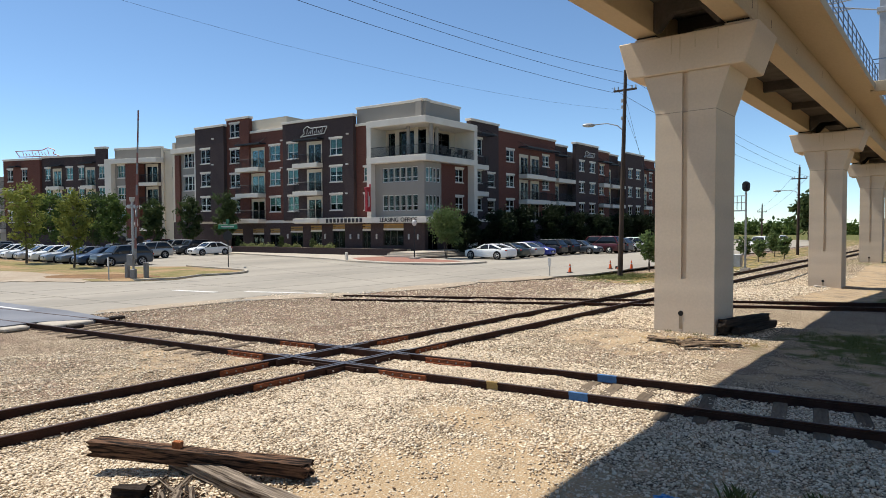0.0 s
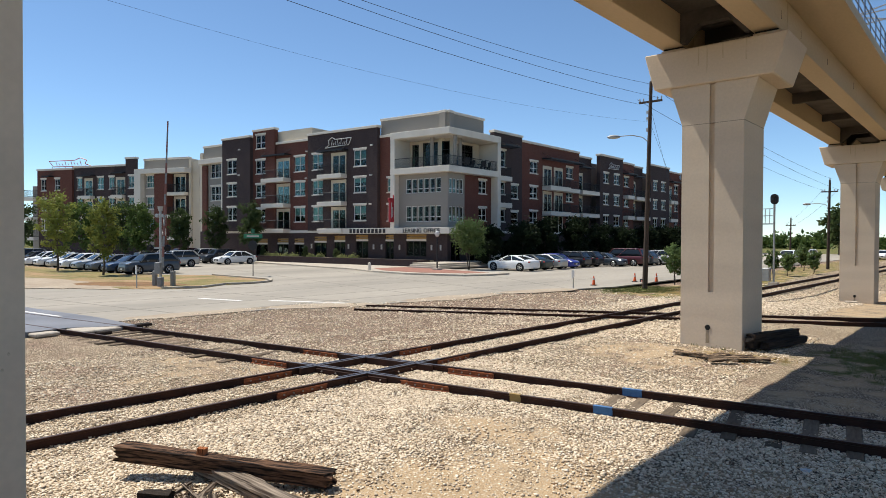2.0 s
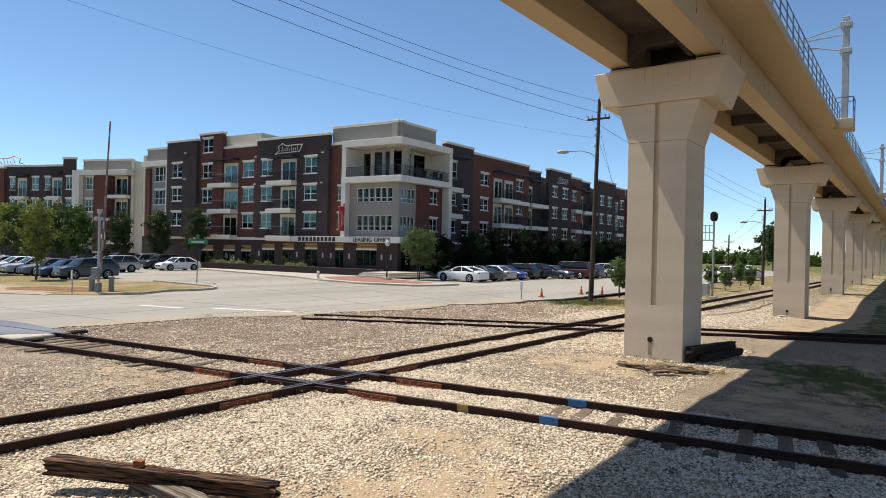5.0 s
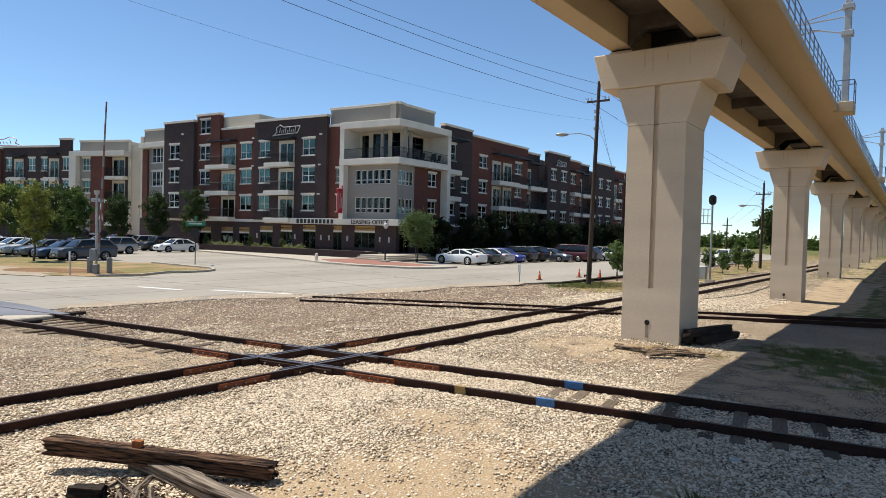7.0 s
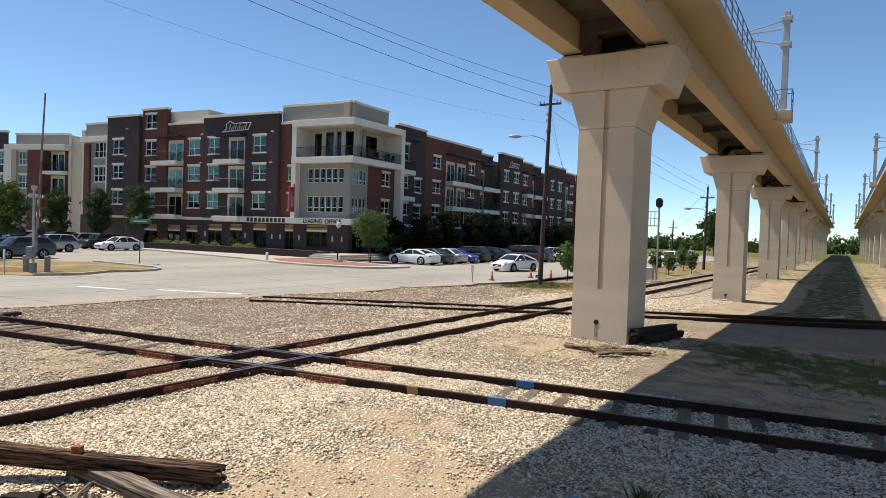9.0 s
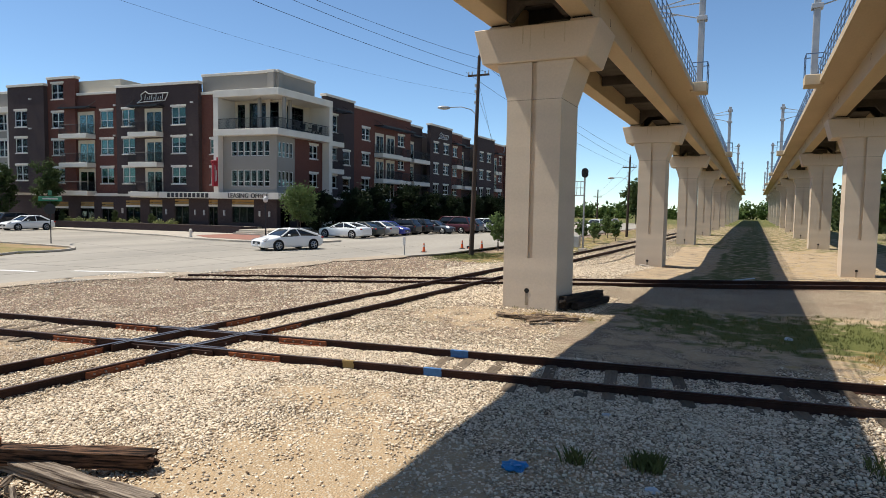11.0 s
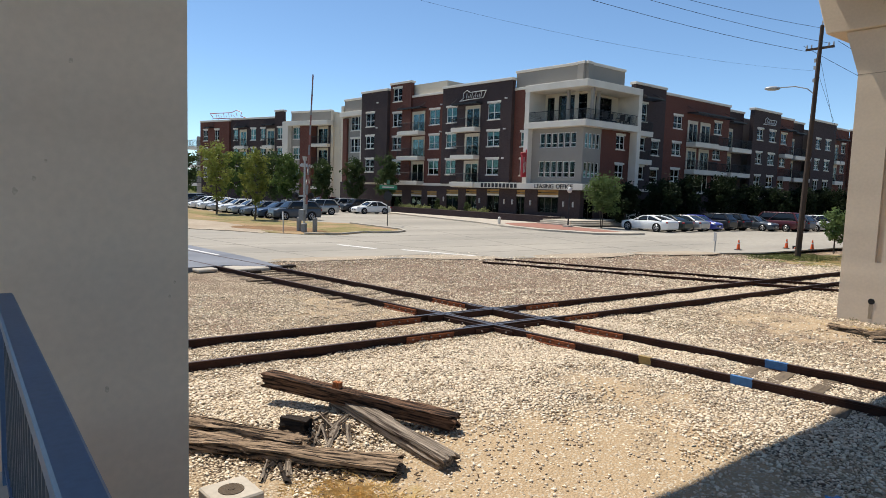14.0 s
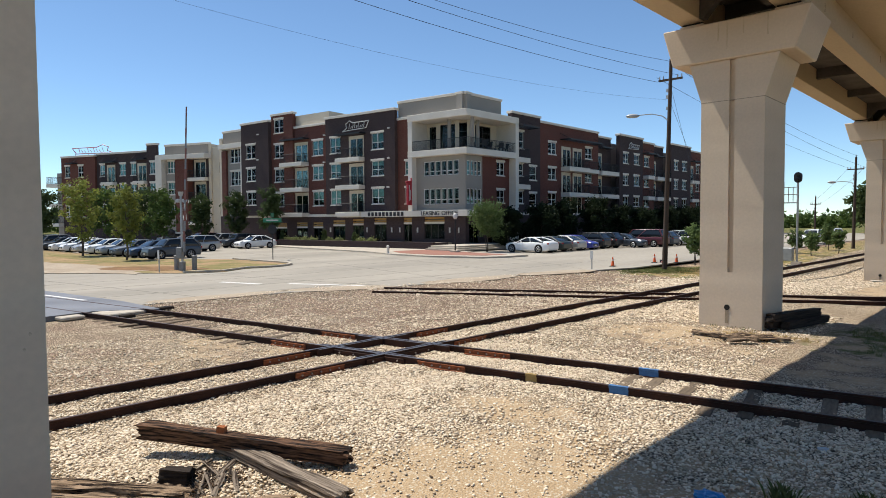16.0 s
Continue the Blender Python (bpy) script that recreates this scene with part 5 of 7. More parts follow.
def signal_mast():
    root = empty("railway_signal", pose(-12.0, 49.8, -0.4), "dark railway signal on a thin grey mast", "railway signal")
    part("mast", tube(bmesh.new(), (0, 0, 0), (0, 0, 5.9), 0.07, seg=10), M["galv"], root)
    part("base", boxes((-0.3, 0.3, -0.3, 0.3, -0.2, 0.35), bevel=0.02), M["kerb"], root)
    bm = bmesh.new()
    prism(bm, [(0.25 * math.cos(radians(a)), 6.25 + (0.12 if 0 <= a <= 180 else -0.12) + 0.25 * math.sin(radians(a))) for a in range(0, 360, 18)], "y", -0.1, 0.12)
    part("head", bm, M["black_metal"], root, "round black signal head")
    for dz in (-0.15, 0.15):
        part("lens", tube(bmesh.new(), (0, -0.3, 6.25 + dz), (0, -0.09, 6.25 + dz), 0.1, seg=12), M["dark_gap"], root, "hooded dark lens")
    bm = boxes((-0.92, -0.87, -0.03, 0.03, 0.0, 5.95), (-0.62, -0.58, -0.03, 0.03, 4.5, 5.6), (-0.32, -0.28, -0.03, 0.03, 4.5, 5.6), (-0.92, -0.05, -0.04, 0.04, 4.45, 4.53), (-0.87, -0.05, -0.03, 0.03, 5.05, 5.1), (-0.87, -0.05, -0.03, 0.03, 5.55, 5.6))
    part("platform_cage", bm, M["galv"], root, "grey service cage beside the mast")
    part("ladder", boxes((-1.0, -0.96, -0.03, 0.03, 0, 3.3), (-1.4, -1.36, -0.03, 0.03, 0, 3.3), *[(-1.36, -1.0, -0.02, 0.02, 0.3 * i + 0.2, 0.3 * i + 0.24) for i in range(10)]), M["galv"], root, "narrow steel ladder")
    part("cabinet", boxes((-0.9, -0.25, -0.3, 0.3, 0.4, 1.3), bevel=0.02), M["galv"], root, "small silver signal cabinet")


signal_mast()


def crossing_gate():
    root = empty("crossing_gate", pose(-37.95, 17.75, 0, 0, 0, 35), "raised red and white level crossing gate with signals", "level crossing gate")
    part("mast", tube(bmesh.new(), (0, 0, 0), (0, 0, 4.6), 0.07, seg=10), M["galv"], root)
    part("base", boxes((-0.14, 0.14, -0.14, 0.14, 0, 0.6), bevel=0.02), M["grey_box"], root, "grey gate machine base")
    part("machine", boxes((-0.16, 0.2, -0.45, -0.1, 0.8, 1.5), bevel=0.03), M["grey_box"], root, "grey gate machine")
    tip = Vector((0.5, 0, 9.95))
    a = Vector((0.3, -0.3, 1.2))
    for i in range(14):
        p, q = a.lerp(tip, i / 14), a.lerp(tip, (i + 1) / 14)
        part("arm_stripe", tube(bmesh.new(), p, q, 0.075 - 0.002 * i, 0.073 - 0.002 * i, seg=6), M["red_white"] if i % 2 else M["grey_box"], root)
    for s in (-1, 1):
        bm = tube(bmesh.new(), (s * 0.55 - 0.05, -0.12, 2.35), (s * 0.55 - 0.05, -0.06, 2.35), 0.22, seg=18)
        part("flasher_disc", bm, M["black_metal"], root, "black round flasher backing")
        part("flasher_lens", tube(bmesh.new(), (s * 0.55 - 0.05, -0.3, 2.35), (s * 0.55 - 0.05, -0.1, 2.35), 0.12, seg=12), M["dark_gap"], root, "dark hooded flasher")
    part("flasher_bar", boxes((-0.6, 0.5, -0.06, 0.0, 2.3, 2.4)), M["galv"], root)
    for ang in (45, -45):
        ob = part("crossbuck_board", boxes((-0.6, 0.6, -0.03, 0.0, -0.1, 0.1)), M["sign_white"], root, "white crossbuck board")
        ob.matrix_basis = pose(0.1, 0, 3.6, 0, 0, 112) @ pose(0, -0.08 - 0.0006 * (ang + 45), 0, 0, ang, 0)
    part("bell", tube(bmesh.new(), (0, 0, 4.6), (0, 0, 4.85), 0.12, 0.16, seg=12), M["galv"], root)
    for s in (-1, 1):
        part("sidelight", tube(bmesh.new(), (s * 0.2, -0.1, 4.3), (s * 0.2, 0.15, 4.3), 0.11, seg=10), M["galv"], root)
    for x, w in ((-0.75, 0.2), (0.42, 0.2)):
        part("cabinet", boxes((x - w / 2, x + w / 2, 0.5, 0.8, 0, 0.95), bevel=0.02), M["grey_box"], root, "grey relay cabinet")


crossing_gate()


def post_sign(name, x, y, h, label, category, panel=None):
    root = empty(name, pose(x, y, 0), label, category)
    part("post", tube(bmesh.new(), (0, 0, 0), (0, 0, h), 0.035, seg=8), M["galv"] if panel != "green" else M["black_metal"], root)
    if panel == "green":
        for k, a in enumerate((20, -55)):
            ob = part("name_plate", boxes((-0.75, 0.75, -0.02, 0.02, 0, 0.34), bevel=0.01), M["sign_green"], root, "green street name plate")
            ob.matrix_basis = pose(0, 0, h - 0.05 + 0.4 * k, 0, 0, a + 15)
            ob2 = part("name_bar", boxes((-0.5, 0.5, -0.026, -0.021, 0.12, 0.22)), M["sign_white"], root, "white bar in place of the name")
            ob2.matrix_basis = pose(0, 0, h - 0.05 + 0.4 * k, 0, 0, a + 15)
        bm = tube(bmesh.new(), (0, -0.05, h - 0.6), (0, -0.03, h - 0.6), 0.4, seg=8)
        ob = part("sign_back", bm, M["black_metal"], root, "dark back of an octagonal sign")
        ob.matrix_basis = pose(0, 0, 0, 0, 0, 30)
    elif panel == "white":
        part("plate", boxes((-0.09, 0.09, -0.05, -0.03, h - 0.5, h)), M["sign_white"], root)


post_sign("street_name_sign", -43.85, 27.8, 3.0, "green street name plates on a thin dark post", "street sign", "green")
post_sign("marker_post", -37.75, 16.25, 1.35, "thin white marker post beside the street", "marker post", "white")
post_sign("marker_post", -46.2, 21.6, 2.2, "thin white marker post beside the car park", "marker post", "white")
post_sign("marker_post", -19.35, 34.3, 1.1, "thin white marker post beside the tracks", "marker post", "white")


def cone(x, y, tilt=0):
    root = empty("traffic_cone", pose(x, y, 0.015, tilt, 0, 20), "orange plastic traffic cone on a black base", "traffic cone", "traffic cones")
    part("base", boxes((-0.19, 0.19, -0.19, 0.19, 0, 0.04), bevel=0.01), M["black_metal"], root)
    part("body", tube(bmesh.new(), (0, 0, 0.04), (0, 0, 0.6), 0.11, 0.03, seg=14), M["orange"], root)
    part("band", tube(bmesh.new(), (0, 0, 0.36), (0, 0, 0.44), 0.072, 0.06, seg=14), M["sign_white"], root, "white reflective band")


cone(-19.4, 37.0)
cone(-18.9, 42.0)
cone(-18.5, 42.4, 80)
cone(-17.65, 42.7)


def catenary_mast(mid, side, y, i):
    x = mid + 3.05 * side
    root = empty("catenary_mast", pose(x, y, 9.3), "grey steel catenary mast with bracket arms on the viaduct edge", "catenary mast", "catenary masts")
    part("plinth", boxes((-0.42, 0.42, -0.6, 0.6, -0.02, 0.5), bevel=0.03), M["girder"], root, "concrete plinth at the deck edge")
    part("mast", boxes((-0.15, 0.15, -0.17, 0.17, 0.5, 5.6), bevel=0.02), M["mast_grey"], root)
    for z in (5.2, 3.9):
        part("collar", boxes((-0.26, 0.26, -0.26, 0.26, z - 0.12, z + 0.12), bevel=0.02), M["mast_grey"], root)
    d = -side
    bm = bmesh.new()
    for a, b in (((0, 5.2), (3.0, 4.55)), ((0, 4.75), (3.1, 4.6)), ((0, 3.9), (2.5, 4.6)), ((1.2, 4.25), (2.9, 4.1)), ((1.9, 4.1), (2.4, 4.55))):
        tube(bm, (d * a[0], 0, a[1]), (d * b[0], 0, b[1]), 0.035, seg=6)
    part("bracket_arm", bm, M["mast_grey"], root, "thin grey cantilever bracket")
    for bar in ((0.38, 0.42, -0.46, 0.46, 1.5, 1.54), (0.38, 0.42, -0.46, 0.46, 1.0, 1.04), (0.38, 0.42, -0.5, -0.46, 0.5, 1.54), (0.38, 0.42, 0.46, 0.5, 0.5, 1.54), (-0.4, 0.42, 0.5, 0.54, 1.5, 1.54), (-0.4, 0.42, -0.54, -0.5, 1.5, 1.54)):
        ob = part("guard_bar", boxes(bar), M["blue_steel"], root, "small blue guard rail")
        if side < 0:
            ob.matrix_basis = pose(0, 0, 0, 0, 0, 180)


for i in range(5):
    catenary_mast(DECK_X, 1, 37 + 43 * i, i)
    catenary_mast(5.43, -1, 37 + 43 * i, i)
wire((-5.7, -20, 14.0), (-5.7, 209, 14.0), 0.0, 0.012, "contact_wire", "thin dark contact wire above the viaduct")
wire((-5.7, -20, 13.4), (-5.7, 209, 13.4), 0.0, 0.012, "contact_wire", "thin dark contact wire above the viaduct")
wire((5.1, 8, 14.0), (5.1, 209, 14.0), 0.0, 0.012, "contact_wire", "thin dark contact wire above the viaduct")


# ---- leaves ----
def leaf_mat(name, a, b):
    m = shader(name, a, 0.65, second=b, scale=1.6, fine=9, vary=0.12)
    n, l = m.node_tree.nodes, m.node_tree.links
    tr, mx = n.new("ShaderNodeBsdfTranslucent"), n.new("ShaderNodeMixShader")
    mx.inputs[0].default_value = 0.35
    l.new(n["Principled BSDF"].inputs["Base Color"].links[0].from_socket, tr.inputs[0])
    l.new(n["Principled BSDF"].outputs[0], mx.inputs[1])
    l.new(tr.outputs[0], mx.inputs[2])
    l.new(mx.outputs[0], n["Material Output"].inputs[0])
    return m


M["leaf_light"] = leaf_mat("yellow_green_leaves", (0.31, 0.32, 0.075), (0.13, 0.165, 0.035))
M["leaf_mid"] = leaf_mat("mid_green_leaves", (0.12, 0.17, 0.045), (0.05, 0.085, 0.022))
M["leaf_corner"] = leaf_mat("fresh_green_leaves", (0.17, 0.23, 0.085), (0.075, 0.115, 0.035))
M["leaf_dark"] = leaf_mat("dark_oak_leaves", (0.078, 0.108, 0.038), (0.042, 0.062, 0.022))
# near-black leaves: the apartment block's shade is put into their colour
M["leaf_oak_shaded"] = leaf_mat("shade_darkened_oak_leaves", (0.02, 0.031, 0.012), (0.012, 0.02, 0.008))
M["leaf_planter"] = leaf_mat("pale_planter_leaves", (0.30, 0.31, 0.13), (0.16, 0.19, 0.07))


def leaves_mesh(name, clumps, count, size, seed, mat):
    """Many small folded leaves round the ends of the twigs. clumps: centre and radius."""
    r = np.random.RandomState(seed)
    k = len(clumps)
    c = np.array([q[0] for q in clumps])
    rad = np.array([q[1] for q in clumps])
    p = rad ** 2 / (rad ** 2).sum()
    idx = r.choice(k, count, p=p)
    pos = c[idx] + r.normal(size=(count, 3)) * (rad[idx] * 0.62)[:, None] * np.array([1, 1, 0.85])
    u = r.normal(size=(count, 3))
    u /= np.linalg.norm(u, axis=1)[:, None]
    v = np.cross(u, r.normal(size=(count, 3)))
    v /= np.linalg.norm(v, axis=1)[:, None]
    s = size * r.uniform(0.6, 1.35, count)[:, None]
    verts = np.concatenate([pos - u * s, pos + v * s * 0.55, pos + u * s, pos - v * s * 0.55], 1).reshape(-1, 3)
    faces = [(4 * i, 4 * i + 1, 4 * i + 2, 4 * i + 3) for i in range(count)]
    me = bpy.data.meshes.new(name)
    me.from_pydata(verts.tolist(), [], faces)
    me.materials.append(mat)
    return me


# ---- pavements before the building ----
M["bare_dirt"] = shader("bare_tan_dirt", (0.42, 0.35, 0.265), 0.95, second=(0.29, 0.225, 0.16), scale=0.4, fine=5, bump=0.02, grain=0.3)
M["verge"] = shader("dry_verge_grass", (0.33, 0.22, 0.12), 0.95, second=(0.19, 0.165, 0.07), scale=0.5, fine=6, bump=0.03, spread=0.22, grain=0.35)
def raised(name, outline, top, mat, label, category, rim=None):
    bm = prism(bmesh.new(), outline, "z", -0.05, top)
    ob = part(name, bm, mat)
    tagged(ob, label, category, kind="structure")
    if rim:
        bm = bmesh.new()
        for a, b in zip(outline, outline[1:] + outline[:1]):
            d = Vector((b[0] - a[0], b[1] - a[1]))
            if d.length < 0.01:
                continue
            box_m = bmesh.ops.create_cube(bm, size=1, matrix=Matrix.LocRotScale(((a[0] + b[0]) / 2, (a[1] + b[1]) / 2, top / 2), Euler((0, 0, math.atan2(d.y, d.x))), (d.length + 0.08, 0.16, top + 0.02)))
        tagged(part("kerb", bm, M["kerb"]), "pale concrete kerb round " + rim, "kerb", kind="structure")
    return ob


soil = part("planter_soil", boxes((-27.15, -1.55, -3.85, -0.3, 0.0, 0.7)), M["bare_dirt"])
soil.matrix_basis = LEFT
tagged(soil, "dry brown soil filling the brick planter", "soil", kind="structure")
walk_out = [(-110, 40.0), (-74, 43.5), (-60, 41.5), (-46, 39.6), (-41, 37.9)] + arc(-36.6, 40.6, 3.2, 245, 300, 5) + [(-31.6, 38.7), (-30.6, 40.6), (-30.4, 43.2), (-35, 44.0), (-40.2, 45.5), (-40.2, 150), (-44.0, 150), (-44.0, 50.5), (-96, 45.2), (-110, 44)]
raised("pavement", walk_out, 0.14, M["kerb"], "pale concrete pavement round the apartment block", "pavement", "the pavement")
raised("brick_paving", [(-44.5, 41.2), (-41, 39.0), (-36.5, 38.6), (-32.5, 40.2), (-32.0, 42.6), (-40.6, 44.6), (-44.0, 46.0)], 0.155, M["paver"], "red brick paving at the building's corner", "paving")
bed = part("planter_wall", boxes((-27.5, -1.2, -4.2, -3.85, 0.0, 0.75), (-27.5, -27.15, -3.85, -0.3, 0.0, 0.75), (-1.55, -1.2, -3.85, -1.5, 0.0, 0.75), (-27.6, -1.1, -4.26, -3.8, 0.75, 0.82)), M["brick_dark"])
bed.matrix_basis = LEFT
tagged(bed, "low dark brick planter wall before the shops", "planter wall")
steps = empty("entrance_steps", RIGHT, "pale stone steps at the corner entrance", "steps")
for i in range(3):
    part("step", boxes((-6.3 + 0.4 * i, 4.0 - 0.3 * i, -4.4 + 0.35 * i, -0.2, 0.14 + 0.15 * i, 0.29 + 0.15 * i), bevel=0.01), M["kerb"], steps).matrix_basis = pose(0, 0, 0)
isl = [(-36.0, 17.0), (-35.2, 19.0)] + arc(-39.3, 22.9, 3.0, -30, 85, 8) + [(-46.5, 26.0), (-52, 21.9), (-110, 21.4), (-110, 8), (-60, 9.0), (-43, 11.5)]
raised("grass_island", isl, 0.04, M["verge"], "dry grass strip between street and car park", "grass strip", None)
tagged(part("kerb", prism(bmesh.new(), [(-36.15, 17.0), (-35.35, 19.0)] + arc(-39.3, 22.9, 3.0, -30, 85, 8) + [(-46.5, 26.0), (-46.5, 25.8)] + arc(-39.3, 22.9, 2.8, 85, -30, 8) + [(-35.55, 19.0), (-36.35, 17.0)], "z", 0, 0.14), M["kerb"]), "pale curved kerb of the grass island", "kerb", kind="structure")

M["green_turf"] = shader("patchy_green_turf", (0.145, 0.145, 0.05), 0.95, second=(0.29, 0.21, 0.10), scale=0.8, fine=6, bump=0.03, spread=0.4, grain=0.35)
M["mulch"] = shader("orange_brown_mulch", (0.28, 0.16, 0.08), 0.95, second=(0.14, 0.085, 0.045), scale=0.9, fine=6, bump=0.03, grain=0.35)


def ground_patch(name, x, y, rx, ry, turn, z, mat, label, category, seed):
    """A thin uneven patch of soil or turf with a ragged outline."""
    pts = []
    for i in range(72):
        a = 2 * math.pi * i / 72
        f = 1 + 0.22 * noise.noise((math.cos(a) * 1.6, math.sin(a) * 1.6, seed)) + 0.12 * noise.noise((math.cos(a) * 6, math.sin(a) * 6, seed))
        pts.append((rx * f * math.cos(a), ry * f * math.sin(a)))
    ob = part(name, prism(bmesh.new(), pts, "z", -0.02, 0.0), mat)
    ob.matrix_basis = pose(x, y, z, 0, 0, turn)
    tagged(ob, label, category, kind="structure")


ground_patch("dirt_patch", -54, 12.2, 17, 3.0, 10, 0.045, M["bare_dirt"], "bare tan dirt along the street's edge", "dirt", 1)
ground_patch("turf_patch", -56, 19.7, 13, 1.7, 1, 0.046, M["green_turf"], "patchy green turf under the young trees", "grass", 2)
ground_patch("turf_patch", -38.9, 22.2, 2.6, 2.4, 0, 0.046, M["green_turf"], "patchy green turf at the island's tip", "grass", 3)
ground_patch("mulch_patch", -41.5, 17.3, 3.6, 1.9, 30, 0.049, M["mulch"], "orange-brown mulch round the crossing gate", "mulch", 4)
for k, (x, y, rx, ry, t) in enumerate([(-22.3, 17.6, 2.6, 0.8, 62), (-23.6, 12.5, 2.8, 0.7, 85), (-20.6, 24.5, 3.2, 0.9, 84), (-19.6, 31.0, 3.0, 0.9, 75)]):
    ground_patch("spilled_dirt", x, y, rx, ry, t, 0.016, M["bare_dirt"], "thin spilled dirt over the street's edge", "dirt", 10 + k)


def street_lamp(x, y):
    root = empty("street_lamp", pose(x, y, 0.15), "black post lantern with a white globe on the pavement", "street lamp", "street lamps")
    part("pedestal", boxes((-0.35, 0.35, -0.35, 0.35, -0.1, 0.16), bevel=0.02), M["kerb"], root)
    part("post", tube(bmesh.new(), (0, 0, 0.16), (0, 0, 3.0), 0.07, 0.05, seg=10), M["black_metal"], root)
    bm = bmesh.new()
    bmesh.ops.create_uvsphere(bm, u_segments=12, v_segments=8, radius=0.22, matrix=pose(0, 0, 3.25) @ Matrix.Diagonal((1, 1, 1.25, 1)))
    part("globe", bm, M["sign_white"], root, "white lantern globe", smooth=True)


street_lamp(-38.1, 43.0)
hyd = empty("fire_hydrant", pose(-42.6, 38.9, 0.12), "small cream fire hydrant on the pavement edge", "fire hydrant")
bm = tube(bmesh.new(), (0, 0, 0), (0, 0, 0.55), 0.13, 0.12, seg=12)
tube(bm, (-0.2, 0, 0.38), (0.2, 0, 0.38), 0.06, seg=8)
part("barrel", bm, M["trim"], hyd)
bm = bmesh.new()
bmesh.ops.create_uvsphere(bm, u_segments=10, v_segments=6, radius=0.14, matrix=pose(0, 0, 0.57))
part("cap", bm, M["trim"], hyd)

M["joint_dark"] = shader("tarred_joint", (0.16, 0.145, 0.125), 0.9, second=(0.24, 0.215, 0.18), scale=3)
for k, (xa, ya, xb, yb) in enumerate([(-23.6, 12.0, -60.0, 7.0), (-22.0, 19.6, -34.5, 17.4), (-21.2, 24.0, -60.0, 33.5), (-20.6, 29.5, -44.0, 36.5), (-27.5, -10.0, -26.0, 36.0), (-31.5, -10.0, -29.8, 40.0), (-35.0, -10.0, -33.6, 39.0), (-24.0, 10.0, -22.8, 44.0), (-19.8, 34.0, -30.0, 40.5)]):
    L = math.dist((xa, ya), (xb, yb))
    ob = part("expansion_joint", boxes((0, L, -0.022, 0.022, 0.0, 0.003)), M["joint_dark"])
    ob.matrix_basis = pose(xa, ya, 0.0125, 0, 0, math.degrees(math.atan2(yb - ya, xb - xa)))
    tagged(ob, "dark tarred joint between concrete street slabs", "road joint", kind="structure")
for k, x in enumerate((-24.6, -22.9, -21.6, -19.8, -16.9, -15.6, -12.2, -10.4)):
    r = random.Random(k)
    me = leaves_mesh("low_plant", [((0, 0, 0.15), 0.32), ((0.3, 0.1, 0.1), 0.25), ((-0.3, 0, 0.12), 0.25)], 260, 0.11, 90 + k, M["leaf_planter"])
    ob = tagged(new("low_plant", me), "low pale grassy plant in the brick planter", "plant", "planter plants")
    ob.matrix_basis = LEFT @ pose(x, -3.3 + r.uniform(-0.2, 0.2), 0.72)

# scuffs on the near pier's side
M["scuff"] = shader("dark_scuff", (0.42, 0.34, 0.255), 0.9, second=(0.58, 0.47, 0.35), scale=40)
for k, (yy, zz) in enumerate([(0.02, 3.04), (-0.05, 2.92), (-0.16, 2.83), (0.81, 2.05), (0.18, 3.73), (0.37, 1.39), (0.85, 2.16)]):
    bm = bmesh.new()
    bmesh.ops.create_circle(bm, cap_ends=True, segments=9, radius=0.014 + 0.005 * (k % 3))
    for v in bm.verts:
        v.co *= 1 + 0.5 * noise.noise((v.co.x * 60, v.co.y * 60, k))
        v.co.x *= 0.7
    ob = part("scuff_mark", bm, M["scuff"])
    ob.matrix_basis = pose(-5.137, yy + 0.5, zz, 90, 0, 90)
    tagged(ob, "small dark scuff on the concrete pier", "scuff mark", kind="structure")


# ---- cars ----
def paint(name, c, rough=0.3, metal=0.0):
    m = shader("car_paint_" + name, c, rough, metal, second=tuple(v * 0.93 for v in c), scale=1.0, fine=10, coat=0.3, grain=0.03)
    return m


CAR_PAINT = {"white": paint("white", (0.78, 0.78, 0.77)), "silver": paint("silver", (0.42, 0.42, 0.41), 0.35, 0.5), "navy": paint("navy", (0.02, 0.045, 0.10)), "blue": paint("blue", (0.035, 0.05, 0.30)),
             "black": paint("black", (0.016, 0.017, 0.02)), "green": paint("dark_green", (0.02, 0.03, 0.026)), "slate": paint("slate", (0.06, 0.075, 0.095)), "maroon": paint("maroon", (0.09, 0.02, 0.025)), "grey": paint("grey", (0.16, 0.165, 0.17), 0.35, 0.4)}
M["tyre"] = shader("black_tyre_rubber", (0.016, 0.016, 0.016), 0.85)
M["rim"] = shader("alloy_rim", (0.5, 0.5, 0.5), 0.3, 0.8)
M["car_glass"] = shader("tinted_car_glass", (0.012, 0.016, 0.02), 0.06, second=(0.016, 0.02, 0.024), coat=0.2)
M["headlight"] = shader("clear_headlight", (0.55, 0.57, 0.6), 0.1, 0.2, coat=1.0)
M["taillight"] = shader("red_taillight", (0.32, 0.01, 0.012), 0.2, coat=1.0)

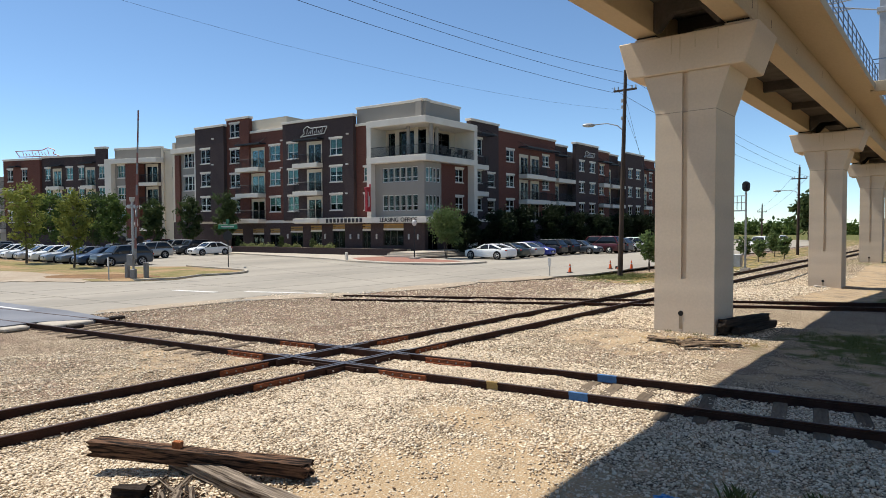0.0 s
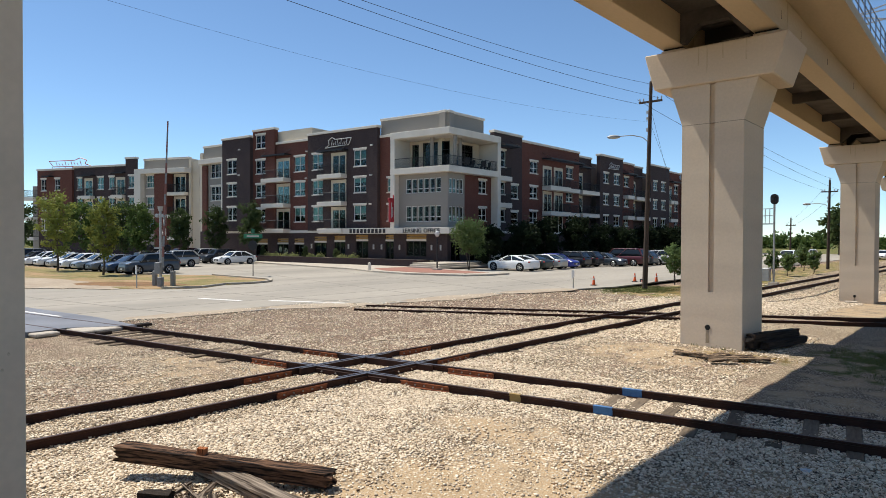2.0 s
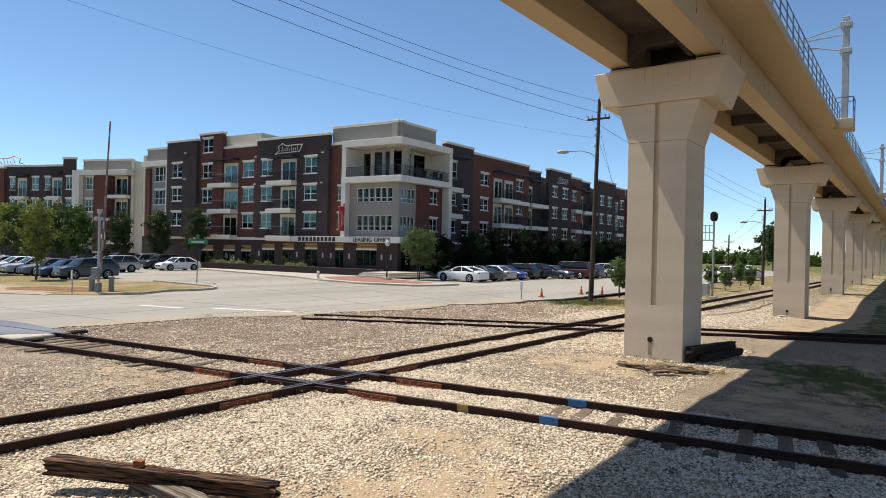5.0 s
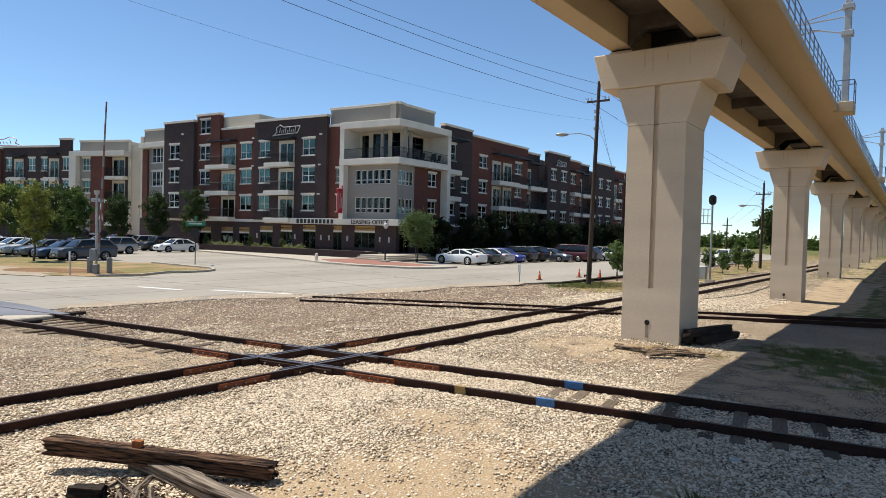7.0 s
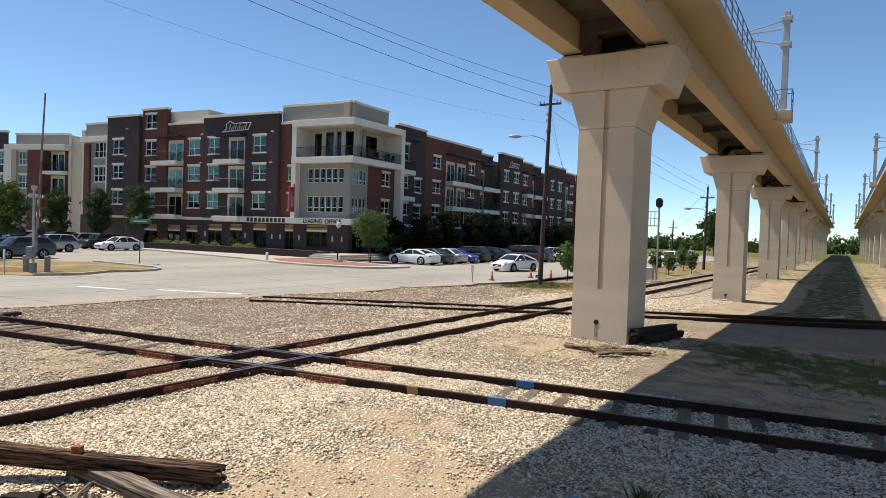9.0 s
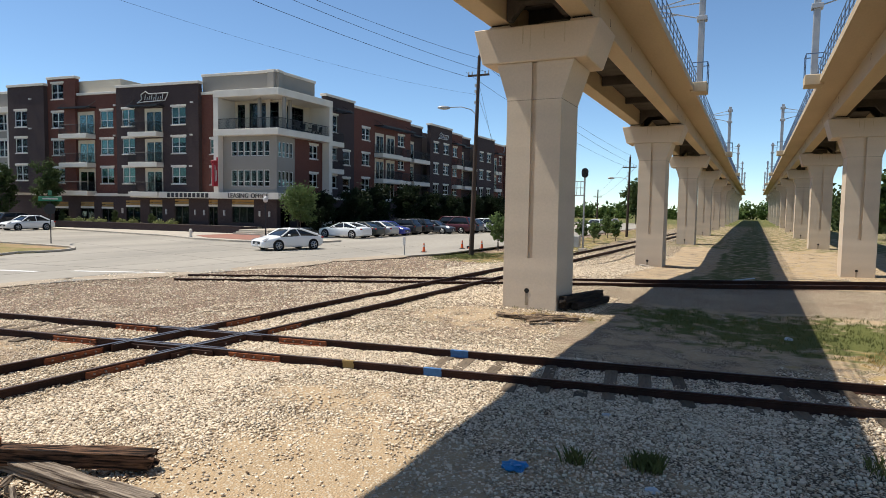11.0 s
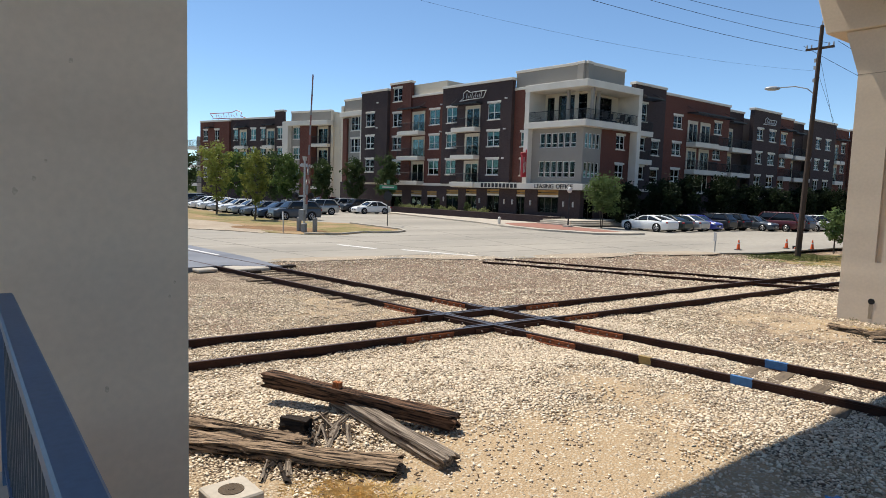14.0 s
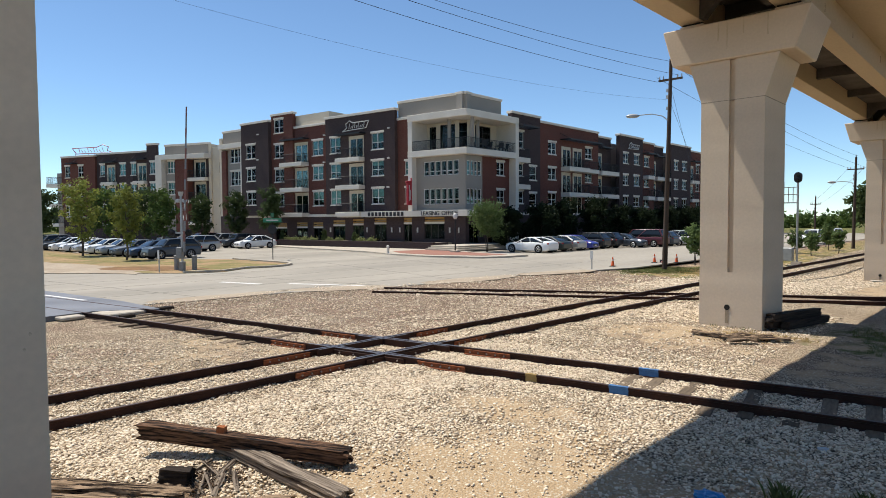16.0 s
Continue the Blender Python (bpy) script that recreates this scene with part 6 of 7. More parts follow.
KIND = {  # length, width, belt, roof, ground clearance, bonnet height, front glass base and top, rear glass top and base (along the car, nose at zero)
    "sedan": (4.75, 1.82, 0.95, 1.44, 0.2, 0.88, 1.35, 2.1, 3.25, 4.1),
    "coupe": (4.65, 1.82, 0.94, 1.40, 0.19, 0.84, 1.3, 2.1, 2.85, 4.1),
    "suv": (4.5, 1.82, 1.04, 1.64, 0.25, 1.05, 1.15, 1.75, 3.85, 4.35),
    "muscle": (5.02, 1.92, 1.0, 1.40, 0.19, 0.93, 1.55, 2.4, 3.2, 4.35),
    "van": (5.3, 2.0, 1.15, 1.9, 0.28, 1.15, 1.1, 1.7, 4.75, 5.2),
}


def loft(rings):
    bm = bmesh.new()
    vr = [[bm.verts.new(p) for p in r] for r in rings]
    k = len(vr[0])
    for a, b in zip(vr, vr[1:]):
        for j in range(k):
            bm.faces.new((a[j], a[(j + 1) % k], b[(j + 1) % k], b[j]))
    bm.faces.new(vr[0][::-1])
    bm.faces.new(vr[-1])
    bmesh.ops.recalc_face_normals(bm, faces=bm.faces)
    for f in bm.faces:
        f.smooth = len(f.verts) == 4
    return bm


def smooth_rows(rows, k=3):
    """Stations between the given ones, on a smooth curve through them."""
    out = []
    n = len(rows)
    for i in range(n - 1):
        p0, p1, p2, p3 = (rows[max(i - 1, 0)], rows[i], rows[i + 1], rows[min(i + 2, n - 1)])
        for j in range(k):
            t = j / k
            out.append(tuple(b + 0.5 * t * (c - a + t * (2 * a - 5 * b + 4 * c - d + t * (3 * (b - c) + d - a))) for a, b, c, d in zip(p0, p1, p2, p3)))
    return out + [tuple(rows[-1])]


def car_body_bm(k):
    L, W, belt, roof, g, bonnet, a, b, c, d = KIND[k]
    w = W / 2
    st = smooth_rows([(0.0, 0.66, g + 0.14, 0.56), (0.06, 0.78, g + 0.05, bonnet - 0.2), (0.3, 0.91, g, bonnet - 0.09), (0.8, 0.98, g, bonnet - 0.01), (a, 1.0, g, belt), (b, 1.0, g, belt + 0.02), ((b + c) / 2, 1.0, g, belt + 0.03), (c, 1.0, g, belt + 0.05), (d, 0.985, g, belt + 0.05), (L - 0.35, 0.95, g + 0.02, belt + 0.03), (L - 0.08, 0.86, g + 0.08, belt - 0.04), (L, 0.76, g + 0.18, belt - 0.2)])
    rows = []
    for x, ww, zb, zt in st:
        m, h = ww * w, zt - zb
        half = [(0.9, 0.0), (0.975, 0.1), (0.985, 0.3), (1.0, 0.52), (0.995, 0.68), (0.96, 0.86), (0.9, 0.955), (0.78, 1.0), (0.4, 1.02)]
        rows.append([(x, -m * f, zb + h * q) for f, q in half] + [(x, 0, zb + h * 1.028)] + [(x, m * f, zb + h * q) for f, q in reversed(half)] + [(x, 0, zb)])
    return loft(rows)


def car_cabin_bm(k, grow=0.0):
    L, W, belt, roof, g, bonnet, a, b, c, d = KIND[k]
    w = W / 2
    st = smooth_rows([(a - 0.04, belt - 0.02), (a + (b - a) * 0.5, belt + (roof - belt) * 0.58), (b, roof - 0.035), ((b + c) / 2, roof), (c, roof - 0.04), (c + (d - c) * 0.5, belt + (roof - belt) * 0.58), (d + 0.05, belt + 0.03)])
    rows = []
    for x, top in st:
        f = max((top - belt) / (roof - belt), 0)
        m0, m1 = w * 0.945, w * (0.945 - 0.25 * f)
        half = [(m0, belt - 0.1), (m0 - (m0 - m1) * 0.35, belt + (top - belt) * 0.42), (m1 + (m0 - m1) * 0.12, belt + (top - belt) * 0.85), (m1 * 0.93, top - 0.015 * f), (m1 * 0.6, top + 0.012)]
        rows.append([(x, -y, z) for y, z in half] + [(x, y, z) for y, z in reversed(half)])
    return loft(rows)


def car_roof_bm(k):
    L, W, belt, roof, g, bonnet, a, b, c, d = KIND[k]
    w = W / 2 * 0.715
    st = smooth_rows([(b - 0.1, roof - 0.075), (b + 0.15, roof - 0.012), ((b + c) / 2, roof + 0.006), (c - 0.1, roof - 0.012), (c + 0.14, roof - 0.085)])
    return loft([[(x, -w * 1.02, z - 0.045), (x, -w * 0.97, z - 0.004), (x, -w * 0.8, z + 0.02), (x, 0, z + 0.03), (x, w * 0.8, z + 0.02), (x, w * 0.97, z - 0.004), (x, w * 1.02, z - 0.045), (x, 0, z - 0.03)] for x, z in st])


def pillar_bm(k, s, i):
    L, W, belt, roof, g, bonnet, a, b, c, d = KIND[k]
    (xa, za), (xb, zb), t = (((a, belt - 0.02), (b, roof - 0.02), 0.05), ((d, belt + 0.04), (c, roof - 0.02), 0.075), (((a + b) / 2 + 1.05, belt - 0.03), ((b + c) / 2 + 0.05, roof - 0.02), 0.04))[i]
    return tube(bmesh.new(), (xa, s * W / 2 * 0.935, za), (xb, s * W / 2 * 0.715, zb), t, seg=5)


def wheel_bm(r):
    bm = tube(bmesh.new(), (0, -0.11, 0), (0, 0.11, 0), r, seg=20)
    bmesh.ops.bevel(bm, geom=[e for e in bm.edges if abs(e.verts[0].co.y - e.verts[1].co.y) < 0.01], offset=0.025, segments=1, affect="EDGES")
    return bm


def rim_bm(r):
    bm = bmesh.new()
    tube(bm, (0, -0.113, 0), (0, -0.06, 0), r * 0.2, seg=10)
    for i in range(5):
        a = 2 * math.pi * i / 5
        tube(bm, (0, -0.115, 0), (r * 0.64 * math.cos(a), -0.11, r * 0.64 * math.sin(a)), 0.045, 0.03, seg=5)
    for i in range(20):
        a, b = 2 * math.pi * i / 20, 2 * math.pi * (i + 1) / 20
        tube(bm, (r * 0.66 * math.cos(a), -0.112, r * 0.66 * math.sin(a)), (r * 0.66 * math.cos(b), -0.112, r * 0.66 * math.sin(b)), 0.018, seg=4)
    return bm


def car(kind, colour, m, label, name="car", group="parked cars"):
    """A car on its wheels, nose along minus x of its own space, origin on the ground in the middle."""
    L, W, belt, roof, g, bonnet, a, b, c, d = KIND[kind]
    root = empty(name, m, label, "car", group)
    off = pose(-L / 2, 0, 0)
    put("body", shared(("body", kind, colour), lambda: car_body_bm(kind), [CAR_PAINT[colour]]), root, off)
    put("cabin_glass", shared(("cabin_glass", kind), lambda: car_cabin_bm(kind), [M["car_glass"]]), root, off, "dark tinted glass")
    put("roof", shared(("roof", kind, colour), lambda: car_roof_bm(kind), [CAR_PAINT[colour]]), root, off)
    for s in (-1, 1):
        for i in range(3):
            put("pillar", shared(("pillar", kind, colour, s, i), lambda: pillar_bm(kind, s, i), [CAR_PAINT[colour]]), root, off)
    r = 0.33 if kind in ("sedan", "coupe") else 0.365
    ww = []
    for x in ((1.08, L - 0.9) if kind == "coupe" else (0.93, L - 1.05)):
        for s in (-1, 1):
            arch = put("wheel_arch", shared(("wheel_arch", r), lambda: tube(bmesh.new(), (0, -0.02, 0), (0, 0.05, 0), r + 0.065, seg=20), [M["dark_gap"]]), root, off @ pose(x, s * (W / 2 - 0.012), r, 0, 0, 0 if s < 0 else 180))
            wh = put("wheel", shared(("wheel", r), lambda: wheel_bm(r), [M["tyre"]]), root, off @ pose(x, s * (W / 2 - 0.075), r, 0, 0, 0 if s < 0 else 180), "black tyre")
            put("rim", shared(("rim", r), lambda: rim_bm(r), [M["rim"]]), wh, pose(0, 0, 0), "silver spoked rim")
            ww.append((wh, r))
    for s in (-1, 1):
        put("headlight", shared("headlight", lambda: boxes((0, 0.42, -0.13, 0.13, -0.05, 0.05), bevel=0.03), [M["headlight"]]), root, off @ pose(0.1, s * W * 0.385, bonnet - 0.2, 0, -16, -14 * s))
        put("taillight", shared("taillight", lambda: boxes((-0.2, 0.0, -0.16, 0.16, -0.07, 0.07), bevel=0.03), [M["taillight"]]), root, off @ pose(L - 0.035, s * W * 0.365, belt - 0.14, 0, 0, -16 * s))
        put("mirror", shared(("mirror", colour), lambda: boxes((-0.07, 0.07, -0.1, 0.1, -0.055, 0.055), bevel=0.03), [CAR_PAINT[colour]]), root, off @ pose(a + 0.5, s * (W / 2 + 0.08), belt + 0.05))
    put("grille", shared("grille", lambda: boxes((0, 0.06, -0.45, 0.45, -0.1, 0.1), bevel=0.02), [M["black_metal"]]), root, off @ pose(-0.005, 0, 0.5))
    put("bumper_intake", shared("bumper_intake", lambda: boxes((0, 0.06, -0.6, 0.6, -0.05, 0.05), bevel=0.02), [M["black_metal"]]), root, off @ pose(0.03, 0, 0.33))
    put("number_plate", shared("number_plate", lambda: boxes((0, 0.02, -0.16, 0.16, -0.07, 0.07)), [M["sign_white"]]), root, off @ pose(-0.02, 0, 0.45), "plain pale plate")
    return root, ww


moving_car, moving_wheels = car("coupe", "white", pose(-22, 55, 0.015, 0, 0, 90), "white two-door coupe driving along the street", "moving_car", "")
row = [("muscle", "white", "white coupe parked beside the building"), ("sedan", "green", "dark green sedan in a parking row"), ("sedan", "silver", "silver sedan in a parking row"), ("sedan", "blue", "bright blue sedan in a parking row"), ("suv", "black", "large black sport utility car in a row"), ("suv", "black", "black sport utility car in a row"), ("sedan", "slate", "slate blue sedan in a parking row"), ("van", "maroon", "dark maroon minivan in a parking row"), ("suv", "slate", "dark slate sport utility car in a row"), ("sedan", "silver", "silver sedan in a parking row"), ("suv", "silver", "silver sport utility car in a row"), ("sedan", "white", "white sedan in a parking row")]
for i, (k, c, lab) in enumerate(row):
    pulled = (0.0, 0.0, 0.1, 0.0, 0.1, 0.2, 1.6, 2.6, 3.0, 3.4, 3.2, 3.6)[i]
    car(k, c, pose(-34.1 + pulled, 49.2 + 2.55 * i, 0.015, 0, 0, -2 if i == 0 else (0 if i % 3 else 180)), lab)
lot = [("suv", "slate", -52.6), ("sedan", "navy", -55.8), ("sedan", "grey", -59.2), ("sedan", "silver", -62.6), ("sedan", "white", -66.0), ("coupe", "silver", -69.4), ("sedan", "white", -72.9), ("sedan", "white", -76.4), ("sedan", "black", -80), ("suv", "grey", -84), ("suv", "black", -88)]
for k, c, x in lot:
    car(k, c, pose(x, 23.7, 0.015, 0, 0, 90), f"{ {'slate': 'slate blue', 'navy': 'dark navy', 'silver': 'silver', 'white': 'white', 'black': 'black', 'grey': 'grey'}[c]} car parked in the open car park")
for k, c, x, y in (("sedan", "white", -65.5, 39.2), ("suv", "black", -69.3, 39.4), ("suv", "silver", -72.9, 39.2), ("suv", "silver", -63.0, 31.0), ("suv", "maroon", -79.8, 40.0), ("sedan", "grey", -84, 40), ("suv", "black", -88, 40)):
    car(k, c, pose(x, y, 0.015, 0, 0, 90), f"{'dark maroon' if c == 'maroon' else c} car parked nose out near the building")
for x, y, c in ((-19.0, 86, "white"), (-19.5, 97, "white"), (-18.2, 62.0, "black")):
    car("suv", c, pose(x, y, 0.015, 0, 0, 80), f"{c} sport utility car standing far down the street")


# ---- trees ----
M["bark"] = shader("grey_brown_bark", (0.11, 0.085, 0.065), 0.95, scale=6, fine=40, bump=0.01)
M["blade"] = shader("grass_blades", (0.15, 0.15, 0.05), 0.8, second=(0.085, 0.105, 0.032), scale=2)
M["straw"] = shader("pale_straw", (0.78, 0.58, 0.28), 0.9, second=(0.60, 0.41, 0.17), scale=3)
M["blade_dry"] = shader("dry_grass_blades", (0.46, 0.33, 0.13), 0.85, second=(0.36, 0.25, 0.10), scale=3)


def tree(x, y, z, h, spread, trunk_h, mat, seed, label, count=2600, size=0.16, name="tree", lean=0.0, stems=1, group="street trees"):
    rnd = random.Random(seed)
    root = empty(name, pose(x, y, z), label, "tree", group)
    bm = bmesh.new()
    clumps = []
    for st in range(stems):
        bx = rnd.uniform(-0.25, 0.25) if stems > 1 else 0
        top = Vector((lean + bx * 2, 0, h * 0.82))
        base = Vector((bx * 0.5, 0, -0.1))
        r0 = 0.023 * h ** 0.75 / (1 if stems == 1 else 1.5)
        prev = base
        for i in range(1, 6):
            q = base.lerp(top, i / 5) + Vector((rnd.uniform(-0.08, 0.08), rnd.uniform(-0.08, 0.08), 0))
            tube(bm, prev, q, r0 * (1.05 - 0.18 * (i - 1)), r0 * (1.05 - 0.18 * i), seg=7)
            prev = q
        for i in range(22):
            f = trunk_h / h + (0.8 - trunk_h / h) * (i / 21) ** 0.9
            a = i * 2.4 + rnd.uniform(-0.5, 0.5)
            p0 = base.lerp(top, min(1, f / 0.82))
            reach = spread * (1.0 - 0.62 * abs((f - trunk_h / h) / (1 - trunk_h / h) - 0.35)) * rnd.uniform(0.65, 1.05)
            p1 = p0 + Vector((math.cos(a) * reach * 0.75, math.sin(a) * reach * 0.75, reach * rnd.uniform(0.25, 0.6)))
            tube(bm, p0, p1, r0 * 0.38, r0 * 0.12, seg=5)
            clumps.append((tuple(p1), spread * rnd.uniform(0.10, 0.21)))
            clumps.append((tuple(p0.lerp(p1, 0.7) + Vector((0, 0, -0.05 * h * rnd.random()))), spread * rnd.uniform(0.09, 0.19)))
            clumps.append((tuple(p0.lerp(p1, 0.4) + Vector((0, 0, 0.08 * h * rnd.random()))), spread * rnd.uniform(0.09, 0.17)))
        clumps.append(((top.x, top.y, h * 0.93), spread * 0.26))
    part("trunk", bm, M["bark"], root)
    put("crown", leaves_mesh("crown", clumps, int(count * 0.6), size * 1.45, seed, mat), root, pose(0, 0, 0))
    return root


tree(-62.3, 20.0, 0.1, 6.9, 2.2, 1.4, M["leaf_light"], 1, "young yellow-green street tree on dry grass", 5600, 0.085)
tree(-52.4, 20.0, 0.1, 5.9, 1.65, 1.4, M["leaf_light"], 2, "young yellow-green street tree on dry grass", 5200, 0.08)
tree(-60.5, 26.5, 0.0, 6.2, 1.9, 1.6, M["leaf_mid"], 3, "leafy green tree in the car park", 6500, 0.09)
tree(-72, 29.5, 0.0, 6.8, 2.8, 1.6, M["leaf_dark"], 4, "dense dark green tree in the car park", 6500, 0.11)
tree(-76.0, 38.0, 0.0, 6.6, 1.8, 1.6, M["leaf_dark"], 5, "dense dark green tree beside the building", 7000, 0.1)
tree(-75.0, 42.2, 0.0, 7.0, 2.0, 1.6, M["leaf_dark"], 6, "dense dark green tree beside the building", 7000, 0.1)
tree(-71.2, 45.0, 0.1, 7.5, 2.1, 1.6, M["leaf_dark"], 7, "dense dark green tree beside the building", 7000, 0.1)
tree(-85, 30.0, 0.0, 7.2, 3.0, 1.6, M["leaf_mid"], 8, "leafy green tree in the car park", 6000, 0.12)
tree(-90, 24.0, 0.0, 7.2, 3.0, 1.6, M["leaf_dark"], 9, "dense dark green tree in the car park", 6000, 0.12)
tree(-37.9, 47.4, 0.1, 4.7, 2.1, 1.3, M["leaf_corner"], 10, "small green multi-stemmed tree at the corner", 9500, 0.075, stems=3)
for i, (x, y, h, s) in enumerate([(-39.0, 52.0, 4.0, 1.9), (-38.4, 57.2, 4.5, 2.0), (-38.6, 62.0, 5.0, 2.1), (-38.2, 68.3, 5.3, 2.2), (-38.5, 74.5, 4.4, 2.2), (-38.3, 81, 4.2, 2.3), (-38.4, 88, 4.4, 2.4), (-38.4, 96, 4.6, 2.6), (-38.3, 106, 4.8, 2.8)]):
    tree(x, y, 0.1, h, s * 1.1, 0.4, M["leaf_oak_shaded"], 20 + i, "dense dark oak beside the apartment block, building shade in its colour", 13000, 0.1)
tree(-16.3, 42.5, 0.0, 2.6, 1.0, 0.7, M["leaf_corner"], 40, "small bushy roadside tree on the verge", 3600, 0.06, "shrub", stems=2)
for i, (x, y, h) in enumerate([(-15.4, 63.5, 2.5), (-13.6, 61.0, 2.3), (-12.6, 66.0, 2.4), (-14.6, 72, 2.8), (-16.5, 80, 3.0), (-11.8, 92, 3.0)]):
    tree(x, y, height(x, y), h * 0.85, 0.85, 0.5, M["leaf_corner"], 50 + i, "small roadside sapling on the verge", 2000, 0.07, "sapling")
tree(-23.5, 146, -0.3, 9.5, 4.5, 2.0, M["leaf_dark"], 60, "large dark tree far down the street", 2600, 0.35)
for i, (x, y, h) in enumerate([(13.5, 64, 7.5), (15, 76, 8.0), (14.5, 92, 8.5), (13.5, 52, 6.5)]):
    tree(x, y, -0.3, h, 3.4, 1.2, M["leaf_mid"], 65 + i, "leafy tree beside the far viaduct", 2600, 0.28, group="trees beside the viaduct")
for i, (x, h) in enumerate([(-26.3, 1.9), (-18.6, 2.0), (-13.6, 1.7)]):
    sh = tree(-43.62 + x * 0.9945 + 0.2, 50.85 + x * 0.1045 - 2.6, 0.1, h, 0.5, 0.15, M["leaf_dark"], 75 + i, "narrow clipped evergreen in the planter", 900, 0.09, "shrub", group="planter shrubs")


def foliage_belt(name, pts, count, size, seed, mat, label):
    r = random.Random(seed)
    clumps = []
    for x0, y0, x1, y1, h, n in pts:
        for i in range(n):
            f = r.random()
            hh = h * r.uniform(0.55, 1.0)
            x, y = x0 + (x1 - x0) * f + r.uniform(-4, 4), y0 + (y1 - y0) * f + r.uniform(-4, 4)
            for j in range(4):
                clumps.append(((x + r.uniform(-2, 2), y + r.uniform(-2, 2), hh * (0.2 + 0.22 * j)), h * r.uniform(0.22, 0.34)))
    ob = new(name, leaves_mesh(name, clumps, count, size, seed, mat))
    return tagged(ob, label, "woods", kind="stuff")


foliage_belt("far_woods", [(-70, 235, -16, 245, 5.0, 60), (20, 240, 60, 250, 6.0, 24), (-18, 290, 22, 296, 6.5, 26), (-140, 180, -70, 240, 8, 40), (-260, 60, -150, 160, 9, 50), (-280, -60, -260, 60, 9, 40)], 42000, 0.75, 5, M["leaf_mid"], "distant green woods along the horizon")
foliage_belt("far_woods", [(18, 120, 26, 240, 8, 30), (24, 20, 30, 110, 6, 26)], 16000, 0.5, 6, M["leaf_dark"], "green woods beside the far viaduct")


# ---- loose stones, grass ----
def scatter_stones():
    """Loose ballast: small angular stones, paler than the dirt, thickest round the tracks."""
    r = np.random.RandomState(3)
    ico = bmesh.new()
    bmesh.ops.create_cube(ico, size=1.45)
    bmesh.ops.triangulate(ico, faces=ico.faces)
    bv = np.array([v.co[:] for v in ico.verts])
    bf = np.array([[v.index for v in f.verts] for f in ico.faces])
    ico.free()
    zones = [(-9.5, 0.5, 2.5, 12.5, 105000, 0.0185), (-17, -6, 0, 12, 56000, 0.020), (0.5, 6, 2.5, 14, 15000, 0.024), (-14, -4, 12, 22, 26000, 0.025), (-23.6, -9, 9, 20, 34000, 0.025), (-21.5, -7, 18, 36, 26000, 0.034), (-15.2, -11.4, 28, 31.5, 500, 0.06), (-13.5, -5.4, 27, 52, 17000, 0.036)]
    out = []
    for x0, x1, y0, y1, n, s in zones:
        p = np.stack([r.uniform(x0, x1, n), r.uniform(y0, y1, n)], 1)
        keep = []
        for x, y in p:
            dirt, dry, green = cover(x, y)
            q = 1.0 - 0.92 * min(1, 1.15 * dirt + dry * 0.5 + green * 0.7 + 0.3 * noise.noise((x * 0.7, y * 0.7, 9)))
            keep.append(r.rand() < q * (1 - 0.8 * brown_gravel(x, y)))
        p = p[np.array(keep)]
        out.append((p, s))
    allv, allf, base = [], [], 0
    for p, s in out:
        n = len(p)
        sc = s * r.uniform(0.55, 1.5, (n, 1, 1)) * r.uniform(0.6, 1.25, (n, 1, 3)) * np.array([1, 1, 0.7])
        a = r.uniform(0, 6.28, n)
        jit = r.uniform(-0.3, 0.3, (n, len(bv), 3))
        v = (bv[None] * r.uniform(0.7, 1.1, (n, len(bv), 1)) + jit) * sc
        c, sn = np.cos(a)[:, None], np.sin(a)[:, None]
        v = np.stack([v[..., 0] * c - v[..., 1] * sn, v[..., 0] * sn + v[..., 1] * c, v[..., 2]], -1)
        z = np.array([height(x, y) + 0.035 * (noise.noise((x * 0.9, y * 0.9, 0)) + 0.5 * noise.noise((x * 2.3, y * 2.3, 3))) for x, y in p])
        v += np.concatenate([p, z[:, None] + 0.004], 1)[:, None, :]
        f = bf[None] + (np.arange(n) * len(bv))[:, None, None] + base
        allv.append(v.reshape(-1, 3))
        allf.append(f.reshape(-1, 3))
        base += n * len(bv)
    V, Fc = np.concatenate(allv), np.concatenate(allf)
    me = bpy.data.meshes.new("ballast_stones")
    me.vertices.add(len(V))
    me.vertices.foreach_set("co", V.ravel())
    me.loops.add(Fc.size)
    me.loops.foreach_set("vertex_index", Fc.ravel().astype(np.int32))
    me.polygons.add(len(Fc))
    me.polygons.foreach_set("loop_start", np.arange(0, Fc.size, 3, dtype=np.int32))
    me.update(calc_edges=True)
    me.materials.append(M["stones"])
    return tagged(new("ballast_stones", me), "pale loose crushed limestone ballast", "gravel", kind="stuff")


def stone_shader():
    m = shader("loose_limestone", (0.60, 0.53, 0.42), 0.9, second=(0.5, 0.43, 0.33), scale=14, fine=80)
    n, l = m.node_tree.nodes, m.node_tree.links
    b = n["Principled BSDF"]
    g = n.new("ShaderNodeNewGeometry")
    rp = n.new("ShaderNodeValToRGB")
    e = rp.color_ramp.elements
    e[0].color, e[1].color = (0.29, 0.208, 0.137, 1), (0.88, 0.755, 0.58, 1)
    mid = rp.color_ramp.elements.new(0.45)
    mid.color = (0.68, 0.545, 0.39, 1)
    l.new(g.outputs["Random Per Island"], rp.inputs[0])
    mx = n.new("ShaderNodeMix")
    mx.data_type = "RGBA"
    mx.inputs[0].default_value = 0.85
    l.new(b.inputs["Base Color"].links[0].from_socket, mx.inputs[6])
    l.new(rp.outputs[0], mx.inputs[7])
    l.new(mx.outputs[2], b.inputs["Base Color"])
    return m


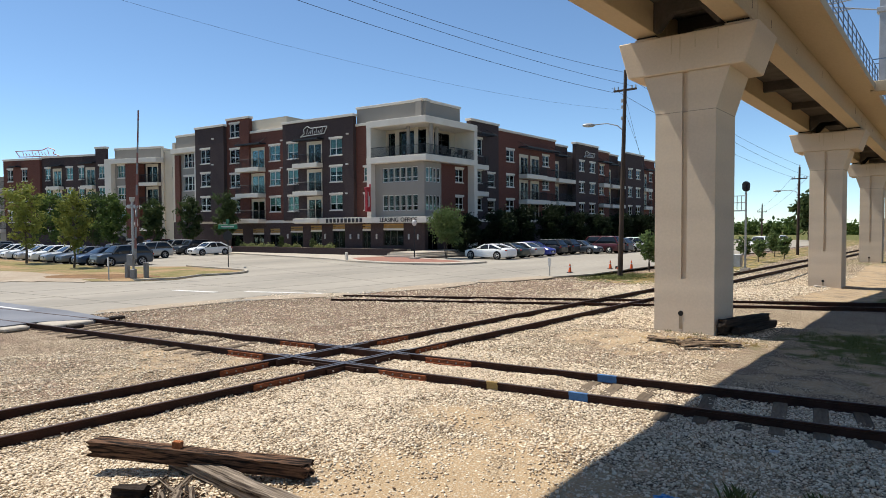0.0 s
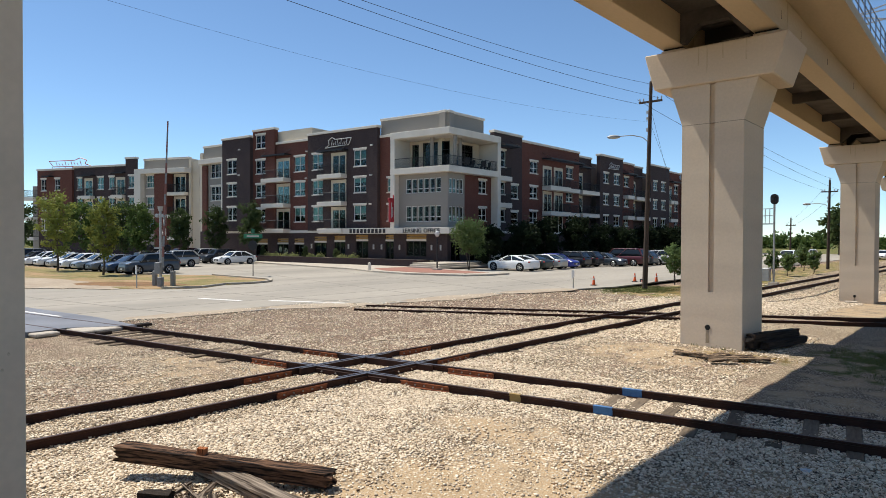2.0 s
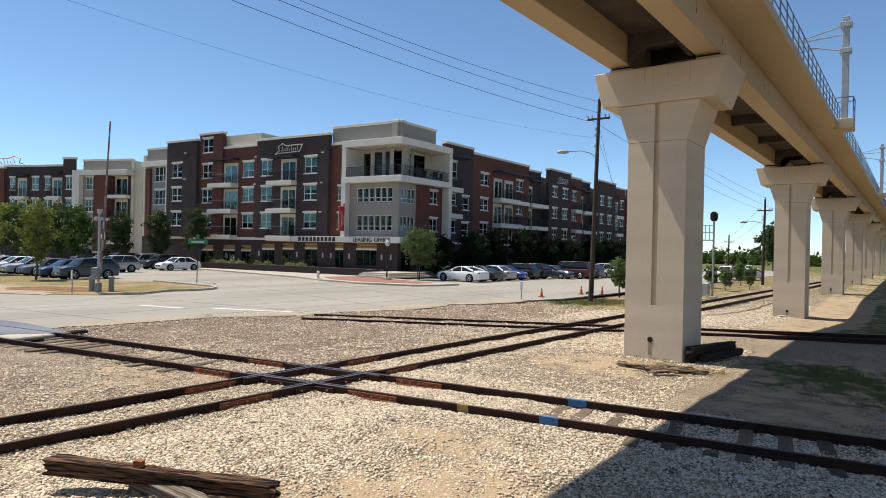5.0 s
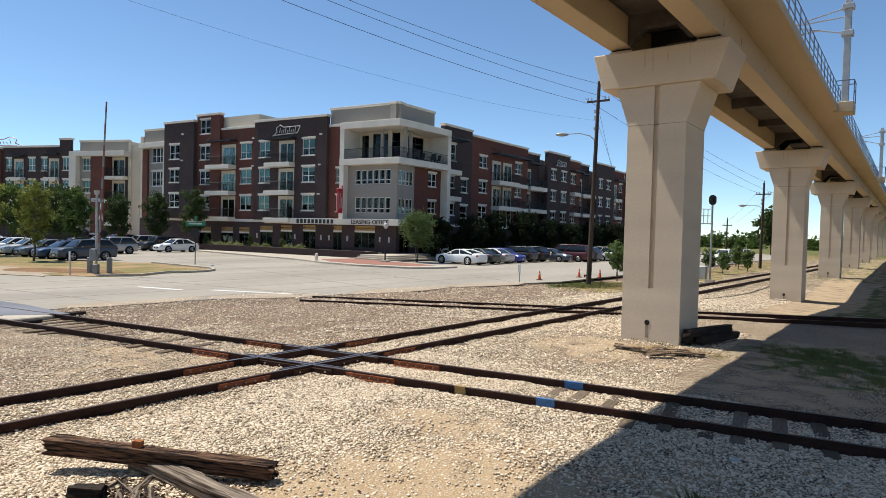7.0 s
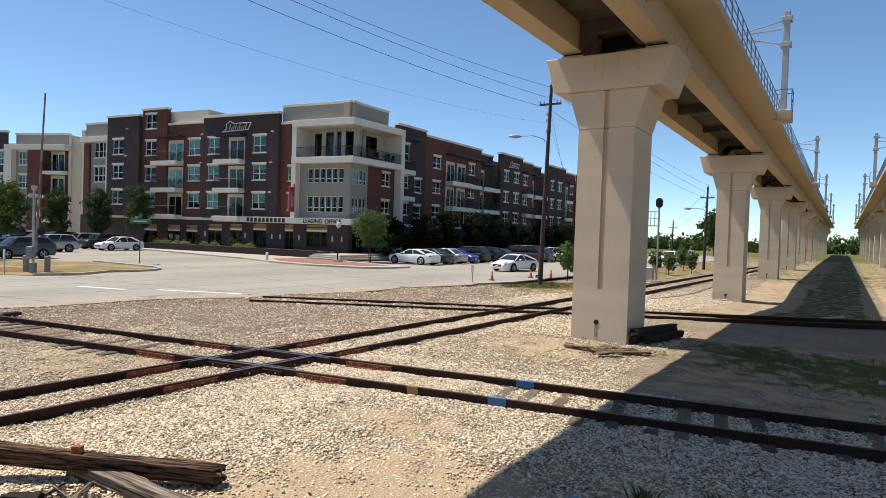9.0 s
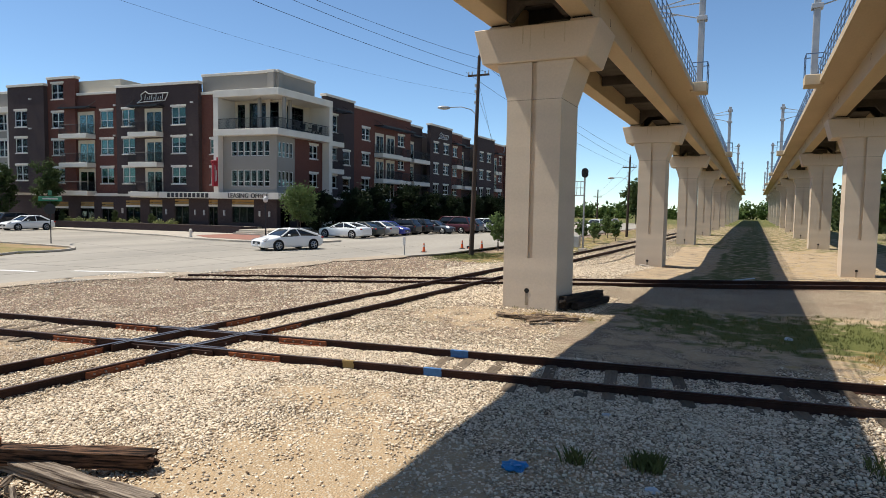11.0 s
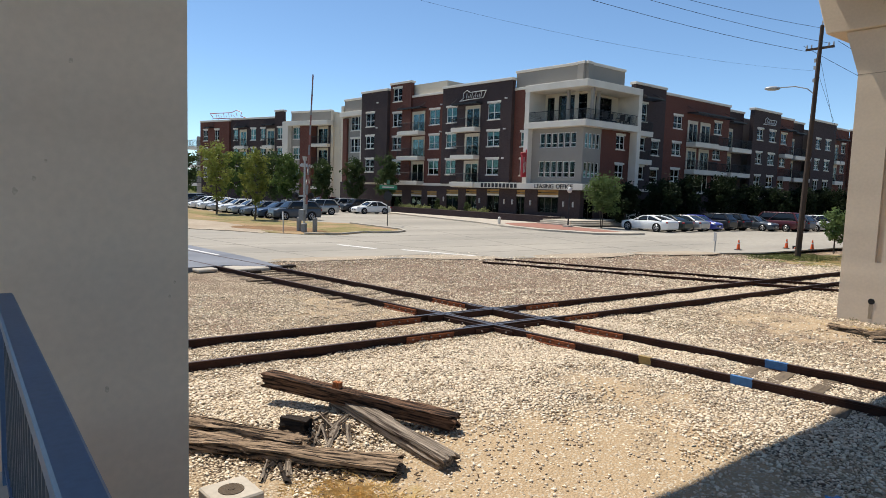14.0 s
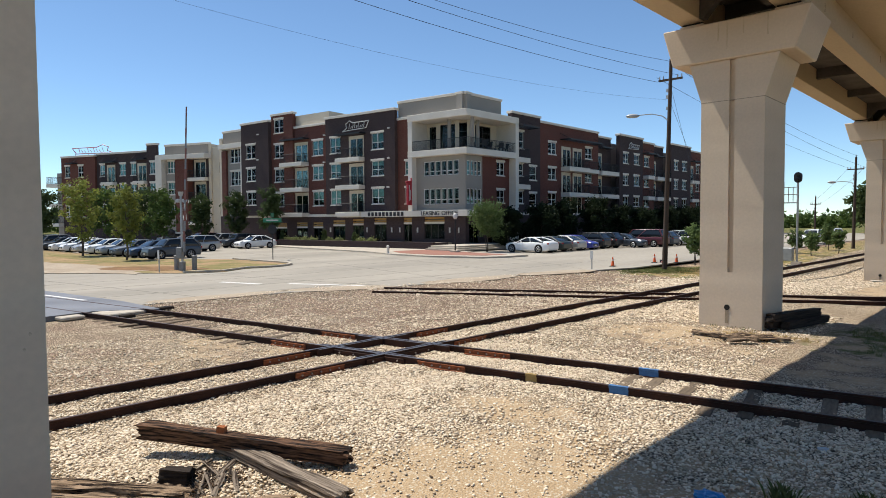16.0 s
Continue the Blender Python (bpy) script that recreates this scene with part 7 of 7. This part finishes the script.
M["stones"] = stone_shader()
scatter_stones()


def grass(name, spots, mat, seed, label, hmin=0.08, hmax=0.22, lean=0.5):
    """Tufts of thin bent blades. spots: x, y, radius in x, radius in y, how many."""
    r = random.Random(seed)
    verts, faces = [], []
    for cx, cy, rx, ry, n in spots:
        for _ in range(n):
            a, q = r.uniform(0, 6.28), math.sqrt(r.random()) if lean < 1 else abs(r.gauss(0, 0.6))
            tx, ty = cx + rx * q * math.cos(a), cy + ry * q * math.sin(a)
            for _ in range(7):
                x, y = tx + r.gauss(0, 0.04), ty + r.gauss(0, 0.04)
                z = height(x, y) + (0.1 if x < -34 else 0)
                h, d, w = r.uniform(hmin, hmax), r.uniform(0, 6.28), r.uniform(0.004, 0.009)
                bx, by = math.cos(d) * h * lean, math.sin(d) * h * lean
                px, py = -math.sin(d) * w, math.cos(d) * w
                k = len(verts)
                verts += [(x - px, y - py, z - 0.01), (x + px, y + py, z - 0.01), (x + bx * 0.4, y + by * 0.4, z + h * 0.65), (x + bx, y + by, z + h)]
                faces += [(k, k + 1, k + 2), (k + 2, k + 1, k + 3)]
    me = bpy.data.meshes.new(name)
    me.from_pydata(verts, [], faces)
    me.materials.append(mat)
    return tagged(new(name, me), label, "grass", kind="stuff")


grass("green_grass", [(-0.98, 7.45, 0.16, 0.14, 50), (-1.75, 7.2, 0.1, 0.1, 14), (1.6, 8.6, 0.3, 0.3, 16)], M["blade"], 14, "small green weed tufts on the gravel")
grass("green_grass", [(1.5, 17.5, 4.5, 2.2, 420), (-5.8, 18.05, 0.9, 0.15, 8), (-16.6, 38, 1.8, 4, 900), (5.5, 19.6, 6, 2.4, 900), (-2.0, 19.6, 1.4, 1.2, 200)], M["blade"], 4, "sparse green grass tufts in the viaduct's shade", 0.03, 0.1)
grass("dry_grass", [(-4.6, 17.3, 1.0, 0.4, 70), (4.5, 15.5, 2.5, 2.0, 700), (-14.5, 46, 1.5, 10, 900)], M["blade_dry"], 5, "dry straw-coloured grass on bare dirt", 0.03, 0.09)


grass("straw_grass", [(-4.75, 2.85, 0.75, 0.42, 900), (-5.2, 16.9, 1.2, 0.5, 120)], M["straw"], 6, "flat pale straw-coloured dead grass", 0.012, 0.04, 3.0)


# ---- the apartment block beyond ----
def build_far_block():
    b = empty("apartment_building", pose(0, 0, 0), "distant red and grey apartment block with a roof sign", "apartment building", "apartment buildings")
    F = pose(-98.5, 50.0, 0, 0, 0, 21) @ Matrix.Diagonal((1, 1, 1.17, 1))
    fl = ((9.6, 11.3), (6.6, 8.3), (3.6, 5.2))
    # grey head over the portal bay, with balconies set back beside a red brick pier
    section(b, F, -9.2, 0.0, 13.5, 0.9, M["panel_grey"], [], "grey panel wall", z0=11.9)
    wall(b, F, -3.5, 0.0, 0, 11.9, 1.2, M["brick_dark"], [], label="dark recessed balcony wall")
    for z in (8.85, 5.75, 2.7):
        balcony(b, F, -3.45, 0.15, z, 0.7, d=0.9, slab=0.45)
        loggia_out(b, F, -2.9, -0.9, z, 1.2)
    part("wall", boxes((-6.15, -3.5, -0.1, 1.2, 0, 11.45)), M["brick_red"], b, "red brick pier").matrix_basis = F
    part("portal_frame", boxes((-9.9, -8.55, -0.6, 0.6, 1.5, 11.5), (-9.9, 0.5, -0.6, 0.9, 11.5, 12.15), bevel=0.02), M["trim"], b, "off-white portal frame").matrix_basis = F
    section(b, F, -8.55, -6.15, 11.5, 0.3, M["panel_grey"], [(-8.1, -6.3)], "grey panel wall", z0=0.0, floors=fl, cols=3, seed=41)
    section(b, F, -12.0, -9.9, 13.7, -0.3, M["brick_dark"], [(-11.4, -10.1)], "dark brown brick wall", floors=fl, seed=42)
    section(b, F, -24.2, -12.0, 12.8, 0.2, M["brick_dark"], [(-23.45, -22.3), (-18.8, -17.4), (-16.2, -15.0)], "dark brown brick wall", floors=fl, seed=43)
    section(b, F, -32.5, -24.2, 12.6, -0.2, M["brick_red"], [(-31.6, -30.3), (-28.3, -27.0)], "red brick wall", floors=fl, seed=44)
    for z in (8.65, 5.6, 2.6):
        balcony(b, F, -22.2, -19.4, z, 0.2, d=1.0, slab=0.5)
        loggia_out(b, F, -21.4, -19.9, z, 0.2)
        balcony(b, F, -14.8, -12.3, z, 0.2, d=1.0, slab=0.5)
        loggia_out(b, F, -14.3, -12.7, z, 0.2)
        balcony(b, F, -35.5, -32.5, z, 0.2, d=1.2, slab=0.5)
    awning(b, F, -22.4, -19.2, 11.6, 0.2)
    awning(b, F, -15.0, -12.1, 11.8, 0.2)
    awning(b, F, -30.2, -28.4, 11.7, -0.2)
    wall(b, F, -32.5, -9.9, -0.3, 3.9, 0.0, M["brick_dark"], [], label="dark brick ground floor")
    part("end_wall", boxes((0.0, 0.5, 0.95, 12, -0.3, 13.5)), M["panel_cream"], b, "cream end wall").matrix_basis = F
    side = [(1.95, 2.85, z, z + 1.5) for z in (9.4, 6.5, 3.6)]
    wall(b, F, 0.5, 9.5, -0.3, 13.1, 1.2, M["panel_cream"], side, name="side_wall", label="cream side wall")
    for h in side:
        window(b, F, *h, y=1.2, cols=1, blind=0.3, dark=True, lintel=False, sill=False)
    part("roof", boxes((-32.4, -0.02, 1.8, 14, -0.2, 12.5)), M["panel_grey"], b, "flat grey roof").matrix_basis = F
    part("roof", boxes((-36, -32.42, 1.6, 14, -0.2, 10.5)), M["panel_grey"], b, "flat grey roof").matrix_basis = F
    ob = part("roof_sign", logo_bm(10.3, 1.5), M["sign_red"], b, "outlined roof sign seen from behind")
    ob.matrix_basis = F @ pose(-21.3, 1.5, 13.0) @ Matrix.Diagonal((-1, 1, 1, 1))
    part("sign_frame", boxes(*[(-31 + 1.6 * i, -30.94 + 1.6 * i, 1.5, 1.56, 12.4, 13.4) for i in range(6)]), M["mast_grey"], b, "thin steel sign frame").matrix_basis = F


build_far_block()


# ---- what moves ----
def motions():
    rows = [(0.0, -10.5, 138.0), (4.0, -15.5, 98.0), (6.5, -19.0, 74.0), (8.0, -21.6, 57.4), (8.5, -22.5, 52.8), (9.0, -23.4, 48.6), (9.2, -23.8, 46.8), (9.9, -25.2, 41.8), (10.6, -26.9, 36.6), (11.3, -28.55, 31.2), (11.5, -29.1, 29.6), (12.0, -30.1, 24.3), (12.5, -31.1, 18.6), (13.0, -31.7, 13.2), (13.5, -32.4, 7.8), (14.0, -33.0, 2.2), (16.0, -35.5, -20.0)]
    out, dist, turns = [], 0.0, []
    for i, (t, x, y) in enumerate(rows):
        a, b = rows[max(0, i - 1)], rows[min(len(rows) - 1, i + 1)]
        head = math.degrees(math.atan2(b[2] - a[2], b[1] - a[1]))
        out.append((t, pose(x, y, 0.015, 0, 0, head + 180)))
    walk(moving_car, out)
    # the wheels roll by the distance driven, in steps of less than a quarter turn
    steps = []
    for (t0, x0, y0), (t1, x1, y1) in zip(rows, rows[1:]):
        L = math.dist((x0, y0), (x1, y1))
        k = max(1, math.ceil(L / 0.48))
        steps += [(t0 + (t1 - t0) * i / k, L * i / k + dist) for i in range(k)]
        dist += L
    steps.append((rows[-1][0], dist))
    for wh, r in moving_wheels:
        base = wh.matrix_basis.copy()
        flip = 1 if base.to_euler().z < 1 else -1
        walk(wh, [(t, base @ pose(0, 0, 0, 0, -flip * math.degrees(s / r), 0)) for t, s in steps])


motions()
